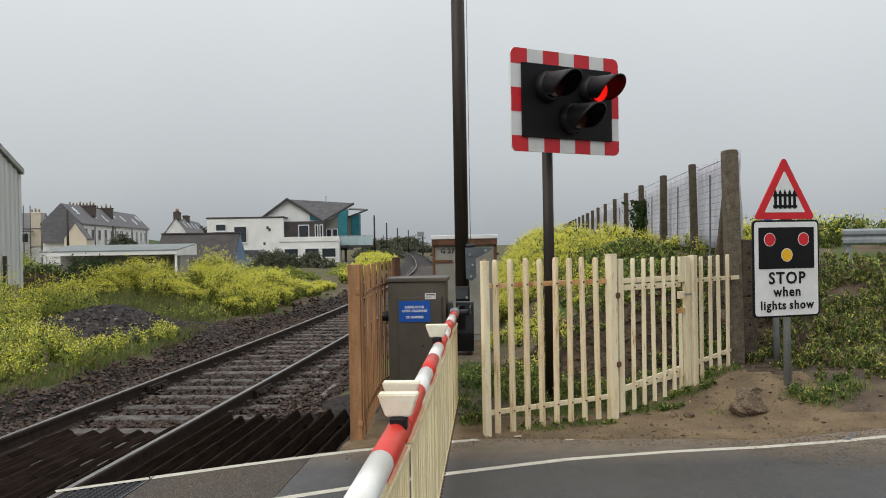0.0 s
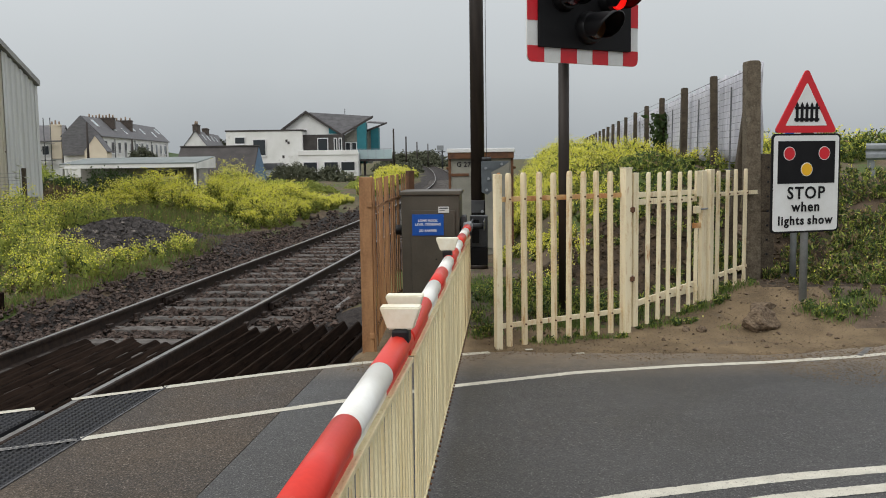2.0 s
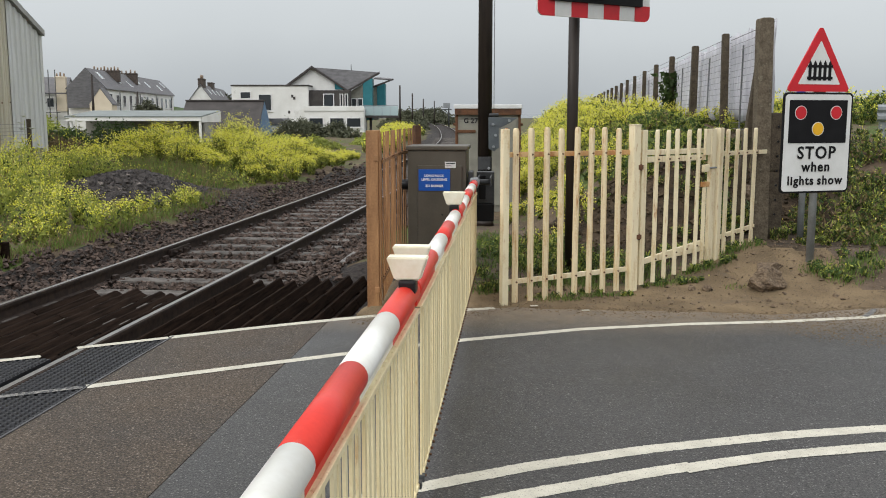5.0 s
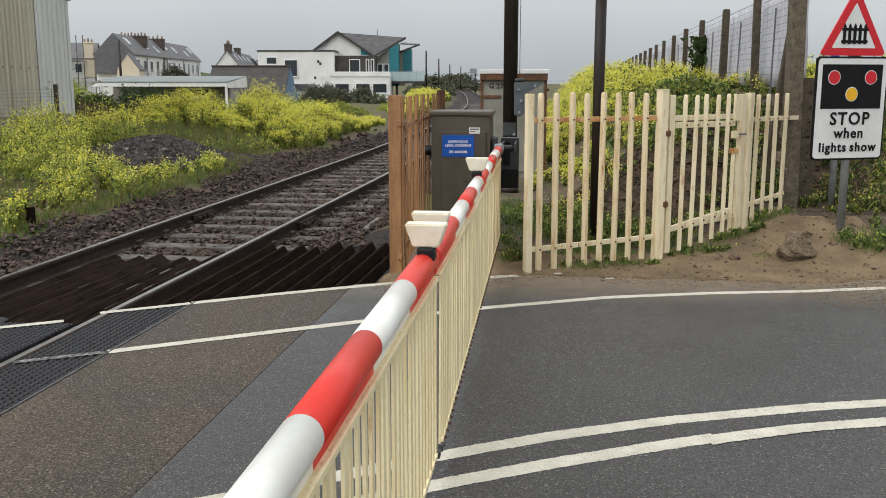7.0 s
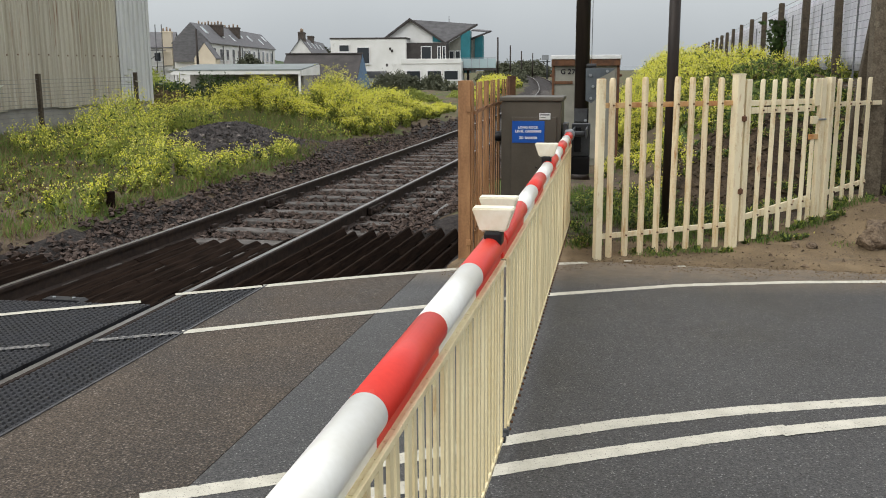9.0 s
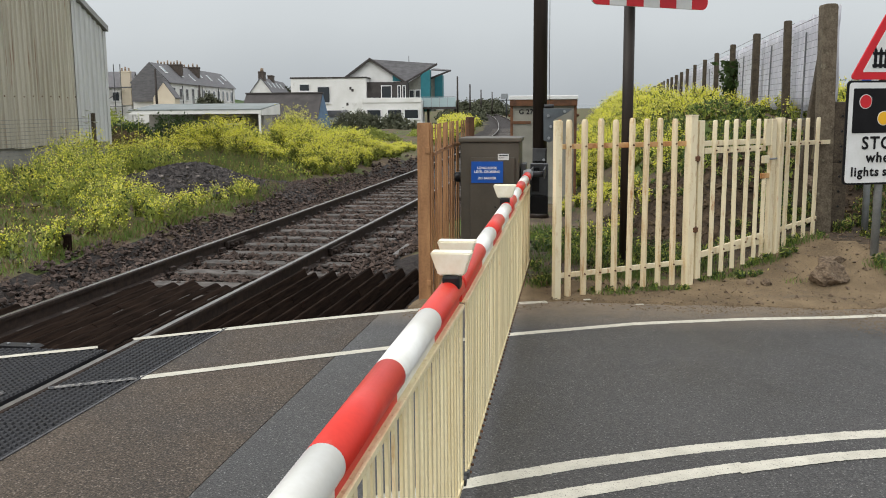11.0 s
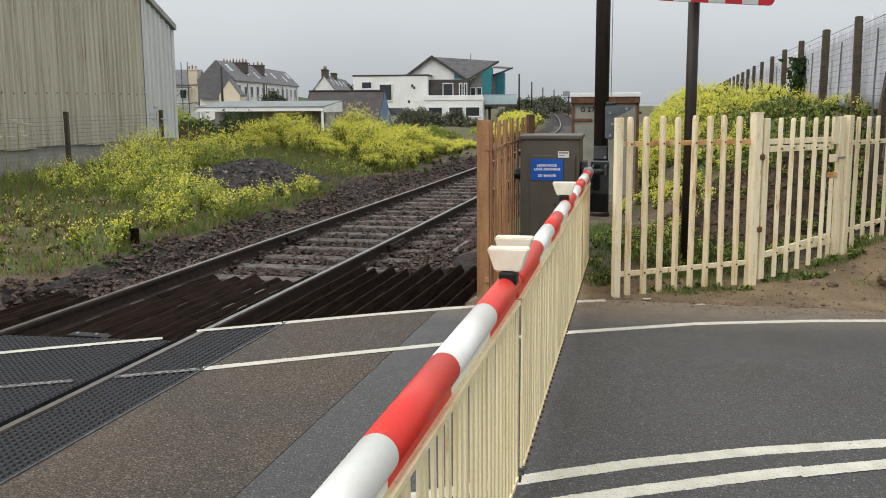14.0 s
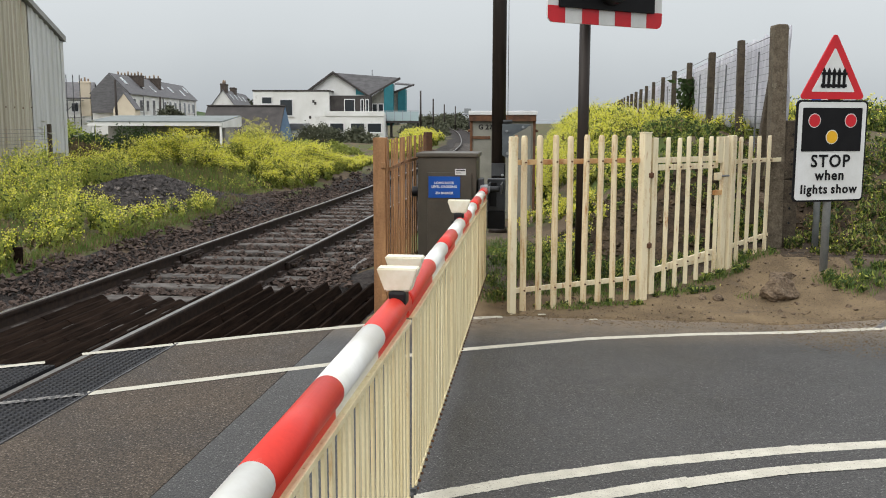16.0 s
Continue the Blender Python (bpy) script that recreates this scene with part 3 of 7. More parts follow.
EDGE_LINE = [(-2.40, 5.50), (-1.7, 5.90), (-0.93, 6.33), (-0.13, 6.75), (0.88, 7.17), (1.75, 7.37), (2.48, 7.47), (3.28, 7.66), (3.67, 7.80), (5.5, 8.1), (9.0, 8.6)]
STOP_LINE = [(-2.29, 6.80), (-1.73, 7.13), (-1.17, 7.43), (-0.83, 7.60), (-0.3, 7.80), (0.20, 7.95)]
line_mark("edge_line", EDGE_LINE, 0.085)
line_mark("crossing_line", STOP_LINE, 0.085)
line_mark("double_line", [(-1.62, 3.22), (-1.1, 3.48), (-0.27, 3.96), (0.29, 4.25), (0.85, 4.48), (1.63, 4.72), (2.6, 4.93), (5, 5.4), (9, 6.2)], 0.105)
line_mark("double_line", [(-1.60, 2.86), (-0.9, 3.28), (-0.25, 3.66), (0.28, 3.93), (0.80, 4.165), (1.06, 4.27)], 0.105)
line_mark("double_line", [(1.0, 4.225), (1.12, 4.275), (1.54, 4.43), (2.6, 4.68), (5, 5.15), (9, 5.95)], 0.105, 0.0035)
line_mark("worn_mark", [(3.28, 7.68), (3.42, 7.86), (3.5, 8.0)], 0.05, 0.004, "line_worn")


def deck_panel(x_from, x_to, y0, y1, skew0=0.0, skew1=0.0, studs_from=2.6):
    """A rubber crossing panel between two lines along the track, with raised studs and a steel edge."""
    th = thing("crossing_deck_panel", 0, 0, 0, label="dark studded rubber crossing panel between asphalt and rail", category="crossing panel", group="crossing panels", kind="structure")
    def at(u, y, z):
        return (float(track_x(y)) + u, y, z)
    o = [at(x_from, y0, -0.012), at(x_to, y0 + skew0, -0.012), at(x_to, y1 + skew1, -0.012), at(x_from, y1, -0.012)]
    bm = bmesh.new()
    f = bm.faces.new([bm.verts.new(v) for v in o])
    ext = bmesh.ops.extrude_face_region(bm, geom=[f])
    for v in ext["geom"]:
        if isinstance(v, bmesh.types.BMVert):
            v.co.z -= 0.12
    part("slab", bm, M["deck"], th)
    verts, faces = [], []
    w = x_to - x_from
    cols = int(w / 0.044)
    yy = max(y0, studs_from)
    while yy < y1 + max(skew1, 0) - 0.02:
        for c in range(cols):
            fr = (c + 0.5) / cols
            u = x_from + w * fr
            if yy > y1 + skew1 * fr - 0.02:
                continue
            x, y, _ = at(u, yy, 0)
            k = len(verts)
            for zz, r in ((-0.013, 0.016), (0.0, 0.010)):
                verts.extend([(x - r, y - r, zz), (x + r, y - r, zz), (x + r, y + r, zz), (x - r, y + r, zz)])
            faces.extend([(k + 4, k + 5, k + 6, k + 7), (k, k + 1, k + 5, k + 4), (k + 1, k + 2, k + 6, k + 5), (k + 2, k + 3, k + 7, k + 6), (k + 3, k, k + 4, k + 7)])
        yy += 0.044
    part("studs", mesh_from("studs", verts, faces), M["deck"], th)
    return th


HALF = GAUGE / 2
deck_panel(HALF + 0.045, HALF + 0.500, -6.0, 4.62)
deck_panel(HALF + 0.045, HALF + 0.500, 4.635, 6.52, 0, 0.32)
deck_panel(-HALF + 0.10, HALF - 0.10, -6.0, 4.6, studs_from=3.6)
deck_panel(-HALF + 0.10, HALF - 0.10, 4.615, 6.20)
bm = bmesh.new()
for y0, y1 in ((-6.0, 6.84),):
    a, b = near_rail(y0) + 0.507, near_rail(y1) + 0.507
    v = [bm.verts.new(p) for p in ((a - 0.006, y0, 0.004), (a + 0.008, y0, 0.004), (b + 0.008, y1, 0.004), (b - 0.006, y1, 0.004))]
    f = bm.faces.new(v)
    ext = bmesh.ops.extrude_face_region(bm, geom=[f])
    for q in ext["geom"]:
        if isinstance(q, bmesh.types.BMVert):
            q.co.z -= 0.06
tagged(part("deck_edge_bar", bm, M["deck_steel"]), "thin steel edging bar along the crossing panels", "edging", kind="structure")
ramp = thing("deflector_plate", -3.63, 6.20, -0.012, -4.5, "small bent dark steel plate on the crossing panel", "plate")
part("plate", prism_bm([(-0.17, 0.0), (0.17, 0.0), (0.14, 0.018), (-0.14, 0.018)], 0.10, bevel=0.004), M["black"], ramp)
for sx in (-0.08, 0.08):
    part("bolt", cyl_bm(0.012, 0.012, 0.012, pose(sx, 0.05, 0.016), 8), M["galv"], ramp)
line_mark("deck_line", [(-2.86, 6.46), (-2.55, 6.64), (-2.30, 6.79)], 0.07, 0.0025)
line_mark("deck_line", [(-4.10, 5.60), (-3.6, 5.90), (-3.02, 6.22)], 0.07, 0.0025)
line_mark("deck_line", [(-2.88, 5.25), (-2.65, 5.37), (-2.42, 5.49)], 0.06, 0.0025, "line_worn")
line_mark("deck_line", [(-4.2, 4.55), (-3.9, 4.72), (-3.35, 5.02), (-3.1, 5.14)], 0.06, 0.0025, "line_worn")

# ---- railway track ----
track = thing("railway_track", 0, 0, 0, label="single railway track with worn steel rails on ballast", category="railway track", kind="structure")
PROFILE = [(-0.070, -0.159), (0.070, -0.159), (0.070, -0.150), (0.010, -0.135), (0.009, -0.045), (0.035, -0.036), (0.035, -0.008), (0.022, 0.0), (-0.022, 0.0), (-0.035, -0.008), (-0.035, -0.036), (-0.009, -0.045), (-0.010, -0.135), (-0.070, -0.150)]


def rail(side):
    ys = np.r_[np.arange(-8, 40, 1.0), np.arange(40, 220, 5.0)]
    xs = track_x(ys) + side * HALF
    k = len(PROFILE)
    verts, faces, slots = [], [], []
    for i, y in enumerate(ys):
        for u, w in PROFILE:
            verts.append((xs[i] + u, y, w))
    for i in range(len(ys) - 1):
        for j in range(k):
            q = (j + 1) % k
            faces.append((i * k + j, i * k + q, (i + 1) * k + q, (i + 1) * k + j))
            slots.append(1 if j == 7 else 0)
    me = mesh_from("rail", verts, faces)
    me.materials.append(M["rail_side"])
    me.materials.append(M["rail_head"])
    me.polygons.foreach_set("material_index", slots)
    return part("rail", me, None, track)


rails = {s: rail(s) for s in (-1, 1)}
for s, yj in ((-1, 12.0), (1, 11.5), (-1, 30.0), (1, 29.5)):
    for e in (-1, 1):
        x = float(track_x(yj)) + s * HALF + e * 0.040
        plate_bm = box_bm(0.045, 0.66, 0.085, pose(x, yj, -0.130, 0, 0, -4.5), 0.008)
        for k in range(4):
            by = -0.24 + 0.16 * k
            cyl_bm(0.022, 0.020, 0.05, pose(x + 0.079 * by + e * 0.018, yj + by, -0.086, 0, 90 * e, 0), 6, bm=plate_bm)
        part("fishplate", plate_bm, M["rail_side"], rails[s])
sleeper_bm = box_bm(2.45, 0.25, 0.16, Matrix(), 0.015)
sleeper_me = bpy.data.meshes.new("sleeper")
sleeper_bm.to_mesh(sleeper_me)
sleeper_bm.free()
for i in range(95):
    y = 7.3 + 0.69 * i
    part("sleeper", sleeper_me, M["sleeper"], track, at=pose(float(track_x(y)) + rng.uniform(-0.03, 0.03), y, -0.300 + rng.uniform(-0.008, 0.006), 0, 0, -4.3 + rng.uniform(-1, 1)))
chair_bm = box_bm(0.26, 0.16, 0.05, Matrix(), 0.01)
box_bm(0.05, 0.12, 0.075, pose(0.085, 0, 0.02), 0.01, chair_bm)
box_bm(0.05, 0.12, 0.075, pose(-0.085, 0, 0.02), 0.01, chair_bm)
chair_me = bpy.data.meshes.new("rail_chair")
chair_bm.to_mesh(chair_me)
chair_bm.free()
for i in range(4, 40):
    y = 7.3 + 0.69 * i
    for s in (-1, 1):
        part("rail_chair", chair_me, M["rail_side"], track, at=pose(float(track_x(y)) + s * HALF, y, -0.178, 0, 0, -4))


def stones(name, pts, sizes, material, label, flat=0.65):
    """Many angular stones as one object."""
    n = len(pts)
    base = np.array([(1, 0, 0), (-1, 0, 0), (0, 1, 0), (0, -1, 0), (0, 0, 1), (0, 0, -1)], float)
    tri = np.array([(0, 2, 4), (2, 1, 4), (1, 3, 4), (3, 0, 4), (2, 0, 5), (1, 2, 5), (3, 1, 5), (0, 3, 5)])
    v = base[None] * (1 + rng.uniform(-0.38, 0.38, (n, 6, 1))) + rng.uniform(-0.28, 0.28, (n, 6, 3))
    v *= np.array([1, 0.78, flat]) * sizes[:, None, None]
    a = rng.uniform(0, 2 * math.pi, n)
    b = rng.normal(0, 0.45, n)
    c, s = np.cos(a)[:, None], np.sin(a)[:, None]
    cb, sb = np.cos(b)[:, None], np.sin(b)[:, None]
    y1, z1 = v[..., 1] * cb - v[..., 2] * sb, v[..., 1] * sb + v[..., 2] * cb
    v = np.stack([v[..., 0] * c - y1 * s, v[..., 0] * s + y1 * c, z1], -1) + pts[:, None]
    f = (tri[None] + 6 * np.arange(n)[:, None, None]).reshape(-1, 3)
    me = bpy.data.meshes.new(name)
    me.from_pydata(v.reshape(-1, 3).tolist(), [], f.tolist())
    me.materials.append(material)
    return tagged(new(name, me), label, "stones", kind="stuff")


def scatter(n, x0, x1, y0, y1, keep):
    x, y = rng.uniform(x0, x1, n), rng.uniform(y0, y1, n)
    k = keep(x, y)
    return x[k], y[k]


def on_ballast(x, y):
    s = x - track_x(y)
    edge = 1.95 + 0.22 * lump(x, y, 2.1, 0.3)
    ok = (s > -edge - 0.75 * np.exp(-(((y - 19.2) / 1.9) ** 2))) & (s < edge)
    ok &= ~((np.abs(np.abs(s) - HALF) < 0.075))
    guard = ((s > HALF) & (y < 9.9)) | ((np.abs(s) < HALF) & (y < 9.4)) | ((s < -HALF) & (s > -HALF - 0.85) & (y < 8.3))
    ok &= ~guard & (y > np.where(s < 0, 7.2, 8.2))
    between = (np.abs(s) < 1.2) & (np.abs(((y - 7.3) / 0.69 + 0.5) % 1 - 0.5) * 0.69 < 0.115)
    return ok & ~(between & (rng.uniform(0, 1, len(x)) < 0.68))


x, y = scatter(42000, -8.5, 1.2, 7.0, 24.0, on_ballast)
z = np.maximum(ground_z(x, y), -0.235) + 0.04 + 0.03 * (np.abs(x - track_x(y)) < 1.3) + rng.uniform(-0.012, 0.03, len(x))
stones("ballast", np.stack([x, y, z], -1), rng.uniform(0.022, 0.050, len(x)), M["stone"], "brown-grey crushed stone ballast round the sleepers")
x, y = scatter(16000, -10, 3, 24.0, 52.0, on_ballast)
z = np.maximum(ground_z(x, y), -0.235) + 0.04 + rng.uniform(-0.01, 0.03, len(x))
stones("ballast", np.stack([x, y, z], -1), rng.uniform(0.04, 0.07, len(x)), M["stone"], "brown-grey crushed stone ballast further along the track")
x, y = scatter(20000, -8.9, -4.2, 15.4, 21.4, lambda x, y: ((x + 6.1) / 1.9) ** 2 + ((y - 18.2) / 2.2) ** 2 < 1 + 0.35 * lump(x, y, 3.0))
stones("spoil_heap", np.stack([x, y, ground_z(x, y) + 0.02], -1), rng.uniform(0.025, 0.075, len(x)), M["stone_pile"], "heap of grey spoil stones among the flowers")
x, y = scatter(7000, 0.2, 5.6, 7.6, 10.4, lambda x, y: (y > road_edge(x) - 0.25) & (rng.uniform(0, 1, len(x)) < 0.55 + 0.45 * lump(x, y, 3.0, 1.0)))
stones("grit", np.stack([x, y, np.maximum(ground_z(x, y), 0.0) + 0.002], -1), rng.uniform(0.003, 0.012, len(x)), M["pebble"], "scattered grit and pebbles on the sandy verge")
x, y = scatter(26000, -1.0, 6.0, 7.0, 8.6, lambda x, y: rng.uniform(0, 1, len(x)) < np.clip(0.55 + 1.6 * (y - road_edge(x)) + 0.5 * lump(x, y, 2.3, 3.0), 0, 1) * (y < road_edge(x) + 0.12) * (y > 7.25))
stones("drifted_sand", np.stack([x, y, np.full(len(x), 0.001)], -1), rng.uniform(0.003, 0.010, len(x)), M["sand"], "sand and grit drifted over the edge of the asphalt", 0.35)
x, y = scatter(9000, 2.2, 4.6, 6.3, 7.9, lambda x, y: rng.uniform(0, 1, len(x)) < 1.1 - ((x - 3.3) / 1.0) ** 2 - ((y - 7.25) / 0.7) ** 2 + 0.4 * lump(x, y, 3.1, 1.0))
stones("drifted_sand", np.stack([x, y, np.full(len(x), 0.001)], -1), rng.uniform(0.003, 0.010, len(x)), M["sand"], "sandy grit washed over the white edge line", 0.35)
x, y = scatter(260, 0.2, 5.2, 7.9, 10.2, lambda x, y: y > road_edge(x) + 0.1)
stones("pebbles", np.stack([x, y, ground_z(x, y) + 0.005], -1), rng.uniform(0.012, 0.032, len(x)), M["rock"], "loose pebbles on the sandy verge")
x, y = scatter(700, -6.5, 0.4, 9.6, 12.0, lambda x, y: (x > -0.9) & (x < 0.35))
stones("rubble", np.stack([x, y, ground_z(x, y) + 0.005], -1), rng.uniform(0.01, 0.04, len(x)), M["stone"], "loose stones round the barrier machine")

x, y = scatter(5200, 0.7, 3.9, 9.0, 12.6, lambda x, y: y > np.interp(x, [0.4, 1.5, 2.6, 3.4], [9.4, 9.4, 10.2, 10.9]))
stones("earth_clods", np.stack([x, y, ground_z(x, y) + 0.01], -1), 0.010 + 0.055 * rng.uniform(0, 1, len(x)) ** 4, M["clod"], "dark crumbling earth clods on the bank face")
x, y = scatter(900, -9.5, -5.0, 8.5, 12.5, lambda x, y: (x - track_x(y) < -2.1) & (lump(x, y, 1.3, 0.5) > -0.1))
stones("stray_stones", np.stack([x, y, ground_z(x, y) + 0.005], -1), rng.uniform(0.012, 0.04, len(x)), M["stone"], "stray stones on the bare ground beside the track")

# ---- timber trespass guards ----
def guard(u0, u1, y_start, y_end, step, label, high=0.125, wide=0.085):
    th = thing("trespass_guard", 0, 0, 0, label=label, category="trespass guard", group="trespass guards", kind="structure")
    outline = [(-wide, 0.0), (wide, 0.0), (0.012, high), (-0.012, high)]
    u = u0
    while u <= u1 + 1e-6:
        ya, yb = y_start(u), y_end(u) + rng.uniform(-0.22, 0.16)
        cut = ya + (yb - ya) * rng.uniform(0.35, 0.65)
        for p, q in ((ya, cut - 0.003), (cut + 0.003, yb)):
            xa = float(track_x(p)) + u
            m = pose(xa, p, -0.145 + rng.uniform(-0.004, 0.004), rng.uniform(-0.15, 0.15), rng.uniform(-3, 3), -4.7 + rng.uniform(-0.15, 0.15))
            part("arris_board", prism_bm(outline, q - p, bevel=0.004), M["guard_timber"], th, at=m)
        u += step
    for yy in (y_start(u0) + 0.5, y_end(u0) - 0.35):
        part("bearer", box_bm(u1 - u0 + 0.2, 0.12, 0.08, pose(float(track_x(yy)) + (u0 + u1) / 2, yy, -0.215, 0, 0, -4.5), 0.006), M["guard_timber"], th)
    return th


start_line = lambda u: 6.93 + 0.545 * (float(track_x(7.0)) + u + 2.29)
guard(HALF + 0.15, HALF + 1.80, start_line, lambda u: 9.85, 0.172, "ridged tarred timber guard beside the near rail", 0.082, 0.055)
guard(-HALF + 0.17, HALF - 0.15, lambda u: 6.24, lambda u: 9.3, 0.150, "ridged tarred timber guard between the rails", 0.035, 0.070)
guard(-HALF - 0.95, -HALF - 0.15, lambda u: 5.9, lambda u: 8.15, 0.165, "ridged tarred timber guard outside the far rail", 0.06, 0.075)
tagged(part("concrete_trough_lid", box_bm(0.6, 0.85, 0.05, pose(-1.22, 11.15, -0.09, 0, 1, -4), 0.008), M["concrete_dark"]), "grey concrete trough lid beside the ballast", "trough lid")

# ---- half barriers ----
BAND = 0.66


def half_barrier(x, y, turn, length, z_arm=0.95, with_sign=True, skirt_to=0.12, tip_skirt=0.10, side=1, first=BAND, radius=0.0425, picket=0.031):
    """A barrier machine with its arm lowered along local -y, side lamps and a hanging picket skirt. The origin lies under the pivot."""
    th = thing("half_barrier", x, y, 0, turn, "lowered red and white half barrier with cream picket skirt", "level crossing barrier", "half barriers")
    body = part("housing", box_bm(0.62, 0.60, 1.26, pose(-0.395, 0.10, 0.04), 0.012), M["cabinet"], th, "grey-brown steel housing")
    part("plinth", box_bm(0.70, 0.70, 0.06, pose(-0.395, 0.10, -0.01), 0.008), M["concrete"], th)
    part("lid", box_bm(0.66, 0.64, 0.045, pose(-0.395, 0.10, 1.30), 0.012), M["cabinet"], th)
    door = part("door", box_bm(0.47, 0.018, 1.05, pose(-0.365, -0.212, 0.09), 0.006), M["cabinet"], th)
    for zz in (0.62,):
        part("lock", cyl_bm(0.013, 0.013, 0.012, pose(-0.235, -0.222, zz, 90, 0, 0), 10), M["black"], door)
        part("lock", cyl_bm(0.009, 0.009, 0.012, pose(-0.335, -0.222, zz + 0.0, 90, 0, 0), 10), M["black"], door)
    bm = cyl_bm(0.058, 0.052, 0.085, pose(-0.695, -0.10, 0.93, 0, -90, 0), 16, 0.008)
    part("cable_gland", bm, M["black"], th, "black rubber cable cover")
    if with_sign:
        sign = part("name_plate", box_bm(0.335, 0.004, 0.225, pose(-0.420, -0.2265, 0.875)), M["blue"], th, "blue name plate with white lettering")
        for words, size, zz, sp in (("LONG ROCK", 0.034, 1.032, 1.05), ("LEVEL CROSSING", 0.034, 0.992, 1.05), ("ZD BARRIER", 0.033, 0.925, 1.05)):
            lettering(words, size, sp, 0.0012, M["text_white"], sign, pose(-0.420, -0.2300, zz) @ UPRIGHT)
        tag = part("maker_label", box_bm(0.115, 0.003, 0.065, pose(-0.250, -0.2265, 1.115)), M["sign_white"], th)
        part("print_bar", box_bm(0.095, 0.002, 0.012, pose(-0.250, -0.229, 1.157)), M["dark_steel"], tag)
        part("print_bar", box_bm(0.06, 0.002, 0.006, pose(-0.270, -0.229, 1.135)), M["dark_steel"], tag)
    # arm in bands along -y
    arm = part("arm_socket", cyl_bm(0.052, 0.05, 0.34, pose(0.0, 0.10, z_arm, 90, 0, 0), 20, 0.004), M["galv"], th)
    part("pivot_plate", box_bm(0.05, 0.30, 0.24, pose(-0.045, 0.0, z_arm - 0.12), 0.008), M["dark_steel"], th)
    part("pivot_clamp", box_bm(0.09, 0.10, 0.11, pose(0.0, -0.17, z_arm - 0.05), 0.02), M["galv"], th)
    for sx in (0.03, 0.165):
        part("counterweight_arm", box_bm(0.014, 0.62, 0.10, pose(sx, 0.32, z_arm - 0.05), 0.004), M["dark_steel"], th)
    part("pivot_shaft", cyl_bm(0.03, 0.03, 0.22, pose(-0.06, 0.06, z_arm, 0, 90, 0), 14), M["dark_steel"], th)
    cw = part("counterweight", box_bm(0.20, 0.16, 0.36, pose(0.095, 0.60, z_arm - 0.28), 0.01), M["dark_steel"], th, "dark grey counterweight box")
    part("counterweight_slot", box_bm(0.08, 0.012, 0.27, pose(0.06, 0.515, z_arm - 0.23), 0.003), M["black"], cw)
    part("counterweight_foot", box_bm(0.20, 0.15, 0.20, pose(0.095, 0.60, z_arm - 0.485), 0.01), M["black"], cw)
    arm_len = length
    tip = arm_len
    edges = [tip, tip - first]
    while edges[-1] - BAND > 0.25:
        edges.append(edges[-1] - BAND)
    edges.append(0.22)
    for i in range(len(edges) - 1):
        a, b = edges[i], edges[i + 1]
        r = radius
        part("arm_band", cyl_bm(r, r, a - b, pose(0, -b, z_arm, 90, 0, 0), 28, 0.0 if i else 0.006), M["red" if i % 2 == 0 else "white"], th)
        part("arm_keel", box_bm(0.014, a - b, 0.042, pose(0.016 * side, -(a + b) / 2, z_arm - 0.078), 0.002), M["red" if i % 2 == 0 else "white"], th)
    part("keel_lip", box_bm(0.016, arm_len - 0.35, 0.006, pose(0.028 * side, -(arm_len + 0.35) / 2, z_arm - 0.080), 0.002), M["cream_skirt"], th)
    # lamps
    for pos in (arm_len - 0.13, arm_len - 2.95):
        lamp = part("lamp_bracket", box_bm(0.07, 0.09, 0.06, pose(-0.012, -pos, z_arm + 0.014), 0.012), M["black"], th)
        hood = bmesh.new()
        bot, top = [(-0.052, -0.032), (0.052, -0.032), (0.052, 0.032), (-0.052, 0.032)], [(-0.084, -0.042), (0.084, -0.042), (0.084, 0.042), (-0.084, 0.042)]
        v0 = [hood.verts.new((p[0], p[1], 0.0)) for p in bot]
        v1 = [hood.verts.new((p[0], p[1], 0.094)) for p in top]
        hood.faces.new(v0[::-1])
        hood.faces.new(v1)
        for i in range(4):
            hood.faces.new((v0[i], v0[(i + 1) % 4], v1[(i + 1) % 4], v1[i]))
        bmesh.ops.bevel(hood, geom=list(hood.edges), offset=0.006, segments=2, affect="EDGES")
        hood.transform(pose(-0.012, -pos, z_arm + 0.072))
        part("lamp_hood", hood, M["lamp_white"], lamp, "white trapezoid lamp hood with rust at its foot")
    # skirt
    top = z_arm - 0.072
    y_near, y_far = 0.55, arm_len - tip_skirt
    me_bm = box_bm(0.010, picket, top - skirt_to, Matrix(), 0.001)
    me = bpy.data.meshes.new("skirt_picket")
    me_bm.to_mesh(me)
    me_bm.free()
    n = int((y_far - y_near) / 0.085)
    for i in range(n + 1):
        yy = y_near + (y_far - y_near) * i / n
        part("skirt_picket", me, M["cream_skirt"], th, at=pose(0.036 * side, -yy, skirt_to, rng.uniform(-0.5, 0.5), rng.uniform(-0.4, 0.4), rng.uniform(-3, 3)))
    for zz, hh in ((top - 0.014, 0.018), (skirt_to - 0.012, 0.02)):
        part("skirt_rail", box_bm(0.010, y_far - y_near + 0.04, hh, pose(side * (0.043 if zz > 0.3 else 0.041), -(y_near + y_far) / 2, zz), 0.002), M["cream_skirt"], th)
    rv = cyl_bm(0.006, 0.006, 0.012, pose(0.047 * side, -y_near, skirt_to - 0.002, 0, 90, 0), 6)
    rv_me = bpy.data.meshes.new("rivet")
    rv.to_mesh(rv_me)
    rv.free()
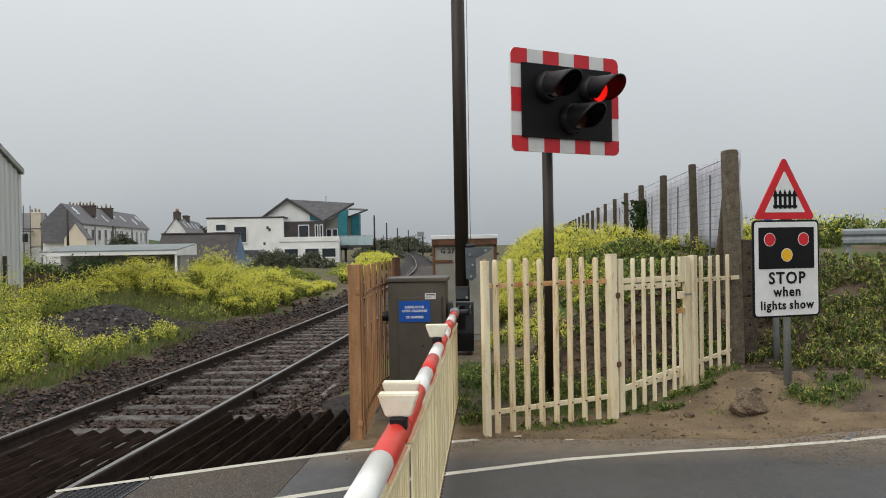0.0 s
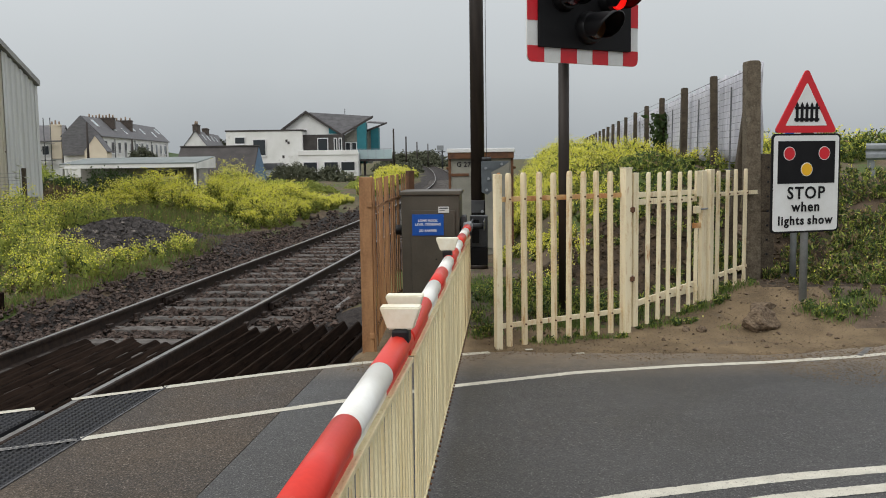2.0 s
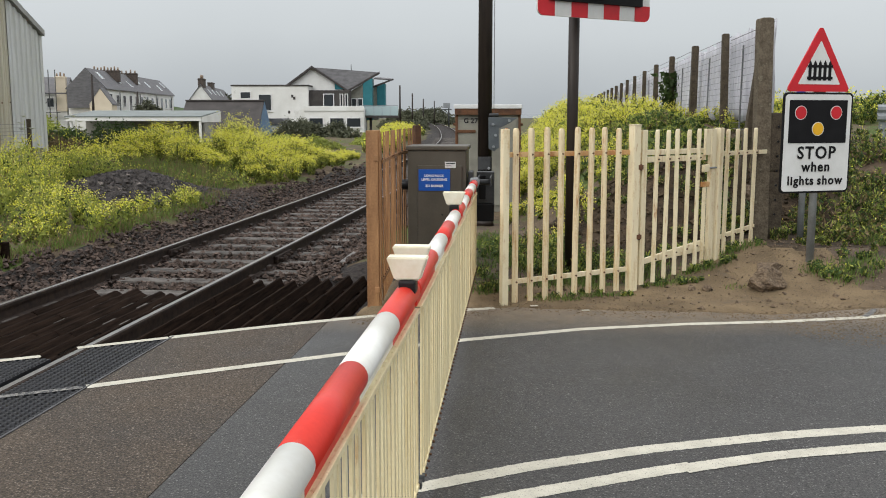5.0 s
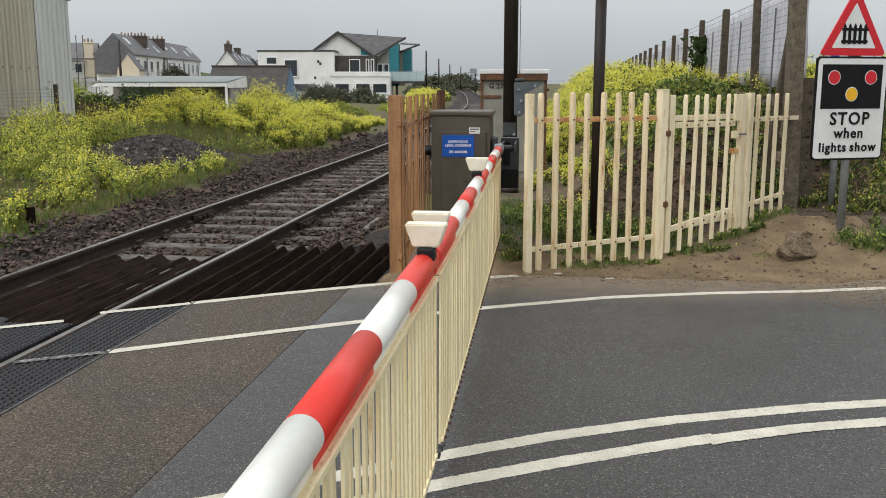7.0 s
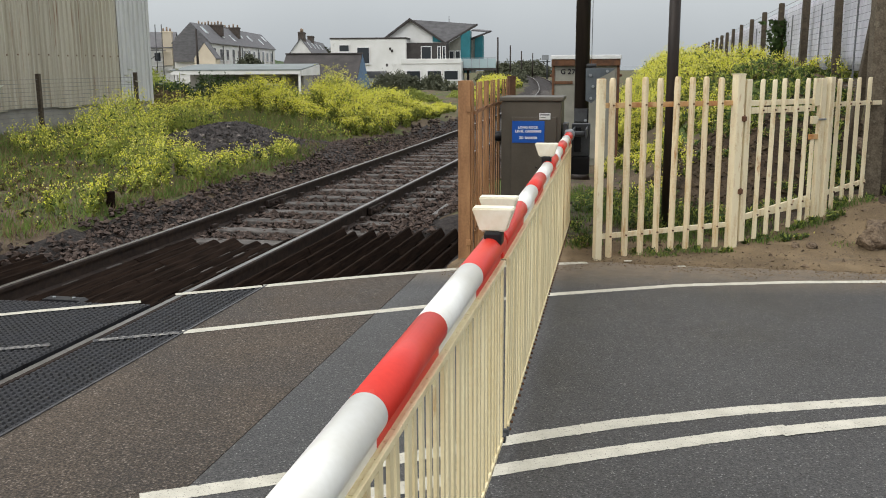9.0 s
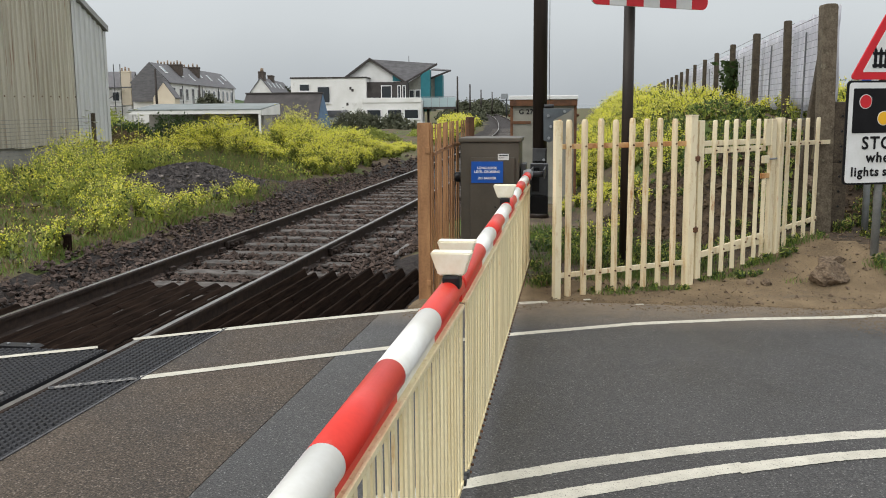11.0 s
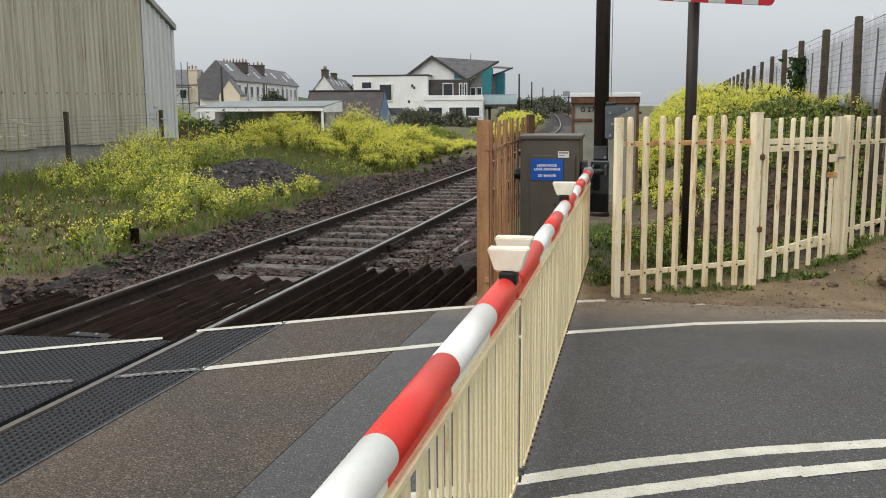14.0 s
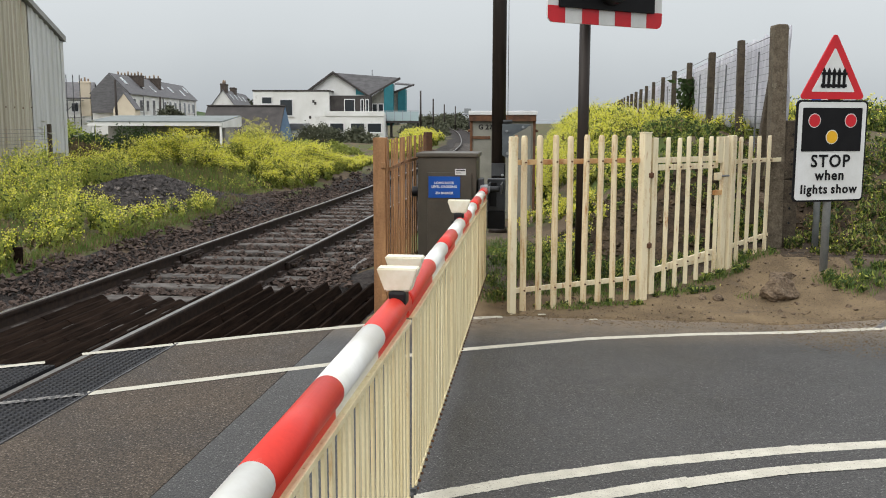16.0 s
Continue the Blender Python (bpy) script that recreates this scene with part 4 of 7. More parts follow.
    for i in range(0, n + 1):
        yy = (y_far - y_near) * i / n
        part("rivet", rv_me, M["rust"], th, at=pose(0, -yy, 0))
    part("end_block", box_bm(0.03, 0.04, 0.03, pose(0.039 * side, -y_far - 0.02, skirt_to - 0.02), 0.003), M["dark_steel"], th)
    return th


ARM_TURN = -math.degrees(math.atan2(0.30, 6.2))
half_barrier(0.035, 10.02, ARM_TURN, 6.22, first=0.88, picket=0.050, tip_skirt=0.02)
near_dir = Vector((-0.262 + 0.402, 3.72 - 1.41, 0)).normalized()
NEAR_TURN = math.degrees(math.atan2(-near_dir.x, near_dir.y)) + 180
hinge = Vector((-0.273, 3.76, 0)) - 6.22 * near_dir
half_barrier(hinge.x, hinge.y, NEAR_TURN, 6.22, side=-1, with_sign=False, first=0.645, radius=0.048, tip_skirt=0.05)

# ---- palisade fences ----
def picket_mesh(height, width=0.068, depth=0.022):
    """A pressed steel pale: a shallow curved section with a rounded, notched head."""
    sec = [(-width / 2, 0.006), (-width / 2, 0.0), (-width * 0.30, -depth * 0.55), (-width * 0.1, -depth), (width * 0.1, -depth), (width * 0.30, -depth * 0.55), (width / 2, 0.0), (width / 2, 0.006), (0, -depth + 0.008)]
    levels = [(0.0, 1.0), (height - 0.035, 1.0), (height - 0.012, 0.86), (height, 0.55)]
    verts = [(x * k, y, z) for z, k in levels for x, y in sec]
    n = len(sec)
    faces = [(i * n + j, i * n + (j + 1) % n, (i + 1) * n + (j + 1) % n, (i + 1) * n + j) for i in range(len(levels) - 1) for j in range(n)]
    faces += [tuple(range(n))[::-1], tuple((len(levels) - 1) * n + j for j in range(n))]
    return mesh_from("picket", verts, faces)


bolt_bm = cyl_bm(0.009, 0.007, 0.012, pose(0, 0, 0, 90, 0, 0), 6)
BOLT = bpy.data.meshes.new("bolt")
bolt_bm.to_mesh(BOLT)
bolt_bm.free()


def pales(th, p0, p1, n, top, foot0, foot1, paint, rails=(0.25, 1.30), rail_mat=None, width=0.068, depth=0.022, first=0.5, last=0.5, rail_h=0.045, stained=0.0):
    """A run of pales from p0 to p1 on two rails, under the thing th at the world's origin."""
    a, b = Vector(p0), Vector(p1)
    d = b - a
    turn = math.degrees(math.atan2(d.y, d.x))
    meshes = {}
    step = d.length / (n - 1 + first + last)
    for i in range(n):
        f = (first + i) * step / d.length
        q = a + d * f
        foot = foot0 + (foot1 - foot0) * f + rng.uniform(-0.012, 0.012)
        h = top - foot + rng.uniform(-0.006, 0.008)
        pale = part("picket", picket_mesh(h, width, depth), M["cream_stained"] if stained and rng.uniform() < stained - i * 0.08 else paint, th, at=pose(q.x, q.y, foot, rng.uniform(-0.5, 0.5), rng.uniform(-0.7, 0.7), turn + rng.uniform(-2, 2)))
        for r0, r1 in ((rails[0], rails[0]), (rails[1], rails[1])):
            zz = r0 + (foot0 + (foot1 - foot0) * f) * (1 if r0 < 0.6 else 0)
            part("bolt", BOLT, M["rust"], pale, at=pose(0, -0.022, zz + rail_h / 2 - foot))
    for k, zz in enumerate(rails):
        z0, z1 = zz + (foot0 if zz < 0.6 else 0), zz + (foot1 if zz < 0.6 else 0)
        tilt = math.degrees(math.atan2(z1 - z0, d.length))
        part("rail", box_bm(d.length, 0.030, rail_h, pose((a.x + b.x) / 2, (a.y + b.y) / 2, (z0 + z1) / 2) @ pose(0, 0, 0, 0, 0, turn) @ pose(0, 0.022, 0, 0, -tilt, 0), 0.004), (rail_mat or paint) if k else paint, th)


fence = thing("palisade_fence", -0.05, 0, 0, label="cream painted steel palisade fence with a rusty top rail", category="fence")
pales(fence, (0.345, 8.18), (1.56, 8.80), 8, 1.555, -0.01, 0.02, M["cream"], (0.17, 1.30), M["cream_rail"], width=0.062, first=0.67, last=0.95, stained=1.5)
part("corner_post", box_bm(0.062, 0.062, 1.60, pose(0.335, 8.13, -0.05, 0, 0, 25), 0.006), M["cream"], fence)
gate_post = part("gate_post", box_bm(0.082, 0.082, 1.63, pose(1.575, 8.80, -0.06, 0, 0, 32), 0.006), M["cream"], fence)
part("post_cap", box_bm(0.09, 0.09, 0.012, pose(1.575, 8.80, 1.57, 0, 0, 32), 0.003), M["cream"], gate_post)
for zz in (0.50, 1.16):
    part("hinge", box_bm(0.05, 0.035, 0.045, pose(1.632, 8.79, zz, 0, 0, 32), 0.006), M["rust"], gate_post)
pales(fence, (2.62, 9.66), (3.16, 10.22), 4, 1.525, 0.16, 0.22, M["cream"], (0.22, 1.25), width=0.062, stained=0.3)
part("latch_post", box_bm(0.07, 0.07, 1.40, pose(2.57, 9.60, 0.14, 0, 0, 42), 0.006), M["cream"], fence)
part("tie_strap", box_bm(0.26, 0.008, 0.045, pose(3.25, 10.27, 1.25, 0, 0, 40), 0.002), M["cream"], fence)
# the return panel, seen end on
ret = thing("palisade_return", -0.035, 0, 0, label="short rusty cream palisade panel running back from the corner post", category="fence")
pales(ret, (0.335, 8.22), (0.37, 9.5), 8, 1.53, 0.0, 0.0, M["cream_rail"], (0.25, 1.28), M["cream_rail"])

gate = thing("palisade_gate", -0.045, 0, 0, label="closed cream palisade gate with sliding bolt between two posts", category="gate")
g0, g1 = Vector((1.66, 8.86, 0)), Vector((2.51, 9.55, 0))
gd = g1 - g0
g_turn = math.degrees(math.atan2(gd.y, gd.x))
g_mid = (g0 + g1) / 2
pales(gate, (g0.x + 0.06, g0.y + 0.05), (g1.x - 0.10, g1.y - 0.085), 5, 1.53, 0.04, 0.15, M["cream"], (0.20, 1.22), width=0.056, rail_h=0.055, first=0.75, last=0.85)
for zz in (1.29, 0.27):
    part("frame_rail", box_bm(gd.length, 0.03, 0.05, pose(g_mid.x, g_mid.y, zz + 0.0, 0, 0, g_turn) @ pose(0, 0.024, 0, 0, -3 if zz < 0.6 else 0, 0), 0.004), M["cream"], gate)
part("hinge_stile", box_bm(0.07, 0.05, 1.48, pose(g0.x, g0.y, 0.05, 0, 0, g_turn), 0.005), M["cream"], gate)
part("latch_stile", box_bm(0.075, 0.045, 1.38, pose(g1.x - 0.035, g1.y - 0.03, 0.15, 0, 0, g_turn), 0.005), M["cream"], gate)
part("short_picket", picket_mesh(0.80, 0.05), M["cream"], gate, at=pose(g1.x - 0.115, g1.y - 0.09, 0.15, 0, 0, g_turn))
part("stop_plate", box_bm(0.13, 0.03, 0.05, pose(g1.x - 0.10, g1.y - 0.08, 0.95, 0, 0, g_turn), 0.004), M["cream_rail"], gate)
part("top_plate", box_bm(0.10, 0.03, 0.26, pose(g1.x - 0.09, g1.y - 0.075, 1.27, 0, 0, g_turn), 0.004), M["cream"], gate)
latch = part("latch", box_bm(0.09, 0.035, 0.075, pose(g1.x - 0.115, g1.y - 0.12, 1.10, 0, 0, g_turn), 0.008), M["cream"], gate)
part("bolt_bar", cyl_bm(0.010, 0.010, 0.19, pose(g1.x - 0.13, g1.y - 0.135, 1.14, 0, 90, g_turn), 10), M["galv"], latch)
for zz in (0.50, 1.16):
    part("hinge_pin", cyl_bm(0.022, 0.022, 0.06, pose(g0.x - 0.03, g0.y - 0.03, zz - 0.01), 10), M["rust"], gate)

# tan fence beside the track
tan = thing("tan_palisade_fence", 0, 0, 0, label="tan painted palisade fence with a broad end post beside the track", category="fence")
end_bm = box_bm(0.105, 0.012, 1.60, pose(-0.862, 7.975, -0.06, 0, 0, 4), 0.003)
end_post = part("end_post", end_bm, M["tan"], tan)
part("flange", box_bm(0.012, 0.12, 1.60, pose(-0.80, 8.03, -0.06, 0, 0, 4), 0.003), M["tan"], end_post)
part("flange", box_bm(0.115, 0.012, 1.60, pose(-0.855, 8.085, -0.06, 0, 0, 4), 0.003), M["tan"], end_post)
for zz in (0.13, 1.28):
    part("cleat", box_bm(0.04, 0.02, 0.05, pose(-0.825, 7.965, zz, 0, 0, 4), 0.004), M["tan"], end_post)
TAN_LINE = [(-0.795, 8.12), (-0.797, 8.9), (-0.790, 9.5), (-0.752, 10.15), (-0.665, 10.78)]


def along(line, f):
    """The point at the share f of a bent line, and its heading there."""
    p = np.array(line)
    d = np.r_[0, np.cumsum(np.linalg.norm(np.diff(p, axis=0), axis=1))]
    at, e = f * d[-1], 0.12
    x, y = np.interp(at, d, p[:, 0]), np.interp(at, d, p[:, 1])
    dx = np.interp(at + e, d, p[:, 0]) - np.interp(at - e, d, p[:, 0])
    dy = np.interp(at + e, d, p[:, 1]) - np.interp(at - e, d, p[:, 1])
    return x, y, math.degrees(math.atan2(dy, dx))


bar_bm = box_bm(0.040, 0.010, 1.50, Matrix(), 0.002)
tan_bar = bpy.data.meshes.new("picket")
bar_bm.to_mesh(tan_bar)
bar_bm.free()
for i in range(21):
    bx, by, turn = along(TAN_LINE, (i + 0.6) / 21.4)
    bar = part("picket", tan_bar, M["tan"], tan, at=pose(bx, by, 0.02, rng.uniform(-0.4, 0.4), rng.uniform(-0.5, 0.5), turn + rng.uniform(-3, 3)))
    for zz in (0.215, 1.255):
        part("bolt", BOLT, M["rust"], bar, at=pose(0, -0.003, zz))
for zz in (0.20, 1.25):
    bm = bmesh.new()
    rings = []
    for k in range(25):
        bx, by, turn = along(TAN_LINE, k / 24)
        c, sn = math.cos(radians(turn)), math.sin(radians(turn))
        rings.append([bm.verts.new((bx - sn * o, by + c * o, zz + h)) for o, h in ((-0.004, 0.0), (-0.004, 0.03), (-0.014, 0.03), (-0.014, 0.0))])
    for r0, r1 in zip(rings, rings[1:]):
        for j in range(4):
            bm.faces.new((r0[j], r0[(j + 1) % 4], r1[(j + 1) % 4], r1[j]))
    bm.faces.new(rings[0])
    bm.faces.new(rings[-1][::-1])
    part("rail", bm, M["tan"], tan)
part("far_post", box_bm(0.075, 0.075, 1.59, pose(-0.635, 10.83, -0.04, 0, 0, 30), 0.005), M["rust"], tan)

# ---- the mast and gear behind the barrier ----
mast = thing("mast", 0.205, 14.2, 0, label="tall dark brown steel mast with hinge gear behind the barrier", category="mast")
part("tube", cyl_bm(0.107, 0.100, 7.9, pose(0, 0, -0.05), 24), M["pole_brown"], mast)
part("base_collar", cyl_bm(0.15, 0.13, 0.10, pose(0, 0, -0.02), 20), M["pole_brown"], mast)
part("lower_bracket", box_bm(0.21, 0.10, 0.30, pose(0.0, -0.10, 0.74), 0.012), M["black"], mast)
clamp = part("clamp_plate", box_bm(0.19, 0.04, 0.19, pose(-0.01, -0.16, 0.85), 0.008), M["dark_steel"], mast)
part("bolt", cyl_bm(0.022, 0.020, 0.03, pose(0.06, -0.18, 0.87, 90, 0, 0), 8), M["galv"], clamp)
arm_plate = part("hinge_plate", prism_bm([(0.055, 1.16), (0.14, 1.12), (0.21, 1.18), (0.205, 1.46), (0.40, 1.56), (0.48, 1.62), (0.05, 1.63)], 0.04, pose(0.0, -0.14, 0), 0.004), M["steel_blue"], mast)
for bx, bz in ((0.13, 1.19), (0.12, 1.52), (0.36, 1.58), (0.16, 1.36)):
    part("bolt", cyl_bm(0.022, 0.020, 0.03, pose(bx, -0.14, bz, 90, 0, 0), 8), M["galv"], arm_plate)
part("pipe", cyl_bm(0.028, 0.028, 0.14, pose(0.06, -0.12, 1.66, 0, 90, 0), 12), M["dark_steel"], mast)
part("stay_wire", cyl_bm(0.005, 0.005, 6.0, pose(0.135, -0.01, 1.5), 6), M["wire"], mast)

# ---- grey location case ----
case = thing("location_case", 0.30, 16.4, 0, -2, "grey lineside equipment case with white lid and rusty edges", "equipment case")
part("body", box_bm(1.04, 0.75, 1.72, pose(0, 0, 0.0), 0.01), M["case_grey"], case)
part("lid", box_bm(1.16, 0.90, 0.07, pose(0, 0, 1.765), 0.012), M["sign_white"], case)
part("lid_rim", box_bm(1.13, 0.87, 0.105, pose(0, 0, 1.66), 0.006), M["rust"], case)
for sx in (-0.535, 0.535):
    part("edge_strip", box_bm(0.045, 0.05, 1.70, pose(sx, -0.36, 0.02), 0.006), M["rust"], case)
    part("lifting_eye", cyl_bm(0.03, 0.02, 0.05, pose(sx * 1.02, -0.30, 1.50, 0, 90 if sx > 0 else -90, 0), 10), M["rust"], case)
for sx in (-0.25, 0.25):
    part("door", box_bm(0.47, 0.02, 1.45, pose(sx, -0.385, 0.12), 0.005), M["case_grey"], case)
part("hinge_bar", box_bm(0.30, 0.03, 0.05, pose(-0.36, -0.40, 1.36), 0.006), M["rust"], case)
lettering("G 27", 0.115, 1.1, 0.003, M["black"], case, pose(-0.29, -0.400, 1.56) @ UPRIGHT)
part("notice", box_bm(0.14, 0.004, 0.18, pose(-0.10, -0.398, 1.22)), M["render_cream"], case)

# ---- road signal ----
sig = thing("crossing_signal", 0.99, 9.42, 0.0, 0, "road signal on red and white bordered board, one red lamp lit", "road signal")
part("pole", cyl_bm(0.055, 0.055, 3.5, pose(0.02, 0.06, -0.1), 20), M["pole_brown"], sig)
BW, BH = 1.44, 1.02
board_at = pose(0.22, -0.02, 3.115, 0, 0, 33.7)
board = part("board", prism_bm(rounded(BW, BH, 0.07), 0.02, Matrix(), 0.003), M["sign_white"], sig, "white board with red blocks round its border", at=board_at)


def block(x0, x1, z0, z1):
    """A red block of the border; the corner ones are rounded."""
    o = [(x0, z0), (x1, z0), (x1, z1), (x0, z1)]
    out = []
    for i, (x, z) in enumerate(o):
        if abs(abs(x) - BW / 2) < 1e-6 and abs(abs(z) - BH / 2) < 1e-6:
            r = 0.07
            cx0, cz0 = x - math.copysign(r, x), z - math.copysign(r, z)
            base = {(-1, -1): 180, (1, -1): 270, (1, 1): 0, (-1, 1): 90}[(int(math.copysign(1, x)), int(math.copysign(1, z)))]
            out.extend([(cx0 + r * math.cos(radians(base + 15 * k)), cz0 + r * math.sin(radians(base + 15 * k))) for k in range(7)])
        else:
            out.append((x, z))
    part("red_block", prism_bm(out, 0.003, pose(0, -0.0035, 0)), M["sign_red"], board)


tx = BW / 7
BORD = 0.155
for z0, z1 in ((BH / 2 - BORD, BH / 2), (-BH / 2, -BH / 2 + BORD)):
    for k in (0, 2, 4, 6):
        block(-BW / 2 + k * tx, -BW / 2 + (k + 1) * tx, z0, z1)
for x0, x1 in ((-BW / 2, -BW / 2 + 0.14), (BW / 2 - 0.14, BW / 2)):
    tz = (BH - 2 * BORD) / 3
    block(x0, x1, -BH / 2 + BORD + tz, -BH / 2 + BORD + 2 * tz)
part("black_panel", prism_bm(rounded(BW - 0.25, BH - 0.285, 0.01), 0.03, pose(0, -0.032, 0), 0.003), M["black_matt"], board)


def lamp_unit(x, z, lens, turn):
    """A round lamp with a deep hood, swung to face along the road."""
    unit = part("lamp", cyl_bm(0.165, 0.145, 0.10, pose(x, -0.03, z, 90, 0, 0), 28, 0.006), M["black"], board)
    swing = pose(x, -0.13, z, 0, 0, turn) @ pose(0, 0, 0, 4, 0, 0)
    part("lens", cyl_bm(0.118, 0.112, 0.02, swing @ pose(0, -0.02, 0, 90, 0, 0), 28, 0.004), lens, unit)
    n, m = 26, 8
    verts, faces = [], []
    for layer, r in ((0, 0.142), (1, 0.132)):
        for j in range(m):
            for i in range(n):
                a = radians(-42 + 264 * i / (n - 1))
                reach = 0.30 * (0.28 + 0.72 * max(0.0, math.sin((a + 0.73) / 4.61 * math.pi)) ** 0.8)
                f = j / (m - 1)
                verts.append((r * (1 + 0.02 * f) * math.cos(a), 0.04 - (0.06 + reach) * f, r * (1 + 0.02 * f) * math.sin(a)))
    for layer in (0, 1):
        o = layer * n * m
        for j in range(m - 1):
            for i in range(n - 1):
                faces.append((o + j * n + i, o + j * n + i + 1, o + (j + 1) * n + i + 1, o + (j + 1) * n + i))
    o = n * m
    for i in range(n - 1):
        j = m - 1
        faces.append((j * n + i, j * n + i + 1, o + j * n + i + 1, o + j * n + i))
    for j in range(m - 1):
        for i in (0, n - 1):
            faces.append((j * n + i, (j + 1) * n + i, o + (j + 1) * n + i, o + j * n + i))
    part("hood", mesh_from("hood", verts, faces, True), M["black"], unit, at=swing)


lamp_unit(-0.29, 0.14, M["lens_dark"], 4)
lamp_unit(0.30, 0.14, M["red_glow"], 4)
lamp_unit(0.02, -0.16, M["lens_amber"], 4)

# ---- warning sign and stop sign ----
signs = thing("stop_sign", 3.30, 9.12, 0.22, 18, "white stop when lights show sign under a red warning triangle", "road sign")
part("post", cyl_bm(0.038, 0.038, 2.22, pose(0.06, 0.045, -0.12), 16), M["galv"], signs)
S = Matrix.Translation((0, 0, -0.22))
plate = part("stop_plate", prism_bm(rounded(0.785, 0.965, 0.045), 0.018, S @ pose(0.03, 0, 1.40), 0.003), M["black_matt"], signs)
part("white_face", prism_bm(rounded(0.747, 0.927, 0.035), 0.003, S @ pose(0.03, -0.0035, 1.40)), M["sign_white"], plate)
part("black_field", prism_bm(rounded(0.655, 0.41, 0.006), 0.003, S @ pose(0.03, -0.007, 1.605)), M["black_matt"], plate)
for lx, lz, key in ((-0.20, 1.69, "sign_red"), (0.20, 1.69, "sign_red"), (0.0, 1.535, "sign_amber")):
    part("disc_rim", cyl_bm(0.067, 0.067, 0.002, S @ pose(0.03 + lx, -0.0075, lz, 90, 0, 0), 28), M["sign_white"], plate)
    part("disc", cyl_bm(0.060, 0.060, 0.003, S @ pose(0.03 + lx, -0.0085, lz, 90, 0, 0), 28), M[key], plate)
for words, size, zz, sp in (("STOP", 0.165, 1.302, 1.16), ("when", 0.134, 1.168, 1.14), ("lights show", 0.120, 1.036, 1.17)):
    lettering(words, size, sp, 0.0035, M["black_matt"], plate, S @ pose(0.03, -0.008, zz) @ UPRIGHT)


def triangle(r, corner):
    out = []
    for k in range(3):
        a = 90 + 120 * k
        cx0, cz0 = (r - 2 * corner) * math.cos(radians(a)), (r - 2 * corner) * math.sin(radians(a))
        out.extend([(cx0 + corner * math.cos(radians(a - 60 + 20 * j)), cz0 + corner * math.sin(radians(a - 60 + 20 * j))) for j in range(7)])
    return out


TZ = 2.10
tri = part("warning_triangle", prism_bm(triangle(0.42, 0.03), 0.016, S @ pose(0.02, 0, TZ), 0.002), M["sign_red"], signs, "red bordered white warning triangle with black gate symbol")
part("white_face", prism_bm(triangle(0.275, 0.008), 0.003, S @ pose(0.02, -0.0035, TZ - 0.004)), M["sign_white"], tri)
for k in range(5):
    x = 0.02 - 0.112 + 0.056 * k
    part("gate_pale", prism_bm([(x - 0.016, TZ - 0.105), (x + 0.016, TZ - 0.105), (x + 0.016, TZ + 0.055), (x, TZ + 0.085), (x - 0.016, TZ + 0.055)], 0.003, S @ pose(0, -0.007, 0)), M["black_matt"], tri)
for zz in (TZ - 0.095, TZ + 0.015):
    part("gate_bar", box_bm(0.285, 0.003, 0.026, S @ pose(0.02, -0.0075, zz)), M["black_matt"], tri)
part("clip", box_bm(0.12, 0.03, 0.05, S @ pose(0.05, 0.02, 1.87), 0.005), M["rust"], signs)
back = thing("path_sign", 3.62, 10.4, 0.25, 5, "small white path sign with a blue disc on a post", "sign")
part("post", cyl_bm(0.035, 0.035, 1.75, pose(0.06, 0.03, -0.2), 12), M["galv"], back)
pl = part("plate", box_bm(0.20, 0.012, 0.30, pose(0.0, 0.0, 1.44), 0.004), M["sign_white"], back)
part("disc", cyl_bm(0.05, 0.05, 0.003, pose(-0.03, -0.007, 1.66, 90, 0, 0), 20), M["blue"], pl)
part("bar", box_bm(0.24, 0.012, 0.05, pose(0.04, 0.01, 1.41), 0.003), M["rust"], back)

# ---- old concrete posts and boundary fence ----
gp = thing("concrete_gate_post", 3.30, 10.42, 0.10, 8, "weathered brown concrete gate post with bolt holes", "post")
part("shaft", box_bm(0.24, 0.20, 0.95, pose(0, 0, 0), 0.015), M["concrete_post"], gp)
part("head", box_bm(0.25, 0.21, 0.64, pose(0, 0.0, 0.95), 0.02), M["concrete_post"], gp)
for k in range(9):
    part("bolt_hole", cyl_bm(0.013, 0.013, 0.012, pose(0.03, -0.098 if k < 5 else -0.103, 0.16 + 0.16 * k, 90, 0, 0), 8), M["black"], gp)


def boundary_post(height, w):
    """A tapering concrete post with a rounded head."""
    bm = prism_bm([(-w / 2, 0), (w / 2, 0), (w * 0.46, height - w * 0.16), (w * 0.40, height - w * 0.03), (w * 0.22, height), (-w * 0.25, height), (-w * 0.42, height - w * 0.05), (-w * 0.46, height - w * 0.2)], w * 0.85, pose(0, -w * 0.42, 0), 0.008)
    return bm


bf = thing("boundary_fence", 0, 0, 0, label="old boundary fence of dark concrete posts, wire and grey netting", category="fence")
fy = [10.35, 12.95, 16.1, 19.4, 22.6, 26.0, 29.4, 32.8, 36.2, 39.6, 43.0, 46.4, 49.8, 53.2, 56.6, 60.0, 63.4, 66.8, 70.2]
fx = lambda y: 3.195 + 0.097 * (y - 10.35)
ftop = lambda y: 2.70 + 0.13 * min(1, (y - 10.35) / 7)
for i, y in enumerate(fy):
    gz = float(ground_z(fx(y), y)) - 0.35
    wdt = 0.165 if i == 0 else rng.uniform(0.095, 0.13)
    part("post", boundary_post(ftop(y) - gz, wdt), M["concrete_pale" if i == 0 else "concrete_post"], bf, at=pose(fx(y), y, gz, 0, rng.uniform(-1, 1), rng.uniform(-8, 8)))
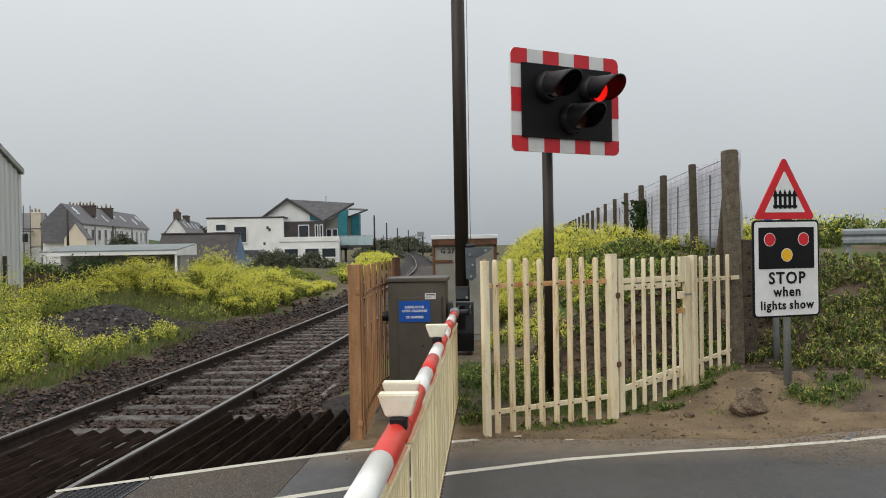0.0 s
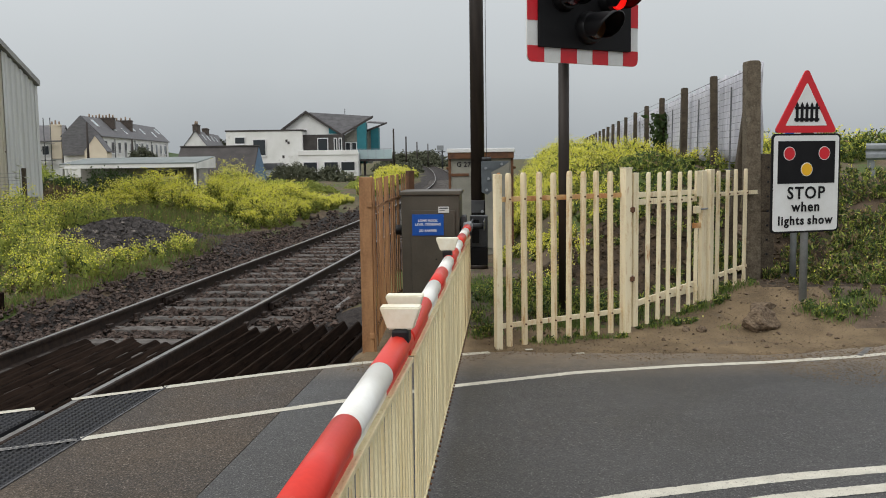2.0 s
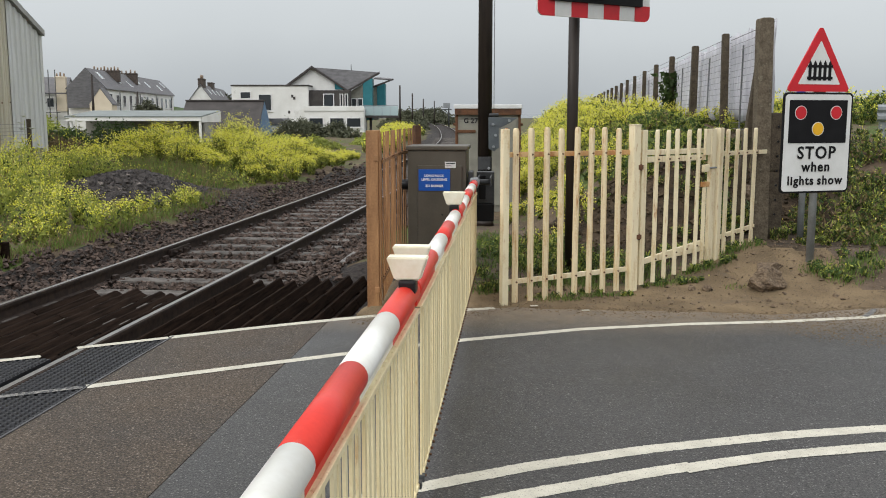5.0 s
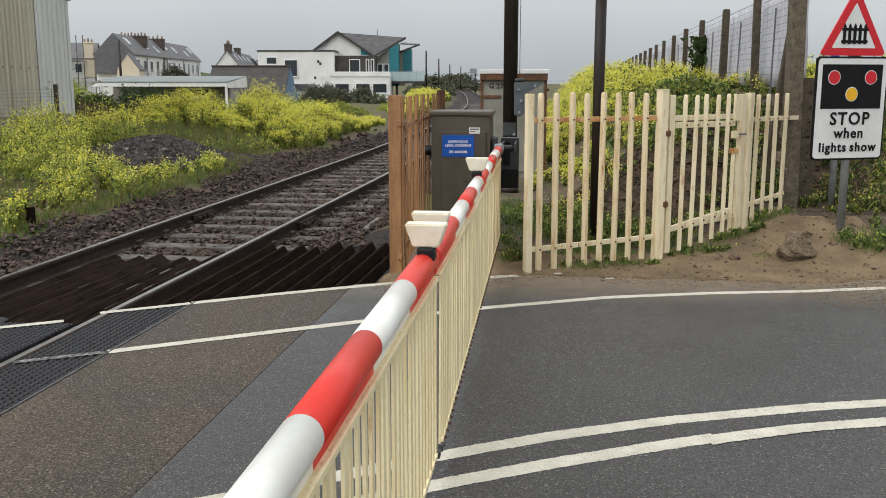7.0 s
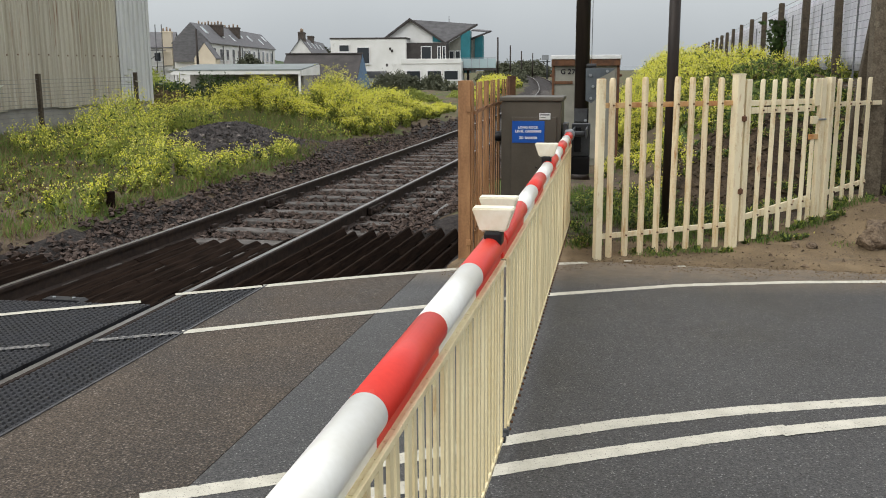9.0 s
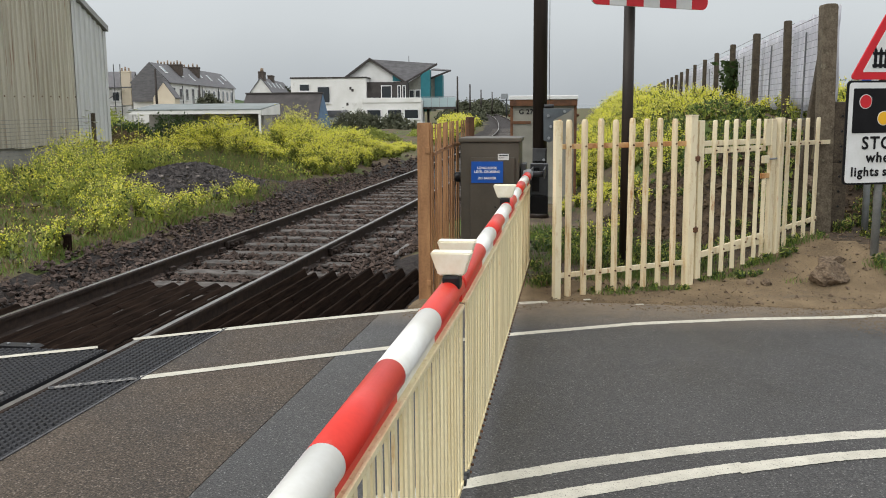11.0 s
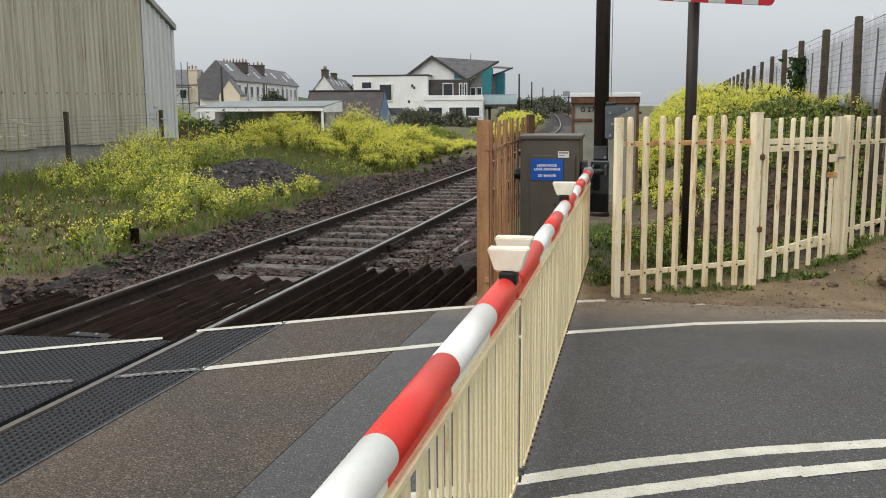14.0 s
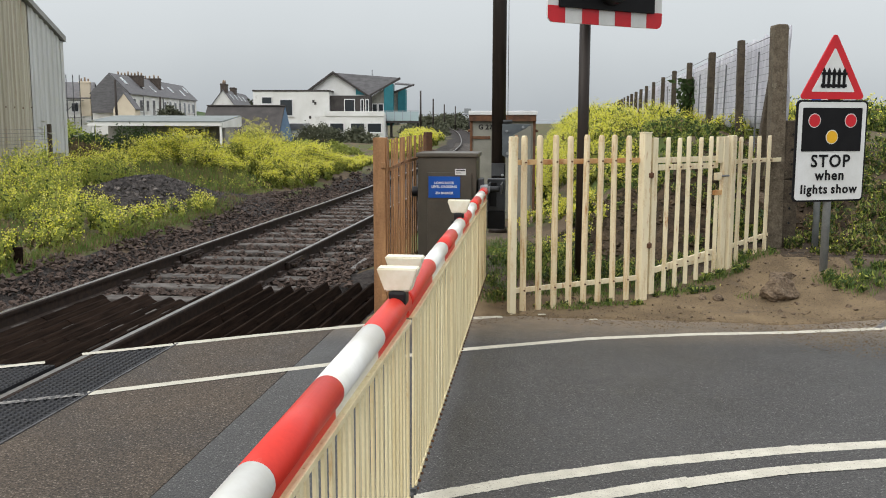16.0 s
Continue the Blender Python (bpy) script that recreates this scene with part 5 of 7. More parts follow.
part("strut", box_bm(0.10, 0.10, 1.75, pose(2.98, 10.55, 0.55, 0, 7.0, 0), 0.012), M["concrete_post"], bf)
wires = bmesh.new()
for i in range(len(fy) - 1):
    y0, y1 = fy[i], fy[i + 1]
    a, b = Vector((fx(y0) + 0.06, y0, 0)), Vector((fx(y1) + 0.06, y1, 0))
    for k in range(16):
        zz = 1.30 + 0.084 * k
        d = b - a
        m = Matrix.Translation((a.x, a.y, zz + (ftop(y0) - 2.6))) @ d.to_track_quat("Z", "Y").to_matrix().to_4x4()
        cyl_bm(0.0026 if k < 15 else 0.005, 0.0026 if k < 15 else 0.005, d.length, m, 4, bm=wires, smooth=False)
    for f in (0.36, 0.7) if i < 12 else ():
        p = a + (b - a) * (f + rng.uniform(-0.05, 0.05))
        part("stake", box_bm(0.018, 0.018, 1.5, pose(p.x + 0.02, p.y, 1.05, rng.uniform(-3, 3), rng.uniform(-1, 3), 10), 0.003), M["wire"], bf)
part("wire_mesh", wires, M["wire"], bf)


def net(y0, y1, z0, z1, seed):
    """Loose pleated sheeting hung behind the wire."""
    n, m = 60, 8
    verts, faces = [], []
    for j in range(m):
        for i in range(n):
            f = i / (n - 1)
            y = y0 + (y1 - y0) * f
            amp = 0.045 * (1 - 0.5 * j / (m - 1))
            verts.append((fx(y) + 0.14 + amp * math.sin(i * 0.9 + seed) + 0.03 * math.sin(i * 0.31 + seed * 2), y + 0.03 * math.sin(j * 1.3 + i), z0 + (z1 - z0) * j / (m - 1) + 0.02 * math.sin(i * 0.6 + seed)))
    for j in range(m - 1):
        for i in range(n - 1):
            faces.append((j * n + i, j * n + i + 1, (j + 1) * n + i + 1, (j + 1) * n + i))
    me = mesh_from("netting", verts, faces, True)
    ob = part("netting", me, M["net"], bf)
    so = ob.modifiers.new("thickness", "SOLIDIFY")
    so.thickness = 0.004


for i in range(0, 13):
    net(fy[i] + (0.4 if i == 0 else 0.1), fy[i + 1] - 0.1, 1.60, 2.72, i * 1.7)
gr = thing("guardrail", 6.15, 13.6, 1.0, -6, "grey steel guardrail on posts beside the road", "guardrail")
part("beam", prism_bm([(-0.0, 0.0), (0.03, 0.03), (0.03, 0.08), (0.0, 0.115), (0.0, 0.125), (0.03, 0.16), (0.03, 0.21), (0.0, 0.24), (-0.012, 0.24), (0.018, 0.21), (0.018, 0.16), (-0.012, 0.125), (-0.012, 0.115), (0.018, 0.08), (0.018, 0.03), (-0.012, 0.0)], 6.0, pose(-0.35, 0, 0.57, 0, 0, -90)), M["galv"], gr)
for k in range(3):
    part("post", box_bm(0.09, 0.06, 1.35, pose(-0.25 + 2.0 * k, 0.06, -0.55), 0.006), M["galv"], gr)
tagged(part("concrete_edging", box_bm(3.5, 0.25, 0.12, pose(7.35, 13.1, 1.02, 0, 0, -3), 0.02), M["concrete"]), "pale concrete edging among the weeds", "edging")


def boulder(name, x, y, z, sx, sy, sz, seed, label):
    bm = bmesh.new()
    bmesh.ops.create_icosphere(bm, subdivisions=4, radius=1.0)
    cuts = [(Vector(d).normalized(), rng.uniform(0.55, 0.85)) for d in rng.normal(0, 1, (11, 3))]
    for v in bm.verts:
        p = v.co.copy()
        k = 1 + 0.28 * noise.noise(p * 1.3 + Vector((seed, 0, 0))) + 0.12 * noise.noise(p * 3.5 + Vector((0, seed, 0))) + 0.05 * noise.noise(p * 9)
        for nrm, dist in cuts:
            over = p.dot(nrm) - dist
            if over > 0:
                p = p - nrm * over * 0.92
        v.co = Vector((p.x * sx, p.y * sy, max(p.z, -0.55) * sz)) * (0.35 + 0.75 * k)
    ob = part(name, bm, M["rock"], at=pose(x, y, z, 0, 6, 12 * seed))
    return tagged(ob, label, "rock")


boulder("rock", 2.78, 8.68, 0.11, 0.20, 0.14, 0.135, 1.3, "rough brown rock lying on the sandy verge")
boulder("rock", 2.93, 9.08, 0.17, 0.16, 0.12, 0.08, 2.6, "darker brown rock half sunk in the soil")
boulder("rock", 2.22, 8.66, 0.05, 0.05, 0.045, 0.045, 3.1, "small grey-brown stone by the gate")
boulder("rock", 2.08, 8.70, 0.04, 0.045, 0.04, 0.035, 4.1, "small pale stone by the gate")
boulder("rock", 3.30, 11.2, 0.72, 0.26, 0.2, 0.12, 5.1, "flat stone on top of the earth bank")
for cxx, cyy in ((0.98, 7.87), (0.55, 8.05)):
    tagged(part("paint_chip", box_bm(0.07, 0.03, 0.006, pose(cxx, cyy, 0.001, 0, 0, 10), 0.002), M["line_paint"]), "white flake of road paint on the verge", "paint flake")

# ---- industrial shed ----
shed = thing("industrial_shed", -11.93, 26.0, 0.0, 85.5, "old corrugated shed with rust-streaked cladding and concrete plinth", "shed")
# local x runs along the wall away from the camera's side (0 at the corner, negative back), local y into the shed
EAVE, PITCH, SHED_L, PL = 3.86, math.tan(radians(27)), 16.0, 0.74


def sheet(x0, x1, rib, amp, sharp):
    """A corrugated sheet standing in the x-z plane whose head follows the gable."""
    n = int((x1 - x0) / rib * 8) + 1
    verts, faces = [], []
    for i in range(n):
        x = x0 + (x1 - x0) * i / (n - 1)
        ph = (x / rib) % 1.0
        y = -amp * (1 if ph < sharp else 0) if sharp else -amp * math.sin(ph * 2 * math.pi)
        d = min(-x, SHED_L + x)
        verts += [(x, y, PL), (x, y, EAVE + PITCH * max(0, d) - 0.02)]
    for i in range(n - 1):
        faces.append((2 * i, 2 * i + 2, 2 * i + 3, 2 * i + 1))
    return mesh_from("sheet", verts, faces)


xs = [-1.55 - 0.95 * k for k in range(16)]
for a, b in zip(xs[1:], xs[:-1]):
    part("cladding_sheet", sheet(a - 0.02, b, 0.19, 0.035, 0.42), M["shed_old"], shed, at=pose(0, rng.uniform(-0.012, 0.0), rng.uniform(-0.03, 0.03)))
for row in (1.95,):
    screws = bmesh.new()
    for k in range(42):
        box_bm(0.03, 0.012, 0.035, pose(-1.66 - 0.38 * k, -0.048, row + rng.uniform(-0.015, 0.015)), 0.0, screws)
    tagged(part("screw_row", screws, M["rust"], shed, "rusty fixing screws"), kind="stuff")
part("corner_sheet", sheet(-1.55, -0.02, 0.24, 0.04, 0.45), M["shed_new"], shed, "pale grey ribbed corner cladding", at=pose(0, -0.02, 0))
part("corner_flashing", box_bm(0.14, 0.10, EAVE - PL + 0.06, pose(0.03, 0.0, PL - 0.1), 0.01), M["shed_new"], shed)
part("plinth", box_bm(SHED_L, 0.25, PL + 0.5, pose(-SHED_L / 2, 0.16, -0.5), 0.01), M["concrete"], shed)
body = bmesh.new()
prism_bm([(0, PL), (0, EAVE - 0.05), (-SHED_L / 2, EAVE + PITCH * SHED_L / 2 - 0.05), (-SHED_L, EAVE - 0.05), (-SHED_L, PL)], 12.0, pose(0, 0.03, 0), bm=body)
part("body", body, M["concrete"], shed)
roof = bmesh.new()
prism_bm([(0.10, EAVE - 0.05), (0.10, EAVE + 0.10), (-SHED_L / 2, EAVE + PITCH * SHED_L / 2 + 0.14), (-SHED_L - 0.1, EAVE + 0.10), (-SHED_L - 0.1, EAVE - 0.05), (-SHED_L / 2, EAVE + PITCH * SHED_L / 2 - 0.02)], 12.3, pose(0, -0.14, 0), bm=roof)
part("roof", roof, M["shed_roof"], shed)
yard = thing("yard_fence", 0, 0, 0, label="wire mesh fence with dark posts in front of the shed", category="fence")
u = Vector((0.0785, 0.9969, 0))
y_origin = Vector((-11.25, 26.3, 0))
yp = [y_origin - u * (2.25 + 4.15 * k) for k in range(5)]
for p in yp:
    gz = float(ground_z(p.x, p.y))
    part("post", box_bm(0.09, 0.09, 1.55 - gz + 0.1, pose(p.x, p.y, gz - 0.1), 0.008), M["concrete_post"], yard)
wm = bmesh.new()
for k in range(14):
    zz = 0.25 + 0.09 * k
    d = yp[0] - yp[-1]
    cyl_bm(0.004, 0.004, d.length, Matrix.Translation((yp[-1].x, yp[-1].y, zz)) @ d.to_track_quat("Z", "Y").to_matrix().to_4x4(), 4, bm=wm, smooth=False)
part("wire_mesh", wm, M["wire"], yard)
stump = thing("stump_post", -5.32, 10.35, float(ground_z(-5.32, 10.35)), 5, "short dark wooden stump post in the grass", "post")
part("shaft", box_bm(0.085, 0.08, 0.34, pose(0, 0, -0.1, 2, 1, 0), 0.01), M["guard_timber"], stump)


# ---- houses ----
def window_on(parent, x, z, w, h, y, frame_mat="window_frame"):
    """A framed window in a wall that faces local -y."""
    fr = part("window", box_bm(w, 0.10, h, pose(x, y - 0.02, z), 0.01), M[frame_mat], parent)
    part("pane", box_bm(w - 0.16, 0.02, h - 0.16, pose(x, y - 0.078, z + 0.08)), M["pane"], fr)
    part("sill", box_bm(w + 0.15, 0.16, 0.07, pose(x, y - 0.06, z - 0.07), 0.01), M["window_frame"], fr)
    return fr


def chimney(parent, x, y, z, w, d, h, pots, mat_key="brick"):
    c = part("chimney", box_bm(w, d, h, pose(x, y, z), 0.03), M[mat_key], parent)
    part("chimney_cap", box_bm(w + 0.12, d + 0.12, 0.14, pose(x, y, z + h - 0.2), 0.02), M[mat_key], c)
    for k in range(pots):
        f = (k + 0.5) / pots - 0.5
        px, py = (x + w * f, y) if w > d else (x, y + d * f)
        part("chimney_pot", cyl_bm(0.13, 0.10, 0.42 + 0.15 * (k % 3 == 1), pose(px, py, z + h - 0.03), 10), M["pot"], c)


def gabled(th, length, width, eave, ridge, wall, roof, base=-1.5, over=0.25):
    """Walls with gables at both ends of local x and two roof slopes; the front faces local -y, which is at y = 0."""
    w2 = width / 2
    part("wall", prism_bm([(0, base), (width, base), (width, eave), (w2, ridge - 0.08), (0, eave)], length, pose(0, 0, 0, 0, 0, -90) @ pose(-width, 0, 0)), wall, th)
    t = 0.12
    sl = (ridge - eave) / w2
    o = over
    part("roof", prism_bm([(-o, eave - sl * o), (w2, ridge), (width + o, eave - sl * o), (width + o, eave - sl * o + t), (w2, ridge + t), (-o, eave - sl * o + t)], length + 0.3, pose(0, 0, 0, 0, 0, -90) @ pose(-width, -0.15, 0)), roof, th)


def rooflight(parent, x, s, w, h, width, eave, ridge):
    """A rooflight on the front slope, s the share of the slope from the eave."""
    w2 = width / 2
    ang = math.degrees(math.atan2(ridge - eave, w2))
    m = pose(x, w2 * s, eave + (ridge - eave) * s + 0.13, ang, 0, 0)
    f = part("rooflight", box_bm(w, h, 0.06, m, 0.01), M["window_frame"], parent)
    part("pane", box_bm(w - 0.2, h - 0.2, 0.02, m @ pose(0, 0, 0.055)), M["balcony_glass"], f)


# terrace: local x runs away from the camera, front wall faces the track
terrace = thing("terrace_house", -46.4, 119.5, -0.4, 97.5, "row of white terraced houses with slate roof and rooflights", "house")
gabled(terrace, 48, 4.6, 5.4, 7.75, M["render_white"], M["slate"])
for k in range(7):
    rooflight(terrace, 3.5 + 7 * k + 1.1 * (k % 2), 0.62 - 0.14 * (k % 3), 1.3 - 0.15 * (k % 3), 1.2, 4.6, 5.4, 7.75)
for x, w, top, n in ((10.5, 3.6, 8.0, 8), (22.5, 3.2, 8.1, 5)):
    chimney(terrace, x, 2.3, 6.4, 0.9, w, top - 6.4, n)
for k in range(12):
    window_on(terrace, 2.6 + 3.8 * k, 3.0 if k % 3 else 2.4, 1.5, 1.6 if k % 3 else 2.3, 0.0)
for k in range(4):
    part("downpipe", cyl_bm(0.06, 0.06, 5.2, pose(7.5 + 12.6 * k, -0.1, -0.2), 8), M["dark_steel"], terrace)
wing = part("rear_wing", prism_bm([(0, -1.5), (2.7, -1.5), (2.7, 3.3), (1.35, 5.2), (0, 3.3)], 2.6, pose(-2.6, -1.35, 0, 0, 0, -90) @ pose(-2.7, 0, 0)), M["render_cream"], terrace, "cream rendered gabled wing")
part("slate_gable", prism_bm([(0, 2.8), (4.6, 2.8), (4.6, 5.4), (2.3, 7.75), (0, 5.4)], 0.2, pose(-0.22, 0, 0, 0, 0, -90) @ pose(-4.6, -0.25, 0)), M["slate"], terrace, "slate-hung gable end")
part("wing_roof", prism_bm([(-0.12, 3.13), (1.35, 5.2), (2.82, 3.13), (2.82, 3.27), (1.35, 5.34), (-0.12, 3.27)], 2.7, pose(-2.65, -1.35, 0, 0, 0, -90) @ pose(-2.7, 0, 0)), M["slate"], terrace)
left_house = thing("end_house", -56.2, 119, -0.4, 14, "white house with scaffolding poles and a cream chimney", "house")
gabled(left_house, 4.6, 7, 4.75, 6.7, M["render_white"], M["slate"])
chimney(left_house, 4.0, 0.3, 2.4, 1.3, 1.0, 4.4, 3, "render_cream")
window_on(left_house, 1.3, 2.9, 0.9, 1.2, 0.0)
window_on(left_house, 2.7, 2.9, 0.9, 1.2, 0.0)
part("brace", cyl_bm(0.05, 0.05, 3.4, pose(0.5, -1.15, 2.0, 0, 52, 0), 6), M["dark_steel"], left_house)
for k in range(5):
    part("scaffold_pole", cyl_bm(0.06, 0.06, 8.6, pose(0.4 + 0.8 * k, -1.2, -1.0), 8), M["dark_steel"], left_house)
for zz in (2.2, 4.3):
    part("scaffold_deck", box_bm(3.8, 0.7, 0.06, pose(2.0, -0.75, zz)), M["dark_steel"], left_house)
second = thing("terrace_house", -38.5, 140, -0.4, 99, "smaller white gabled houses with slate roof and chimneys behind the sheds", "house")
gabled(second, 34, 3.0, 4.3, 6.3, M["render_white"], M["slate"])
chimney(second, 2.0, 1.5, 5.6, 3.0, 0.8, 1.7, 5)
chimney(second, 14.0, 1.5, 5.6, 3.0, 0.8, 1.5, 0)
for k in range(4):
    rooflight(second, 5 + 6 * k, 0.5, 1.0, 1.0, 3.0, 4.3, 6.3)
rear = thing("end_house", -31.0, 150, -0.4, 80, "small white gabled house with dark roof in the distance", "house")
gabled(rear, 8, 6, 2.8, 4.6, M["render_white"], M["slate"])
for x, y, h in ((-36.2, 90, 6.0), (-35.4, 100, 4.6)):
    tp = thing("telegraph_pole", x, y, -0.6, label="dark wooden telegraph pole near the houses", category="pole", group="telegraph poles")
    part("shaft", cyl_bm(0.14, 0.10, h, pose(0, 0, 0), 10), M["pole_brown"], tp)

# white modern house with flat-roofed wing
modern = thing("modern_house", -24.05, 95, -0.6, 3, "white rendered modern house with grey gables, teal bay and glass balcony", "house")
part("flat_wing", box_bm(7.7, 9, 6.0, pose(3.85, 4.5, -0.9), 0.05), M["render_white"], modern)
part("coping", box_bm(7.85, 9.1, 0.16, pose(3.85, 4.5, 5.02), 0.02), M["slate_dark"], modern)
window_on(modern, 1.4, 3.75, 1.1, 0.75, 0.0)
window_on(modern, 3.35, 2.55, 1.35, 1.7, 0.0)
for x, z in ((6.1, 3.9), (5.75, 2.3), (6.3, 3.7)):
    part("vent", box_bm(0.22, 0.08, 0.28, pose(x, 0, z), 0.02), M["slate_dark"], modern)
part("lower_terrace", box_bm(6.0, 6, 3.4, pose(10.3, 2.6, -0.6), 0.05), M["render_white"], modern)
part("parapet", box_bm(6.05, 0.25, 0.5, pose(10.3, -0.35, 2.55), 0.03), M["render_white"], modern)
part("dark_upper", box_bm(4.4, 5, 1.9, pose(9.55, 3.2, 2.75), 0.03), M["slate_dark"], modern)
for x, w in ((7.55, 0.30), (9.7, 1.1), (11.0, 0.35), (11.5, 0.35)):
    window_on(modern, x, 2.95, w, 1.35, 0.68)
for x in (8.5, 10.6, 12.3):
    window_on(modern, x, 0.9, 1.5, 1.0, -0.42)
part("gable", prism_bm([(5.4, 2.0), (11.0, 2.0), (11.0, 4.75), (7.75, 7.0), (5.3, 5.2)], 8.0, pose(0, 3.5, 0)), M["render_white"], modern)
part("verge", prism_bm([(4.95, 4.92), (7.75, 6.95), (11.6, 4.45), (11.6, 4.66), (7.75, 7.22), (4.95, 5.18)], 0.5, pose(0, 3.1, 0)), M["slate_dark"], modern)
part("gable_roof", prism_bm([(4.95, 4.98), (7.75, 7.02), (11.6, 4.50), (11.6, 4.60), (7.75, 7.16), (4.95, 5.10)], 7.6, pose(0, 3.6, 0)), M["slate"], modern)
part("teal_return", prism_bm([(10.1, 4.8), (11.3, 4.8), (10.1, 5.5)], 0.06, pose(0, 3.40, 0)), M["teal"], modern)


def roof_slab(corners, thick, key):
    """A sloping roof plane of four corners, with its thickness below."""
    low = [(x, y, z - thick) for x, y, z in corners]
    me = mesh_from("roof", list(corners) + low, [(0, 1, 2, 3), (7, 6, 5, 4)] + [(i, i + 4, (i + 1) % 4 + 4, (i + 1) % 4) for i in range(4)])
    return part("roof", me, M[key], modern)


main_roof = roof_slab([(8.1, 3.5, 7.05), (9.8, 7.2, 6.78), (14.75, 4.6, 6.60), (11.55, 3.2, 4.72)], 0.16, "slate")
part("fascia", prism_bm([(11.45, 4.50), (14.78, 6.40), (14.78, 6.62), (11.45, 4.74)], 0.12, pose(0, 3.1, 0)), M["slate_dark"], main_roof)
roof_slab([(14.0, 6.6, 6.1), (14.2, 9.0, 6.3), (16.1, 9.0, 6.12), (16.1, 6.4, 5.95)], 0.14, "slate")
part("fascia", prism_bm([(13.8, 4.95), (16.1, 5.85), (16.1, 6.02), (13.8, 5.2)], 0.12, pose(0, 6.3, 0)), M["slate_dark"], modern)
bay = part("bay_wall", prism_bm([(11.6, -0.6), (13.0, -0.6), (13.0, 5.42), (11.6, 4.60)], 5, pose(0, 4.0, 0)), M["case_grey"], modern)
for x in (11.75, 12.4):
    window_on(bay, x + 0.3, 2.2, 0.58, 1.7, 3.98)
part("teal_bay", prism_bm([(13.0, 1.6), (13.95, 1.6), (13.95, 6.0), (13.0, 5.44)], 4, pose(0, 3.9, 0)), M["teal"], modern)
part("teal_bay", prism_bm([(14.35, 1.9), (15.2, 1.9), (15.2, 5.52), (14.35, 5.2)], 4, pose(0, 6.6, 0)), M["teal"], modern)
part("recess_wall", box_bm(0.5, 3, 3.6, pose(14.15, 8.2, 1.6)), M["case_grey"], modern)
part("balcony_deck", box_bm(4.2, 3.0, 0.25, pose(14.6, 4.0, 1.85), 0.02), M["slate_dark"], modern)
for k in range(5):
    part("balcony_pane", box_bm(0.8, 0.03, 0.95, pose(12.95 + 0.84 * k, 2.5, 2.1)), M["balcony_glass"], modern)
    part("balcony_post", box_bm(0.05, 0.05, 1.05, pose(12.52 + 0.84 * k, 2.5, 2.1)), M["galv"], modern)
part("handrail", box_bm(4.25, 0.07, 0.05, pose(14.6, 2.5, 3.1)), M["galv"], modern)
for x in (13.8, 16.6):
    part("column", box_bm(0.25, 0.25, 3.2, pose(x, 3.6, -1.2)), M["slate_dark"], modern)
part("aerial", cyl_bm(0.04, 0.04, 1.3, pose(11.5, 8, 6.3), 6), M["dark_steel"], modern)

# carport and garden sheds
carport = thing("carport", -21.4, 50, -0.2, 1.5, "long white low garage with a grey-green sheet roof", "garage")
part("roof", prism_bm([(-0.35, 1.70), (3.9, 2.02), (3.9, 2.07), (-0.35, 1.76)], 7.3, pose(-0.2, 0, 0, 0, 0, 90) @ pose(0, -7.3, 0)), M["carport_roof"], carport)
part("fascia", box_bm(7.25, 0.06, 0.20, pose(3.45, -0.30, 1.50)), M["render_white"], carport)
part("gable_board", prism_bm([(-0.3, 1.42), (3.9, 1.42), (3.9, 2.01), (-0.3, 1.695)], 0.06, pose(7.14, 0, 0, 0, 0, 90)), M["render_white"], carport)
part("back_wall", box_bm(7.0, 0.2, 2.4, pose(3.5, 2.2, -0.5)), M["concrete"], carport)
for x in (0.1, 7.0):
    part("column", box_bm(0.12, 0.12, 2.05, pose(x, -0.22, -0.5), 0.01), M["render_white"], carport)
part("side_wall", box_bm(0.1, 1.9, 1.9, pose(7.05, 1.2, -0.5)), M["concrete"], carport)
window_on(carport, 4.6, 0.9, 1.8, 0.5, 2.1)
barn = thing("slate_outbuilding", -19.2, 62, -0.4, 4, "low outbuilding with dark slate roof and blue boarded gable", "outbuilding")
part("wall", prism_bm([(0, -1.0), (5.3, -1.0), (5.3, 1.2), (0, 1.2)], 5.0, Matrix()), M["concrete"], barn)
part("roof", mesh_from("roof", [(-0.1, -0.3, 1.1), (5.2, -0.3, 1.1), (5.2, 2.5, 2.98), (-0.1, 2.5, 2.98), (5.2, 5.3, 1.1), (-0.1, 5.3, 1.1)], [(0, 1, 2, 3), (3, 2, 4, 5), (0, 3, 5)]), M["slate_dark"], barn)
part("gable_boards", mesh_from("gable_boards", [(5.22, -0.3, 0.6), (5.75, 2.5, 0.6), (5.75, 5.3, 0.6), (5.22, -0.3, 1.15), (5.22, 2.5, 2.95), (5.22, 5.3, 1.15)], [(0, 1, 4, 3), (1, 2, 5, 4)]), M["timber_blue"], barn)
part("ridge_cap", box_bm(5.4, 0.3, 0.1, pose(2.55, 2.5, 2.93), 0.02), M["slate_dark"], barn)
lowh = thing("small_annexe", -14.6, 66, -0.6, 2, "small white annexe with grey lean-to roof", "annexe")
part("wall", box_bm(1.6, 3, 1.75, pose(0.8, 1.5, -0.2), 0.02), M["render_white"], lowh)
part("roof", prism_bm([(-0.2, 1.5), (1.8, 1.5), (1.4, 1.95), (0.1, 1.95)], 3.2, pose(0, -0.1, 0)), M["slate"], lowh)

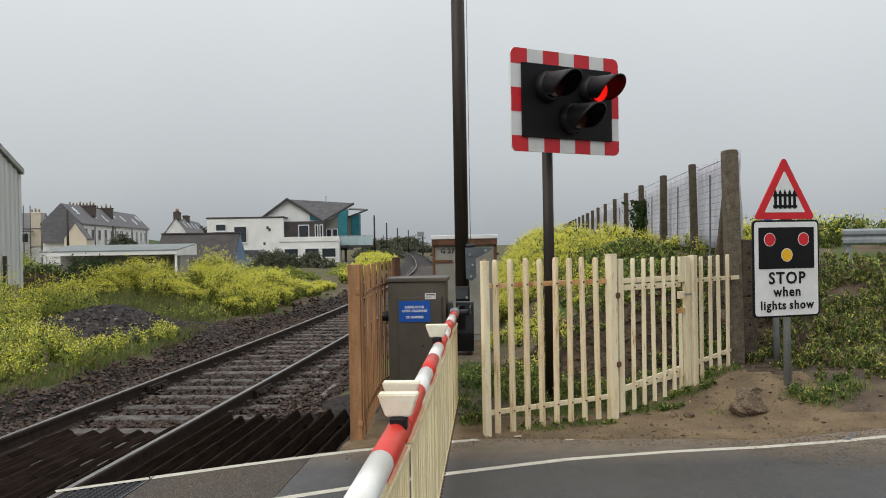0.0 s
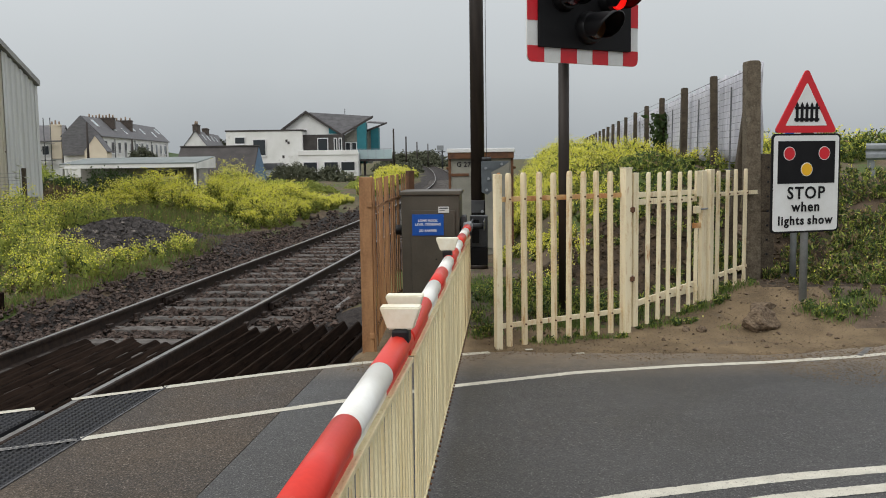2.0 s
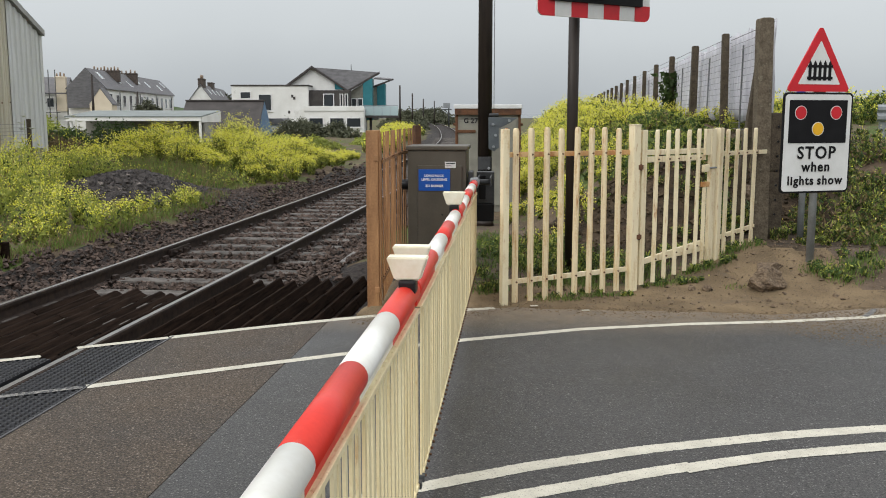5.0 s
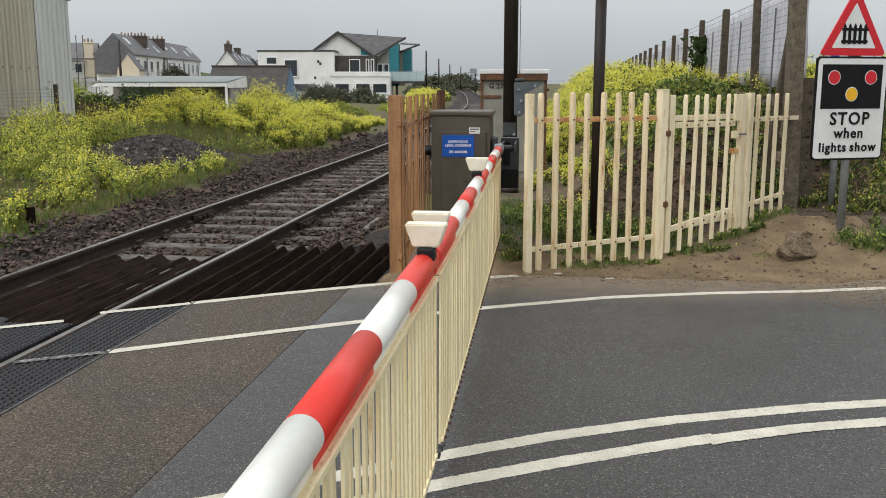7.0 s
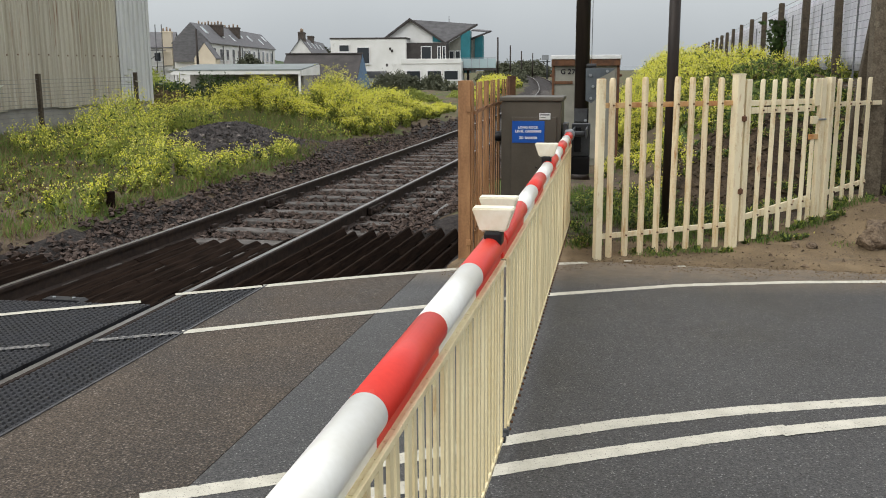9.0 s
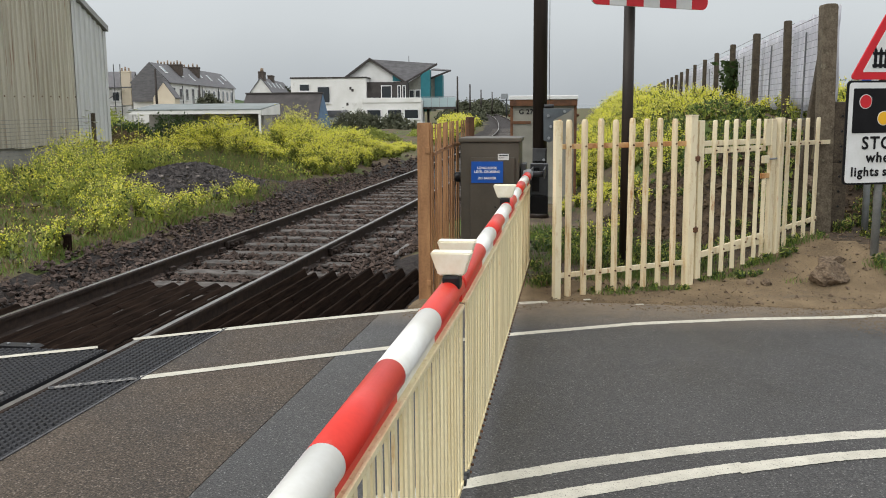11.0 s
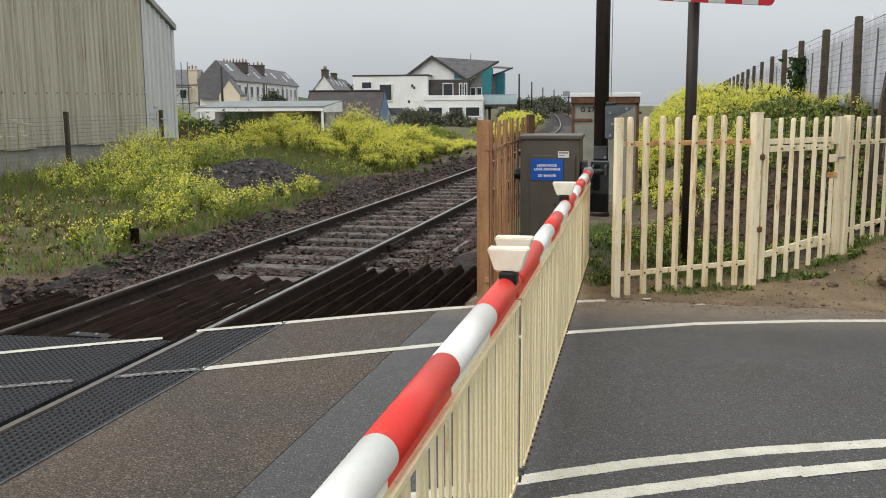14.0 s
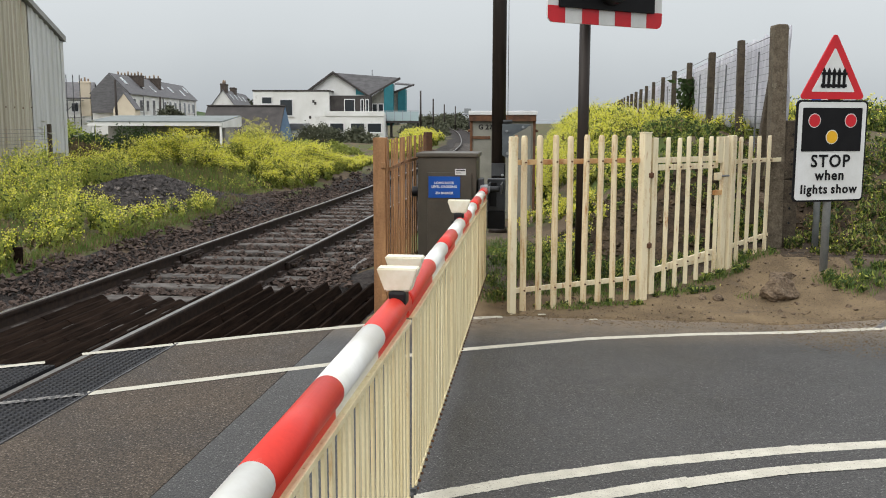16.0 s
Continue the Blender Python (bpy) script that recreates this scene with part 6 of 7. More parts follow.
# far signal, poles
fs = thing("railway_signal", -3.45, 140, -0.6, 0, "distant railway signal on a grey post beside the track", "railway signal")
part("post", cyl_bm(0.13, 0.12, 3.7, pose(0.3, 0, 0), 10), M["dark_steel"], fs)
part("head", box_bm(1.0, 0.3, 0.75, pose(0.0, -0.1, 3.1), 0.03), M["galv"], fs)
part("platform", box_bm(1.5, 0.6, 0.12, pose(0.0, 0, 2.85), 0.02), M["dark_steel"], fs)
for x, y, h in ((-8.3, 112, 5.6), (-7.8, 128, 5.0), (-7.4, 150, 4.6), (-6.6, 175, 4.6)):
    tp = thing("telegraph_pole", x, y, -0.6, label="distant wooden pole along the railway", category="pole", group="telegraph poles")
    part("shaft", cyl_bm(0.13, 0.09, h, pose(0, 0, 0), 8), M["pole_brown"], tp)


# ---- plants ----
def quads_mesh(name, centre, u, v, slots, mats, label, category="plants"):
    """Many small leaves, each one quad spanned by u and v about its centre, as one object."""
    n = len(centre)
    p = np.stack([centre - u, centre - 0.25 * u + v, centre + u, centre - 0.25 * u - v], 1).reshape(-1, 3)
    me = bpy.data.meshes.new(name)
    me.vertices.add(4 * n)
    me.vertices.foreach_set("co", p.astype(np.float32).ravel())
    me.loops.add(4 * n)
    me.loops.foreach_set("vertex_index", np.arange(4 * n, dtype=np.int32))
    me.polygons.add(n)
    me.polygons.foreach_set("loop_start", np.arange(0, 4 * n, 4, dtype=np.int32))
    for m in mats:
        me.materials.append(m)
    me.polygons.foreach_set("material_index", np.asarray(slots, np.int32))
    me.update(calc_edges=True)
    return tagged(new(name, me), label, category, kind="stuff")


def rand_dirs(n, up=0.0):
    d = rng.normal(0, 1, (n, 3))
    d[:, 2] += up
    return d / np.linalg.norm(d, axis=1, keepdims=True)


def leaves_of(pts, size, aspect, up=0.0):
    u = rand_dirs(len(pts), up)
    w = np.cross(u, rand_dirs(len(pts)))
    w /= np.linalg.norm(w, axis=1, keepdims=True) + 1e-9
    s = np.asarray(size).reshape(-1, 1)
    return u * s, w * s * aspect


def flower_stand(name, x, y, h, leaf_n, bloom_n, leaf_size, bloom_size, label, yellow=1.0, dry=0.06, dark=0.25, spread=0.30, bloom_from=0.55):
    """Stalks with leaves below and heads of small yellow blossoms above, from each root."""
    n = len(x)
    z = ground_z(x, y)
    def cloud(k, lo, hi, wide, power=1.0):
        i = np.repeat(np.arange(n), k)
        f = lo + (hi - lo) * rng.uniform(0, 1, len(i)) ** power
        a, r = rng.uniform(0, 2 * math.pi, len(i)), np.sqrt(rng.uniform(0, 1, len(i))) * wide * h[i] * (0.35 + 0.65 * f)
        return i, np.stack([x[i] + r * np.cos(a), y[i] + r * np.sin(a), z[i] + h[i] * f], -1)
    li, lp = cloud(leaf_n, 0.02, 0.88, spread)
    lu, lv = leaves_of(lp, leaf_size * rng.uniform(0.5, 1.3, len(lp)), 0.30, 0.9)
    # stalks
    ki = np.repeat(np.arange(n), 3)
    a = rng.uniform(0, 2 * math.pi, len(ki))
    lean = spread * 0.6 * h[ki] * rng.uniform(0, 1, len(ki))
    su = np.stack([lean * np.cos(a), lean * np.sin(a), h[ki] * rng.uniform(0.7, 0.95, len(ki))], -1) * 0.5
    sp = np.stack([x[ki], y[ki], z[ki]], -1) + su
    sv = np.stack([-np.sin(a), np.cos(a), 0 * a], -1) * 0.005
    # blossoms gathered in heads
    heads = max(1, bloom_n // 5)
    hi_, hp = cloud(heads, bloom_from, 1.06, spread * 1.15, 0.7)
    bi = np.repeat(np.arange(len(hp)), 5)
    bp = hp[bi] + rng.normal(0, 1, (len(bi), 3)) * np.array([0.028, 0.028, 0.034])
    keep = rng.uniform(0, 1, len(bp)) < yellow
    bp = bp[keep]
    bu, bv = leaves_of(bp, bloom_size * rng.uniform(0.7, 1.3, len(bp)), 0.8, 1.0)
    c = np.r_[lp, sp, bp]
    ls = np.where(rng.uniform(0, 1, len(lp)) < dry, 3, np.where(rng.uniform(0, 1, len(lp)) < dark, 1, 0))
    bs = np.where(rng.uniform(0, 1, len(bp)) < 0.38, 4, 2)
    return quads_mesh(name, c, np.r_[lu, su, bu], np.r_[lv, sv, bv], np.r_[ls, np.zeros(len(sp), int), bs], [M["leaf"], M["leaf_dark"], M["petal"], M["leaf_brown"], M["petal_pale"]], label)


def blob_points(blobs, density):
    out = []
    for bx, by, rx, ry, h, k in blobs:
        n = int(density * k * math.pi * rx * ry)
        r, a = np.sqrt(rng.uniform(0, 1, n)), rng.uniform(0, 2 * math.pi, n)
        x, y = bx + rx * r * np.cos(a), by + ry * r * np.sin(a)
        keep = rng.uniform(0, 1, n) < np.clip(1.25 - r ** 2 * 0.8 + 0.35 * lump(x, y, 2.7, bx), 0, 1)
        hh = h * (1.0 - 0.45 * r ** 2) * rng.uniform(0.65, 1.15, n) * (1 + 0.15 * lump(x, y, 3.1, by))
        out.append(np.stack([x, y, hh], -1)[keep])
    p = np.concatenate(out)
    s = p[:, 0] - track_x(p[:, 1])
    p = p[(s < -2.05 - 0.15 * lump(p[:, 0], p[:, 1], 4.0)) | (s > 2.2)]
    return p[:, 0], p[:, 1], p[:, 2]


LEFT_NEAR = [
    (-5.60, 13.2, 0.75, 1.0, 0.50, 1.0), (-6.7, 14.2, 0.9, 1.0, 0.62, 0.9), (-5.45, 11.9, 0.35, 0.7, 0.30, 0.6), (-5.9, 12.4, 0.5, 0.6, 0.40, 0.8),
    (-5.40, 15.2, 0.45, 0.7, 0.32, 1.1), (-5.10, 16.3, 0.32, 0.8, 0.32, 1.1), (-7.7, 15.7, 0.8, 0.8, 0.75, 0.9),
    (-8.3, 14.8, 0.8, 0.7, 0.45, 0.5), (-9.6, 16.2, 1.2, 0.8, 0.55, 0.5), (-8.9, 18.0, 1.2, 1.2, 0.85, 0.8), (-7.9, 18.8, 0.8, 0.8, 0.85, 0.9), (-8.3, 16.6, 0.8, 0.8, 0.8, 0.8),
    (-5.58, 10.05, 0.36, 0.36, 0.36, 1.6), (-7.9, 17.4, 0.4, 0.6, 0.4, 0.6), (-9.9, 14.1, 1.0, 0.5, 0.35, 0.4),
]
LEFT_FAR = [
    (-7.6, 23.2, 1.0, 0.8, 0.86, 1.1), (-8.6, 22.9, 1.0, 0.9, 0.75, 1.1), (-9.8, 23.2, 1.1, 0.9, 0.55, 0.9), (-6.85, 22.8, 0.8, 0.7, 0.70, 1.1), (-6.25, 22.5, 0.6, 0.6, 0.50, 1.0),
    (-6.2, 25.8, 1.0, 1.2, 1.05, 1.1), (-5.5, 24.2, 0.9, 1.2, 0.92, 1.1), (-5.0, 23.0, 0.7, 1.0, 0.70, 1.1), (-4.85, 26.2, 0.85, 1.8, 0.72, 1.1), (-6.8, 25.8, 0.6, 0.9, 0.78, 1.0), (-4.65, 29.0, 0.75, 1.8, 0.42, 1.0), (-4.45, 24.6, 0.45, 1.2, 0.5, 1.0),
    (-4.7, 34.5, 0.6, 2.4, 0.28, 0.8),
]
x, y, h = blob_points(LEFT_NEAR, 17)
flower_stand("flowering_mustard", x, y, h * 1.15, 78, 46, 0.046, 0.0125, "yellow flowering mustard on the bank beside the track", dark=0.14)
x, y, h = blob_points([(-7.0, 11.4, 1.8, 1.4, 0.16, 0.5), (-8.6, 13.0, 1.8, 1.0, 0.22, 0.5), (-6.3, 9.4, 1.0, 0.8, 0.14, 0.5), (-8.5, 10.5, 1.6, 1.2, 0.15, 0.5)], 22)
flower_stand("low_weeds", x, y, h, 26, 6, 0.045, 0.012, "low sparse weeds on the bare ground beside the track", dark=0.25, dry=0.45, spread=0.6)
x, y, h = blob_points([(-6.9, 20.9, 1.7, 0.9, 0.34, 1.0), (-8.6, 20.6, 1.4, 1.0, 0.40, 0.8), (-5.6, 21.6, 0.8, 0.9, 0.30, 0.8)], 16)
flower_stand("low_weeds", x, y, h, 40, 10, 0.05, 0.012, "mixed low weeds between the spoil heap and the flowers", dark=0.3, dry=0.25, spread=0.5)
x, y, h = blob_points(LEFT_FAR, 21)
flower_stand("flowering_mustard", x, y, h, 84, 118, 0.050, 0.0140, "dense yellow flowering mustard bank further along the track", dark=0.12, bloom_from=0.62)
x, y, h = blob_points([(-4.1, 45, 0.8, 6, 0.7, 0.9), (-4.5, 60, 1.1, 8, 0.9, 0.7), (-5.3, 74, 1.6, 7, 1.0, 0.4)], 9)
flower_stand("flowering_mustard", x, y, h, 24, 70, 0.14, 0.035, "yellow flowering mustard along the distant track")
RIGHT = [(1.3, 17.5, 0.8, 1.6, 0.3, 1.0), (1.3, 20.5, 1.0, 2.0, 0.32, 1.0), (1.5, 24.5, 1.2, 2.4, 0.35, 0.9), (1.6, 30.0, 1.6, 3.4, 0.35, 0.6), (1.0, 14.6, 0.5, 1.0, 0.27, 0.9), (1.65, 13.6, 0.7, 1.3, 0.37, 0.7), (2.3, 15.8, 1.0, 1.4, 0.46, 0.45), (1.9, 18.0, 0.9, 1.8, 0.37, 1.0), (2.9, 18.5, 1.0, 2.0, 0.48, 0.9), (2.4, 22.0, 1.2, 2.6, 0.54, 0.9), (3.0, 27.0, 1.6, 3.2, 0.58, 0.7), (3.4, 34.0, 1.8, 4.5, 0.61, 0.5), (1.3, 12.3, 0.4, 0.8, 0.32, 0.8), (0.95, 11.2, 0.28, 0.7, 0.37, 0.9), (4.2, 13.4, 0.9, 1.6, 0.41, 0.4), (5.0, 17.0, 1.3, 2.5, 0.50, 0.9), (4.3, 15.4, 0.7, 1.2, 0.40, 0.9)]
x, y, h = blob_points(RIGHT, 19)
flower_stand("flowering_mustard", x, y, h, 30, 90, 0.060, 0.012, "yellow flowering mustard on the embankment behind the palisade fence", dark=0.3)
x, y, h = blob_points([(4.7, 10.6, 0.9, 0.8, 0.41, 0.8), (5.3, 11.8, 1.0, 0.9, 0.49, 0.8), (6.4, 11.5, 1.2, 1.2, 0.45, 0.6), (5.6, 12.9, 1.2, 0.7, 0.20, 0.7), (4.3, 11.9, 0.5, 0.7, 0.45, 0.7), (4.5, 9.5, 0.6, 0.4, 0.22, 0.8), (5.1, 9.6, 0.6, 0.5, 0.25, 0.8), (4.0, 10.2, 0.4, 0.4, 0.2, 0.7), (3.7, 9.7, 0.35, 0.4, 0.14, 1.6), (3.5, 10.6, 0.4, 0.5, 0.3, 1.4)], 24)
flower_stand("roadside_weeds", x, y, h * 0.7, 120, 22, 0.030, 0.010, "tall green weeds with a few yellow flowers by the sign", yellow=0.10, dark=0.62, dry=0.22)
x, y, h = blob_points([(4.7, 10.1, 0.9, 0.7, 0.24, 1.0), (5.5, 10.8, 1.0, 1.0, 0.28, 1.0), (4.5, 11.3, 0.7, 0.8, 0.30, 1.1), (5.3, 12.2, 1.1, 0.8, 0.26, 1.0), (4.1, 10.9, 0.4, 0.6, 0.22, 1.0), (6.6, 11.9, 1.0, 1.2, 0.28, 0.8), (4.9, 9.4, 0.7, 0.3, 0.12, 0.7)], 42)
flower_stand("roadside_weeds", x, y, h, 64, 5, 0.034, 0.010, "dense mixed green and dry weeds on the slope by the sign", yellow=0.2, dark=0.66, dry=0.30, spread=0.55)
x, y, h = blob_points([(6.4, 18.5, 1.6, 1.2, 0.78, 0.8), (8.6, 19.0, 2.0, 1.4, 0.72, 0.8), (5.6, 16.2, 0.8, 0.8, 0.54, 0.8)], 14)
flower_stand("hedge_shrub", x, y, h, 110, 14, 0.055, 0.02, "rounded green shrubs with pale flowers behind the guardrail", dark=0.55)
x, y, h = blob_points([(2.55, 12.5, 0.9, 0.7, 0.10, 1.0), (3.0, 13.4, 0.7, 0.8, 0.08, 1.0), (3.4, 12.3, 0.6, 0.5, 0.10, 1.0), (3.05, 11.6, 0.4, 0.35, 0.16, 1.2), (2.95, 10.85, 0.22, 0.2, 0.5, 3.0), (2.2, 11.9, 0.6, 0.5, 0.16, 1.0), (2.35, 14.4, 0.9, 1.0, 0.26, 0.7), (3.2, 15.6, 0.9, 1.2, 0.24, 0.6)], 60)
flower_stand("bramble", x, y, h, 60, 0, 0.042, 0.012, "dark green bramble and nettles on top of the earth bank", yellow=0.0, dark=0.6, dry=0.08, spread=0.8)
iv = 900
f = rng.uniform(0, 1, iv)
ip = np.stack([4.1 + rng.normal(0, 0.13, iv), 19.35 + rng.normal(0, 0.12, iv), 1.25 + 1.25 * f], -1)
iu, ivv = leaves_of(ip, 0.06 * rng.uniform(0.6, 1.2, iv), 0.7)
quads_mesh("ivy", ip, iu, ivv, np.zeros(iv, int), [M["leaf_dark"]], "dark ivy climbing a concrete fence post")


def grass(name, x, y, h, label, mats=("grass", "leaf_dark", "leaf_brown"), dry=0.1, width=0.004):
    n = len(x)
    a = rng.uniform(0, 2 * math.pi, n)
    lean = h * rng.uniform(0.1, 0.7, n)
    u = np.stack([lean * np.cos(a), lean * np.sin(a), h], -1) * 0.5
    c = np.stack([x, y, ground_z(x, y)], -1) + u
    b = rng.uniform(0, 2 * math.pi, n)
    v = np.stack([np.cos(b), np.sin(b), 0 * b], -1) * width
    r = rng.uniform(0, 1, n)
    return quads_mesh(name, c, u, v, np.where(r < dry, 2, np.where(r < 0.3, 1, 0)), [M[k] for k in mats], label, "grass")


def grass_blobs(blobs, density):
    out = []
    for bx, by, rx, ry, h, k in blobs:
        n = int(density * k * math.pi * rx * ry)
        r, a = np.sqrt(rng.uniform(0, 1, n)), rng.uniform(0, 2 * math.pi, n)
        x, y = bx + rx * r * np.cos(a), by + ry * r * np.sin(a)
        keep = (rng.uniform(0, 1, n) < np.clip(1.2 - r + 0.5 * lump(x, y, 5.5, by), 0, 1)) & (y > road_edge(x) + 0.03)
        out.append(np.stack([x, y, h * rng.uniform(0.4, 1.2, n)], -1)[keep])
    p = np.concatenate(out)
    s = p[:, 0] - track_x(p[:, 1])
    p = p[np.abs(s) > 1.95]
    return p[:, 0], p[:, 1], p[:, 2]


x, y, h = grass_blobs([(-5.3, 20.6, 0.5, 0.5, 0.2, 0.6), (-6.9, 21.3, 1.6, 0.8, 0.6, 1.0), (-5.0, 10.9, 0.55, 1.7, 0.16, 1.6), (-5.2, 13.5, 0.45, 1.8, 0.17, 1.6), (-4.85, 16.3, 0.42, 1.8, 0.18, 1.5), (-6.6, 11.8, 1.3, 1.2, 0.09, 0.3), (-5.4, 9.0, 0.9, 0.8, 0.15, 0.8), (-8.2, 12.6, 1.8, 1.4, 0.12, 0.3), (-6.9, 20.3, 1.6, 1.0, 0.4, 0.6), (-7.2, 9.8, 1.2, 1.0, 0.07, 0.2), (-9.8, 12.0, 2.0, 1.5, 0.16, 0.3), (-7.2, 12.8, 1.6, 1.3, 0.14, 0.4), (-9.0, 15.2, 1.5, 1.5, 0.25, 0.5), (-6.2, 10.6, 1.2, 1.0, 0.10, 0.35), (-8.4, 20.8, 2.0, 1.6, 0.45, 0.6), (-6.2, 21.4, 0.7, 0.9, 0.4, 0.8), (-11, 17, 1.5, 3.0, 0.3, 0.4)], 1500)
grass("verge_grass", x, y, h * 0.72, "green grass strip between ballast and flowers", width=0.006, dry=0.42)
x, y, h = grass_blobs([(1.95, 8.98, 0.30, 0.16, 0.10, 1.0), (2.35, 9.35, 0.32, 0.16, 0.11, 1.0), (2.75, 9.75, 0.36, 0.16, 0.13, 1.0), (1.2, 8.58, 0.35, 0.12, 0.08, 1.2), (0.72, 8.36, 0.32, 0.11, 0.08, 1.2), (3.50, 8.90, 0.38, 0.26, 0.15, 0.7), (3.85, 9.1, 0.30, 0.24, 0.14, 0.6), (0.15, 8.75, 0.22, 0.28, 0.14, 0.8), (0.9, 9.1, 0.5, 0.4, 0.16, 0.7), (1.6, 9.6, 0.6, 0.5, 0.15, 0.6), (2.5, 8.75, 0.12, 0.08, 0.06, 0.8), (4.4, 9.9, 0.35, 0.3, 0.2, 0.7), (0.16, 9.5, 0.22, 0.6, 0.10, 0.3), (0.25, 10.6, 0.35, 0.8, 0.12, 0.3), (0.30, 12.0, 0.45, 1.0, 0.16, 0.5), (-0.05, 8.75, 0.12, 0.25, 0.08, 0.5), (0.7, 10.4, 0.4, 0.8, 0.25, 0.7)], 3300)
grass("tufted_grass", x, y, h * 0.6, "tufts of green grass and weeds along the fence foot")
x, y, h = blob_points([(1.25, 9.7, 0.6, 0.45, 0.35, 1.0), (0.8, 10.3, 0.35, 0.6, 0.45, 1.0), (0.2, 8.75, 0.15, 0.2, 0.16, 1.0), (0.2, 9.6, 0.2, 0.5, 0.09, 0.3), (0.3, 11.4, 0.3, 1.0, 0.15, 0.35), (3.5, 8.9, 0.32, 0.2, 0.13, 0.8), (3.85, 9.1, 0.26, 0.2, 0.12, 0.6), (1.95, 9.0, 0.3, 0.12, 0.09, 1.2), (2.4, 9.38, 0.3, 0.12, 0.09, 1.2), (2.8, 9.8, 0.34, 0.13, 0.10, 1.2), (1.2, 8.62, 0.3, 0.08, 0.07, 1.0), (0.8, 8.43, 0.3, 0.08, 0.06, 1.0), (1.9, 10.2, 0.7, 0.35, 0.2, 0.5), (2.7, 11.0, 0.6, 0.5, 0.2, 0.4)], 70)
flower_stand("low_weeds", x, y, h, 80, 2, 0.027, 0.010, "low leafy weeds by the fence foot and sign post", yellow=0.04, dark=0.68, spread=0.8)


def bush(name, x, y, z, rx, ry, rz, n, size, key, label, seed):
    """A shrub: short stems and a crown of many leaves with an uneven outline."""
    th = thing(name, x, y, z, label=label, category="shrub", group="distant shrubs")
    st = bmesh.new()
    for k in range(5):
        cyl_bm(0.05 * rz, 0.02 * rz, rz * 1.1, pose(0, 0, -0.1, rng.uniform(-25, 25), rng.uniform(-25, 25), 0), 6, bm=st)
    part("stems", st, M["leaf_brown"], th)
    d = rand_dirs(n)
    d[:, 2] = np.abs(d[:, 2])
    k = 1 + 0.28 * lump(d[:, 0] * 3 + seed, d[:, 1] * 3 + d[:, 2] * 2, 1.3, seed) + rng.normal(0, 0.06, n)
    p = d * (np.array([rx, ry, rz * 1.5]) * (k * rng.uniform(0.55, 1, n) ** 0.35)[:, None])
    u, v = leaves_of(p, size * rng.uniform(0.6, 1.3, n), 0.6)
    ob = quads_mesh("crown", p, u, v, np.zeros(n, int), [M[key]], "", "")
    ob.parent = th
    for tag in ("kind", "category", "label"):
        if tag in ob:
            del ob[tag]
    return th


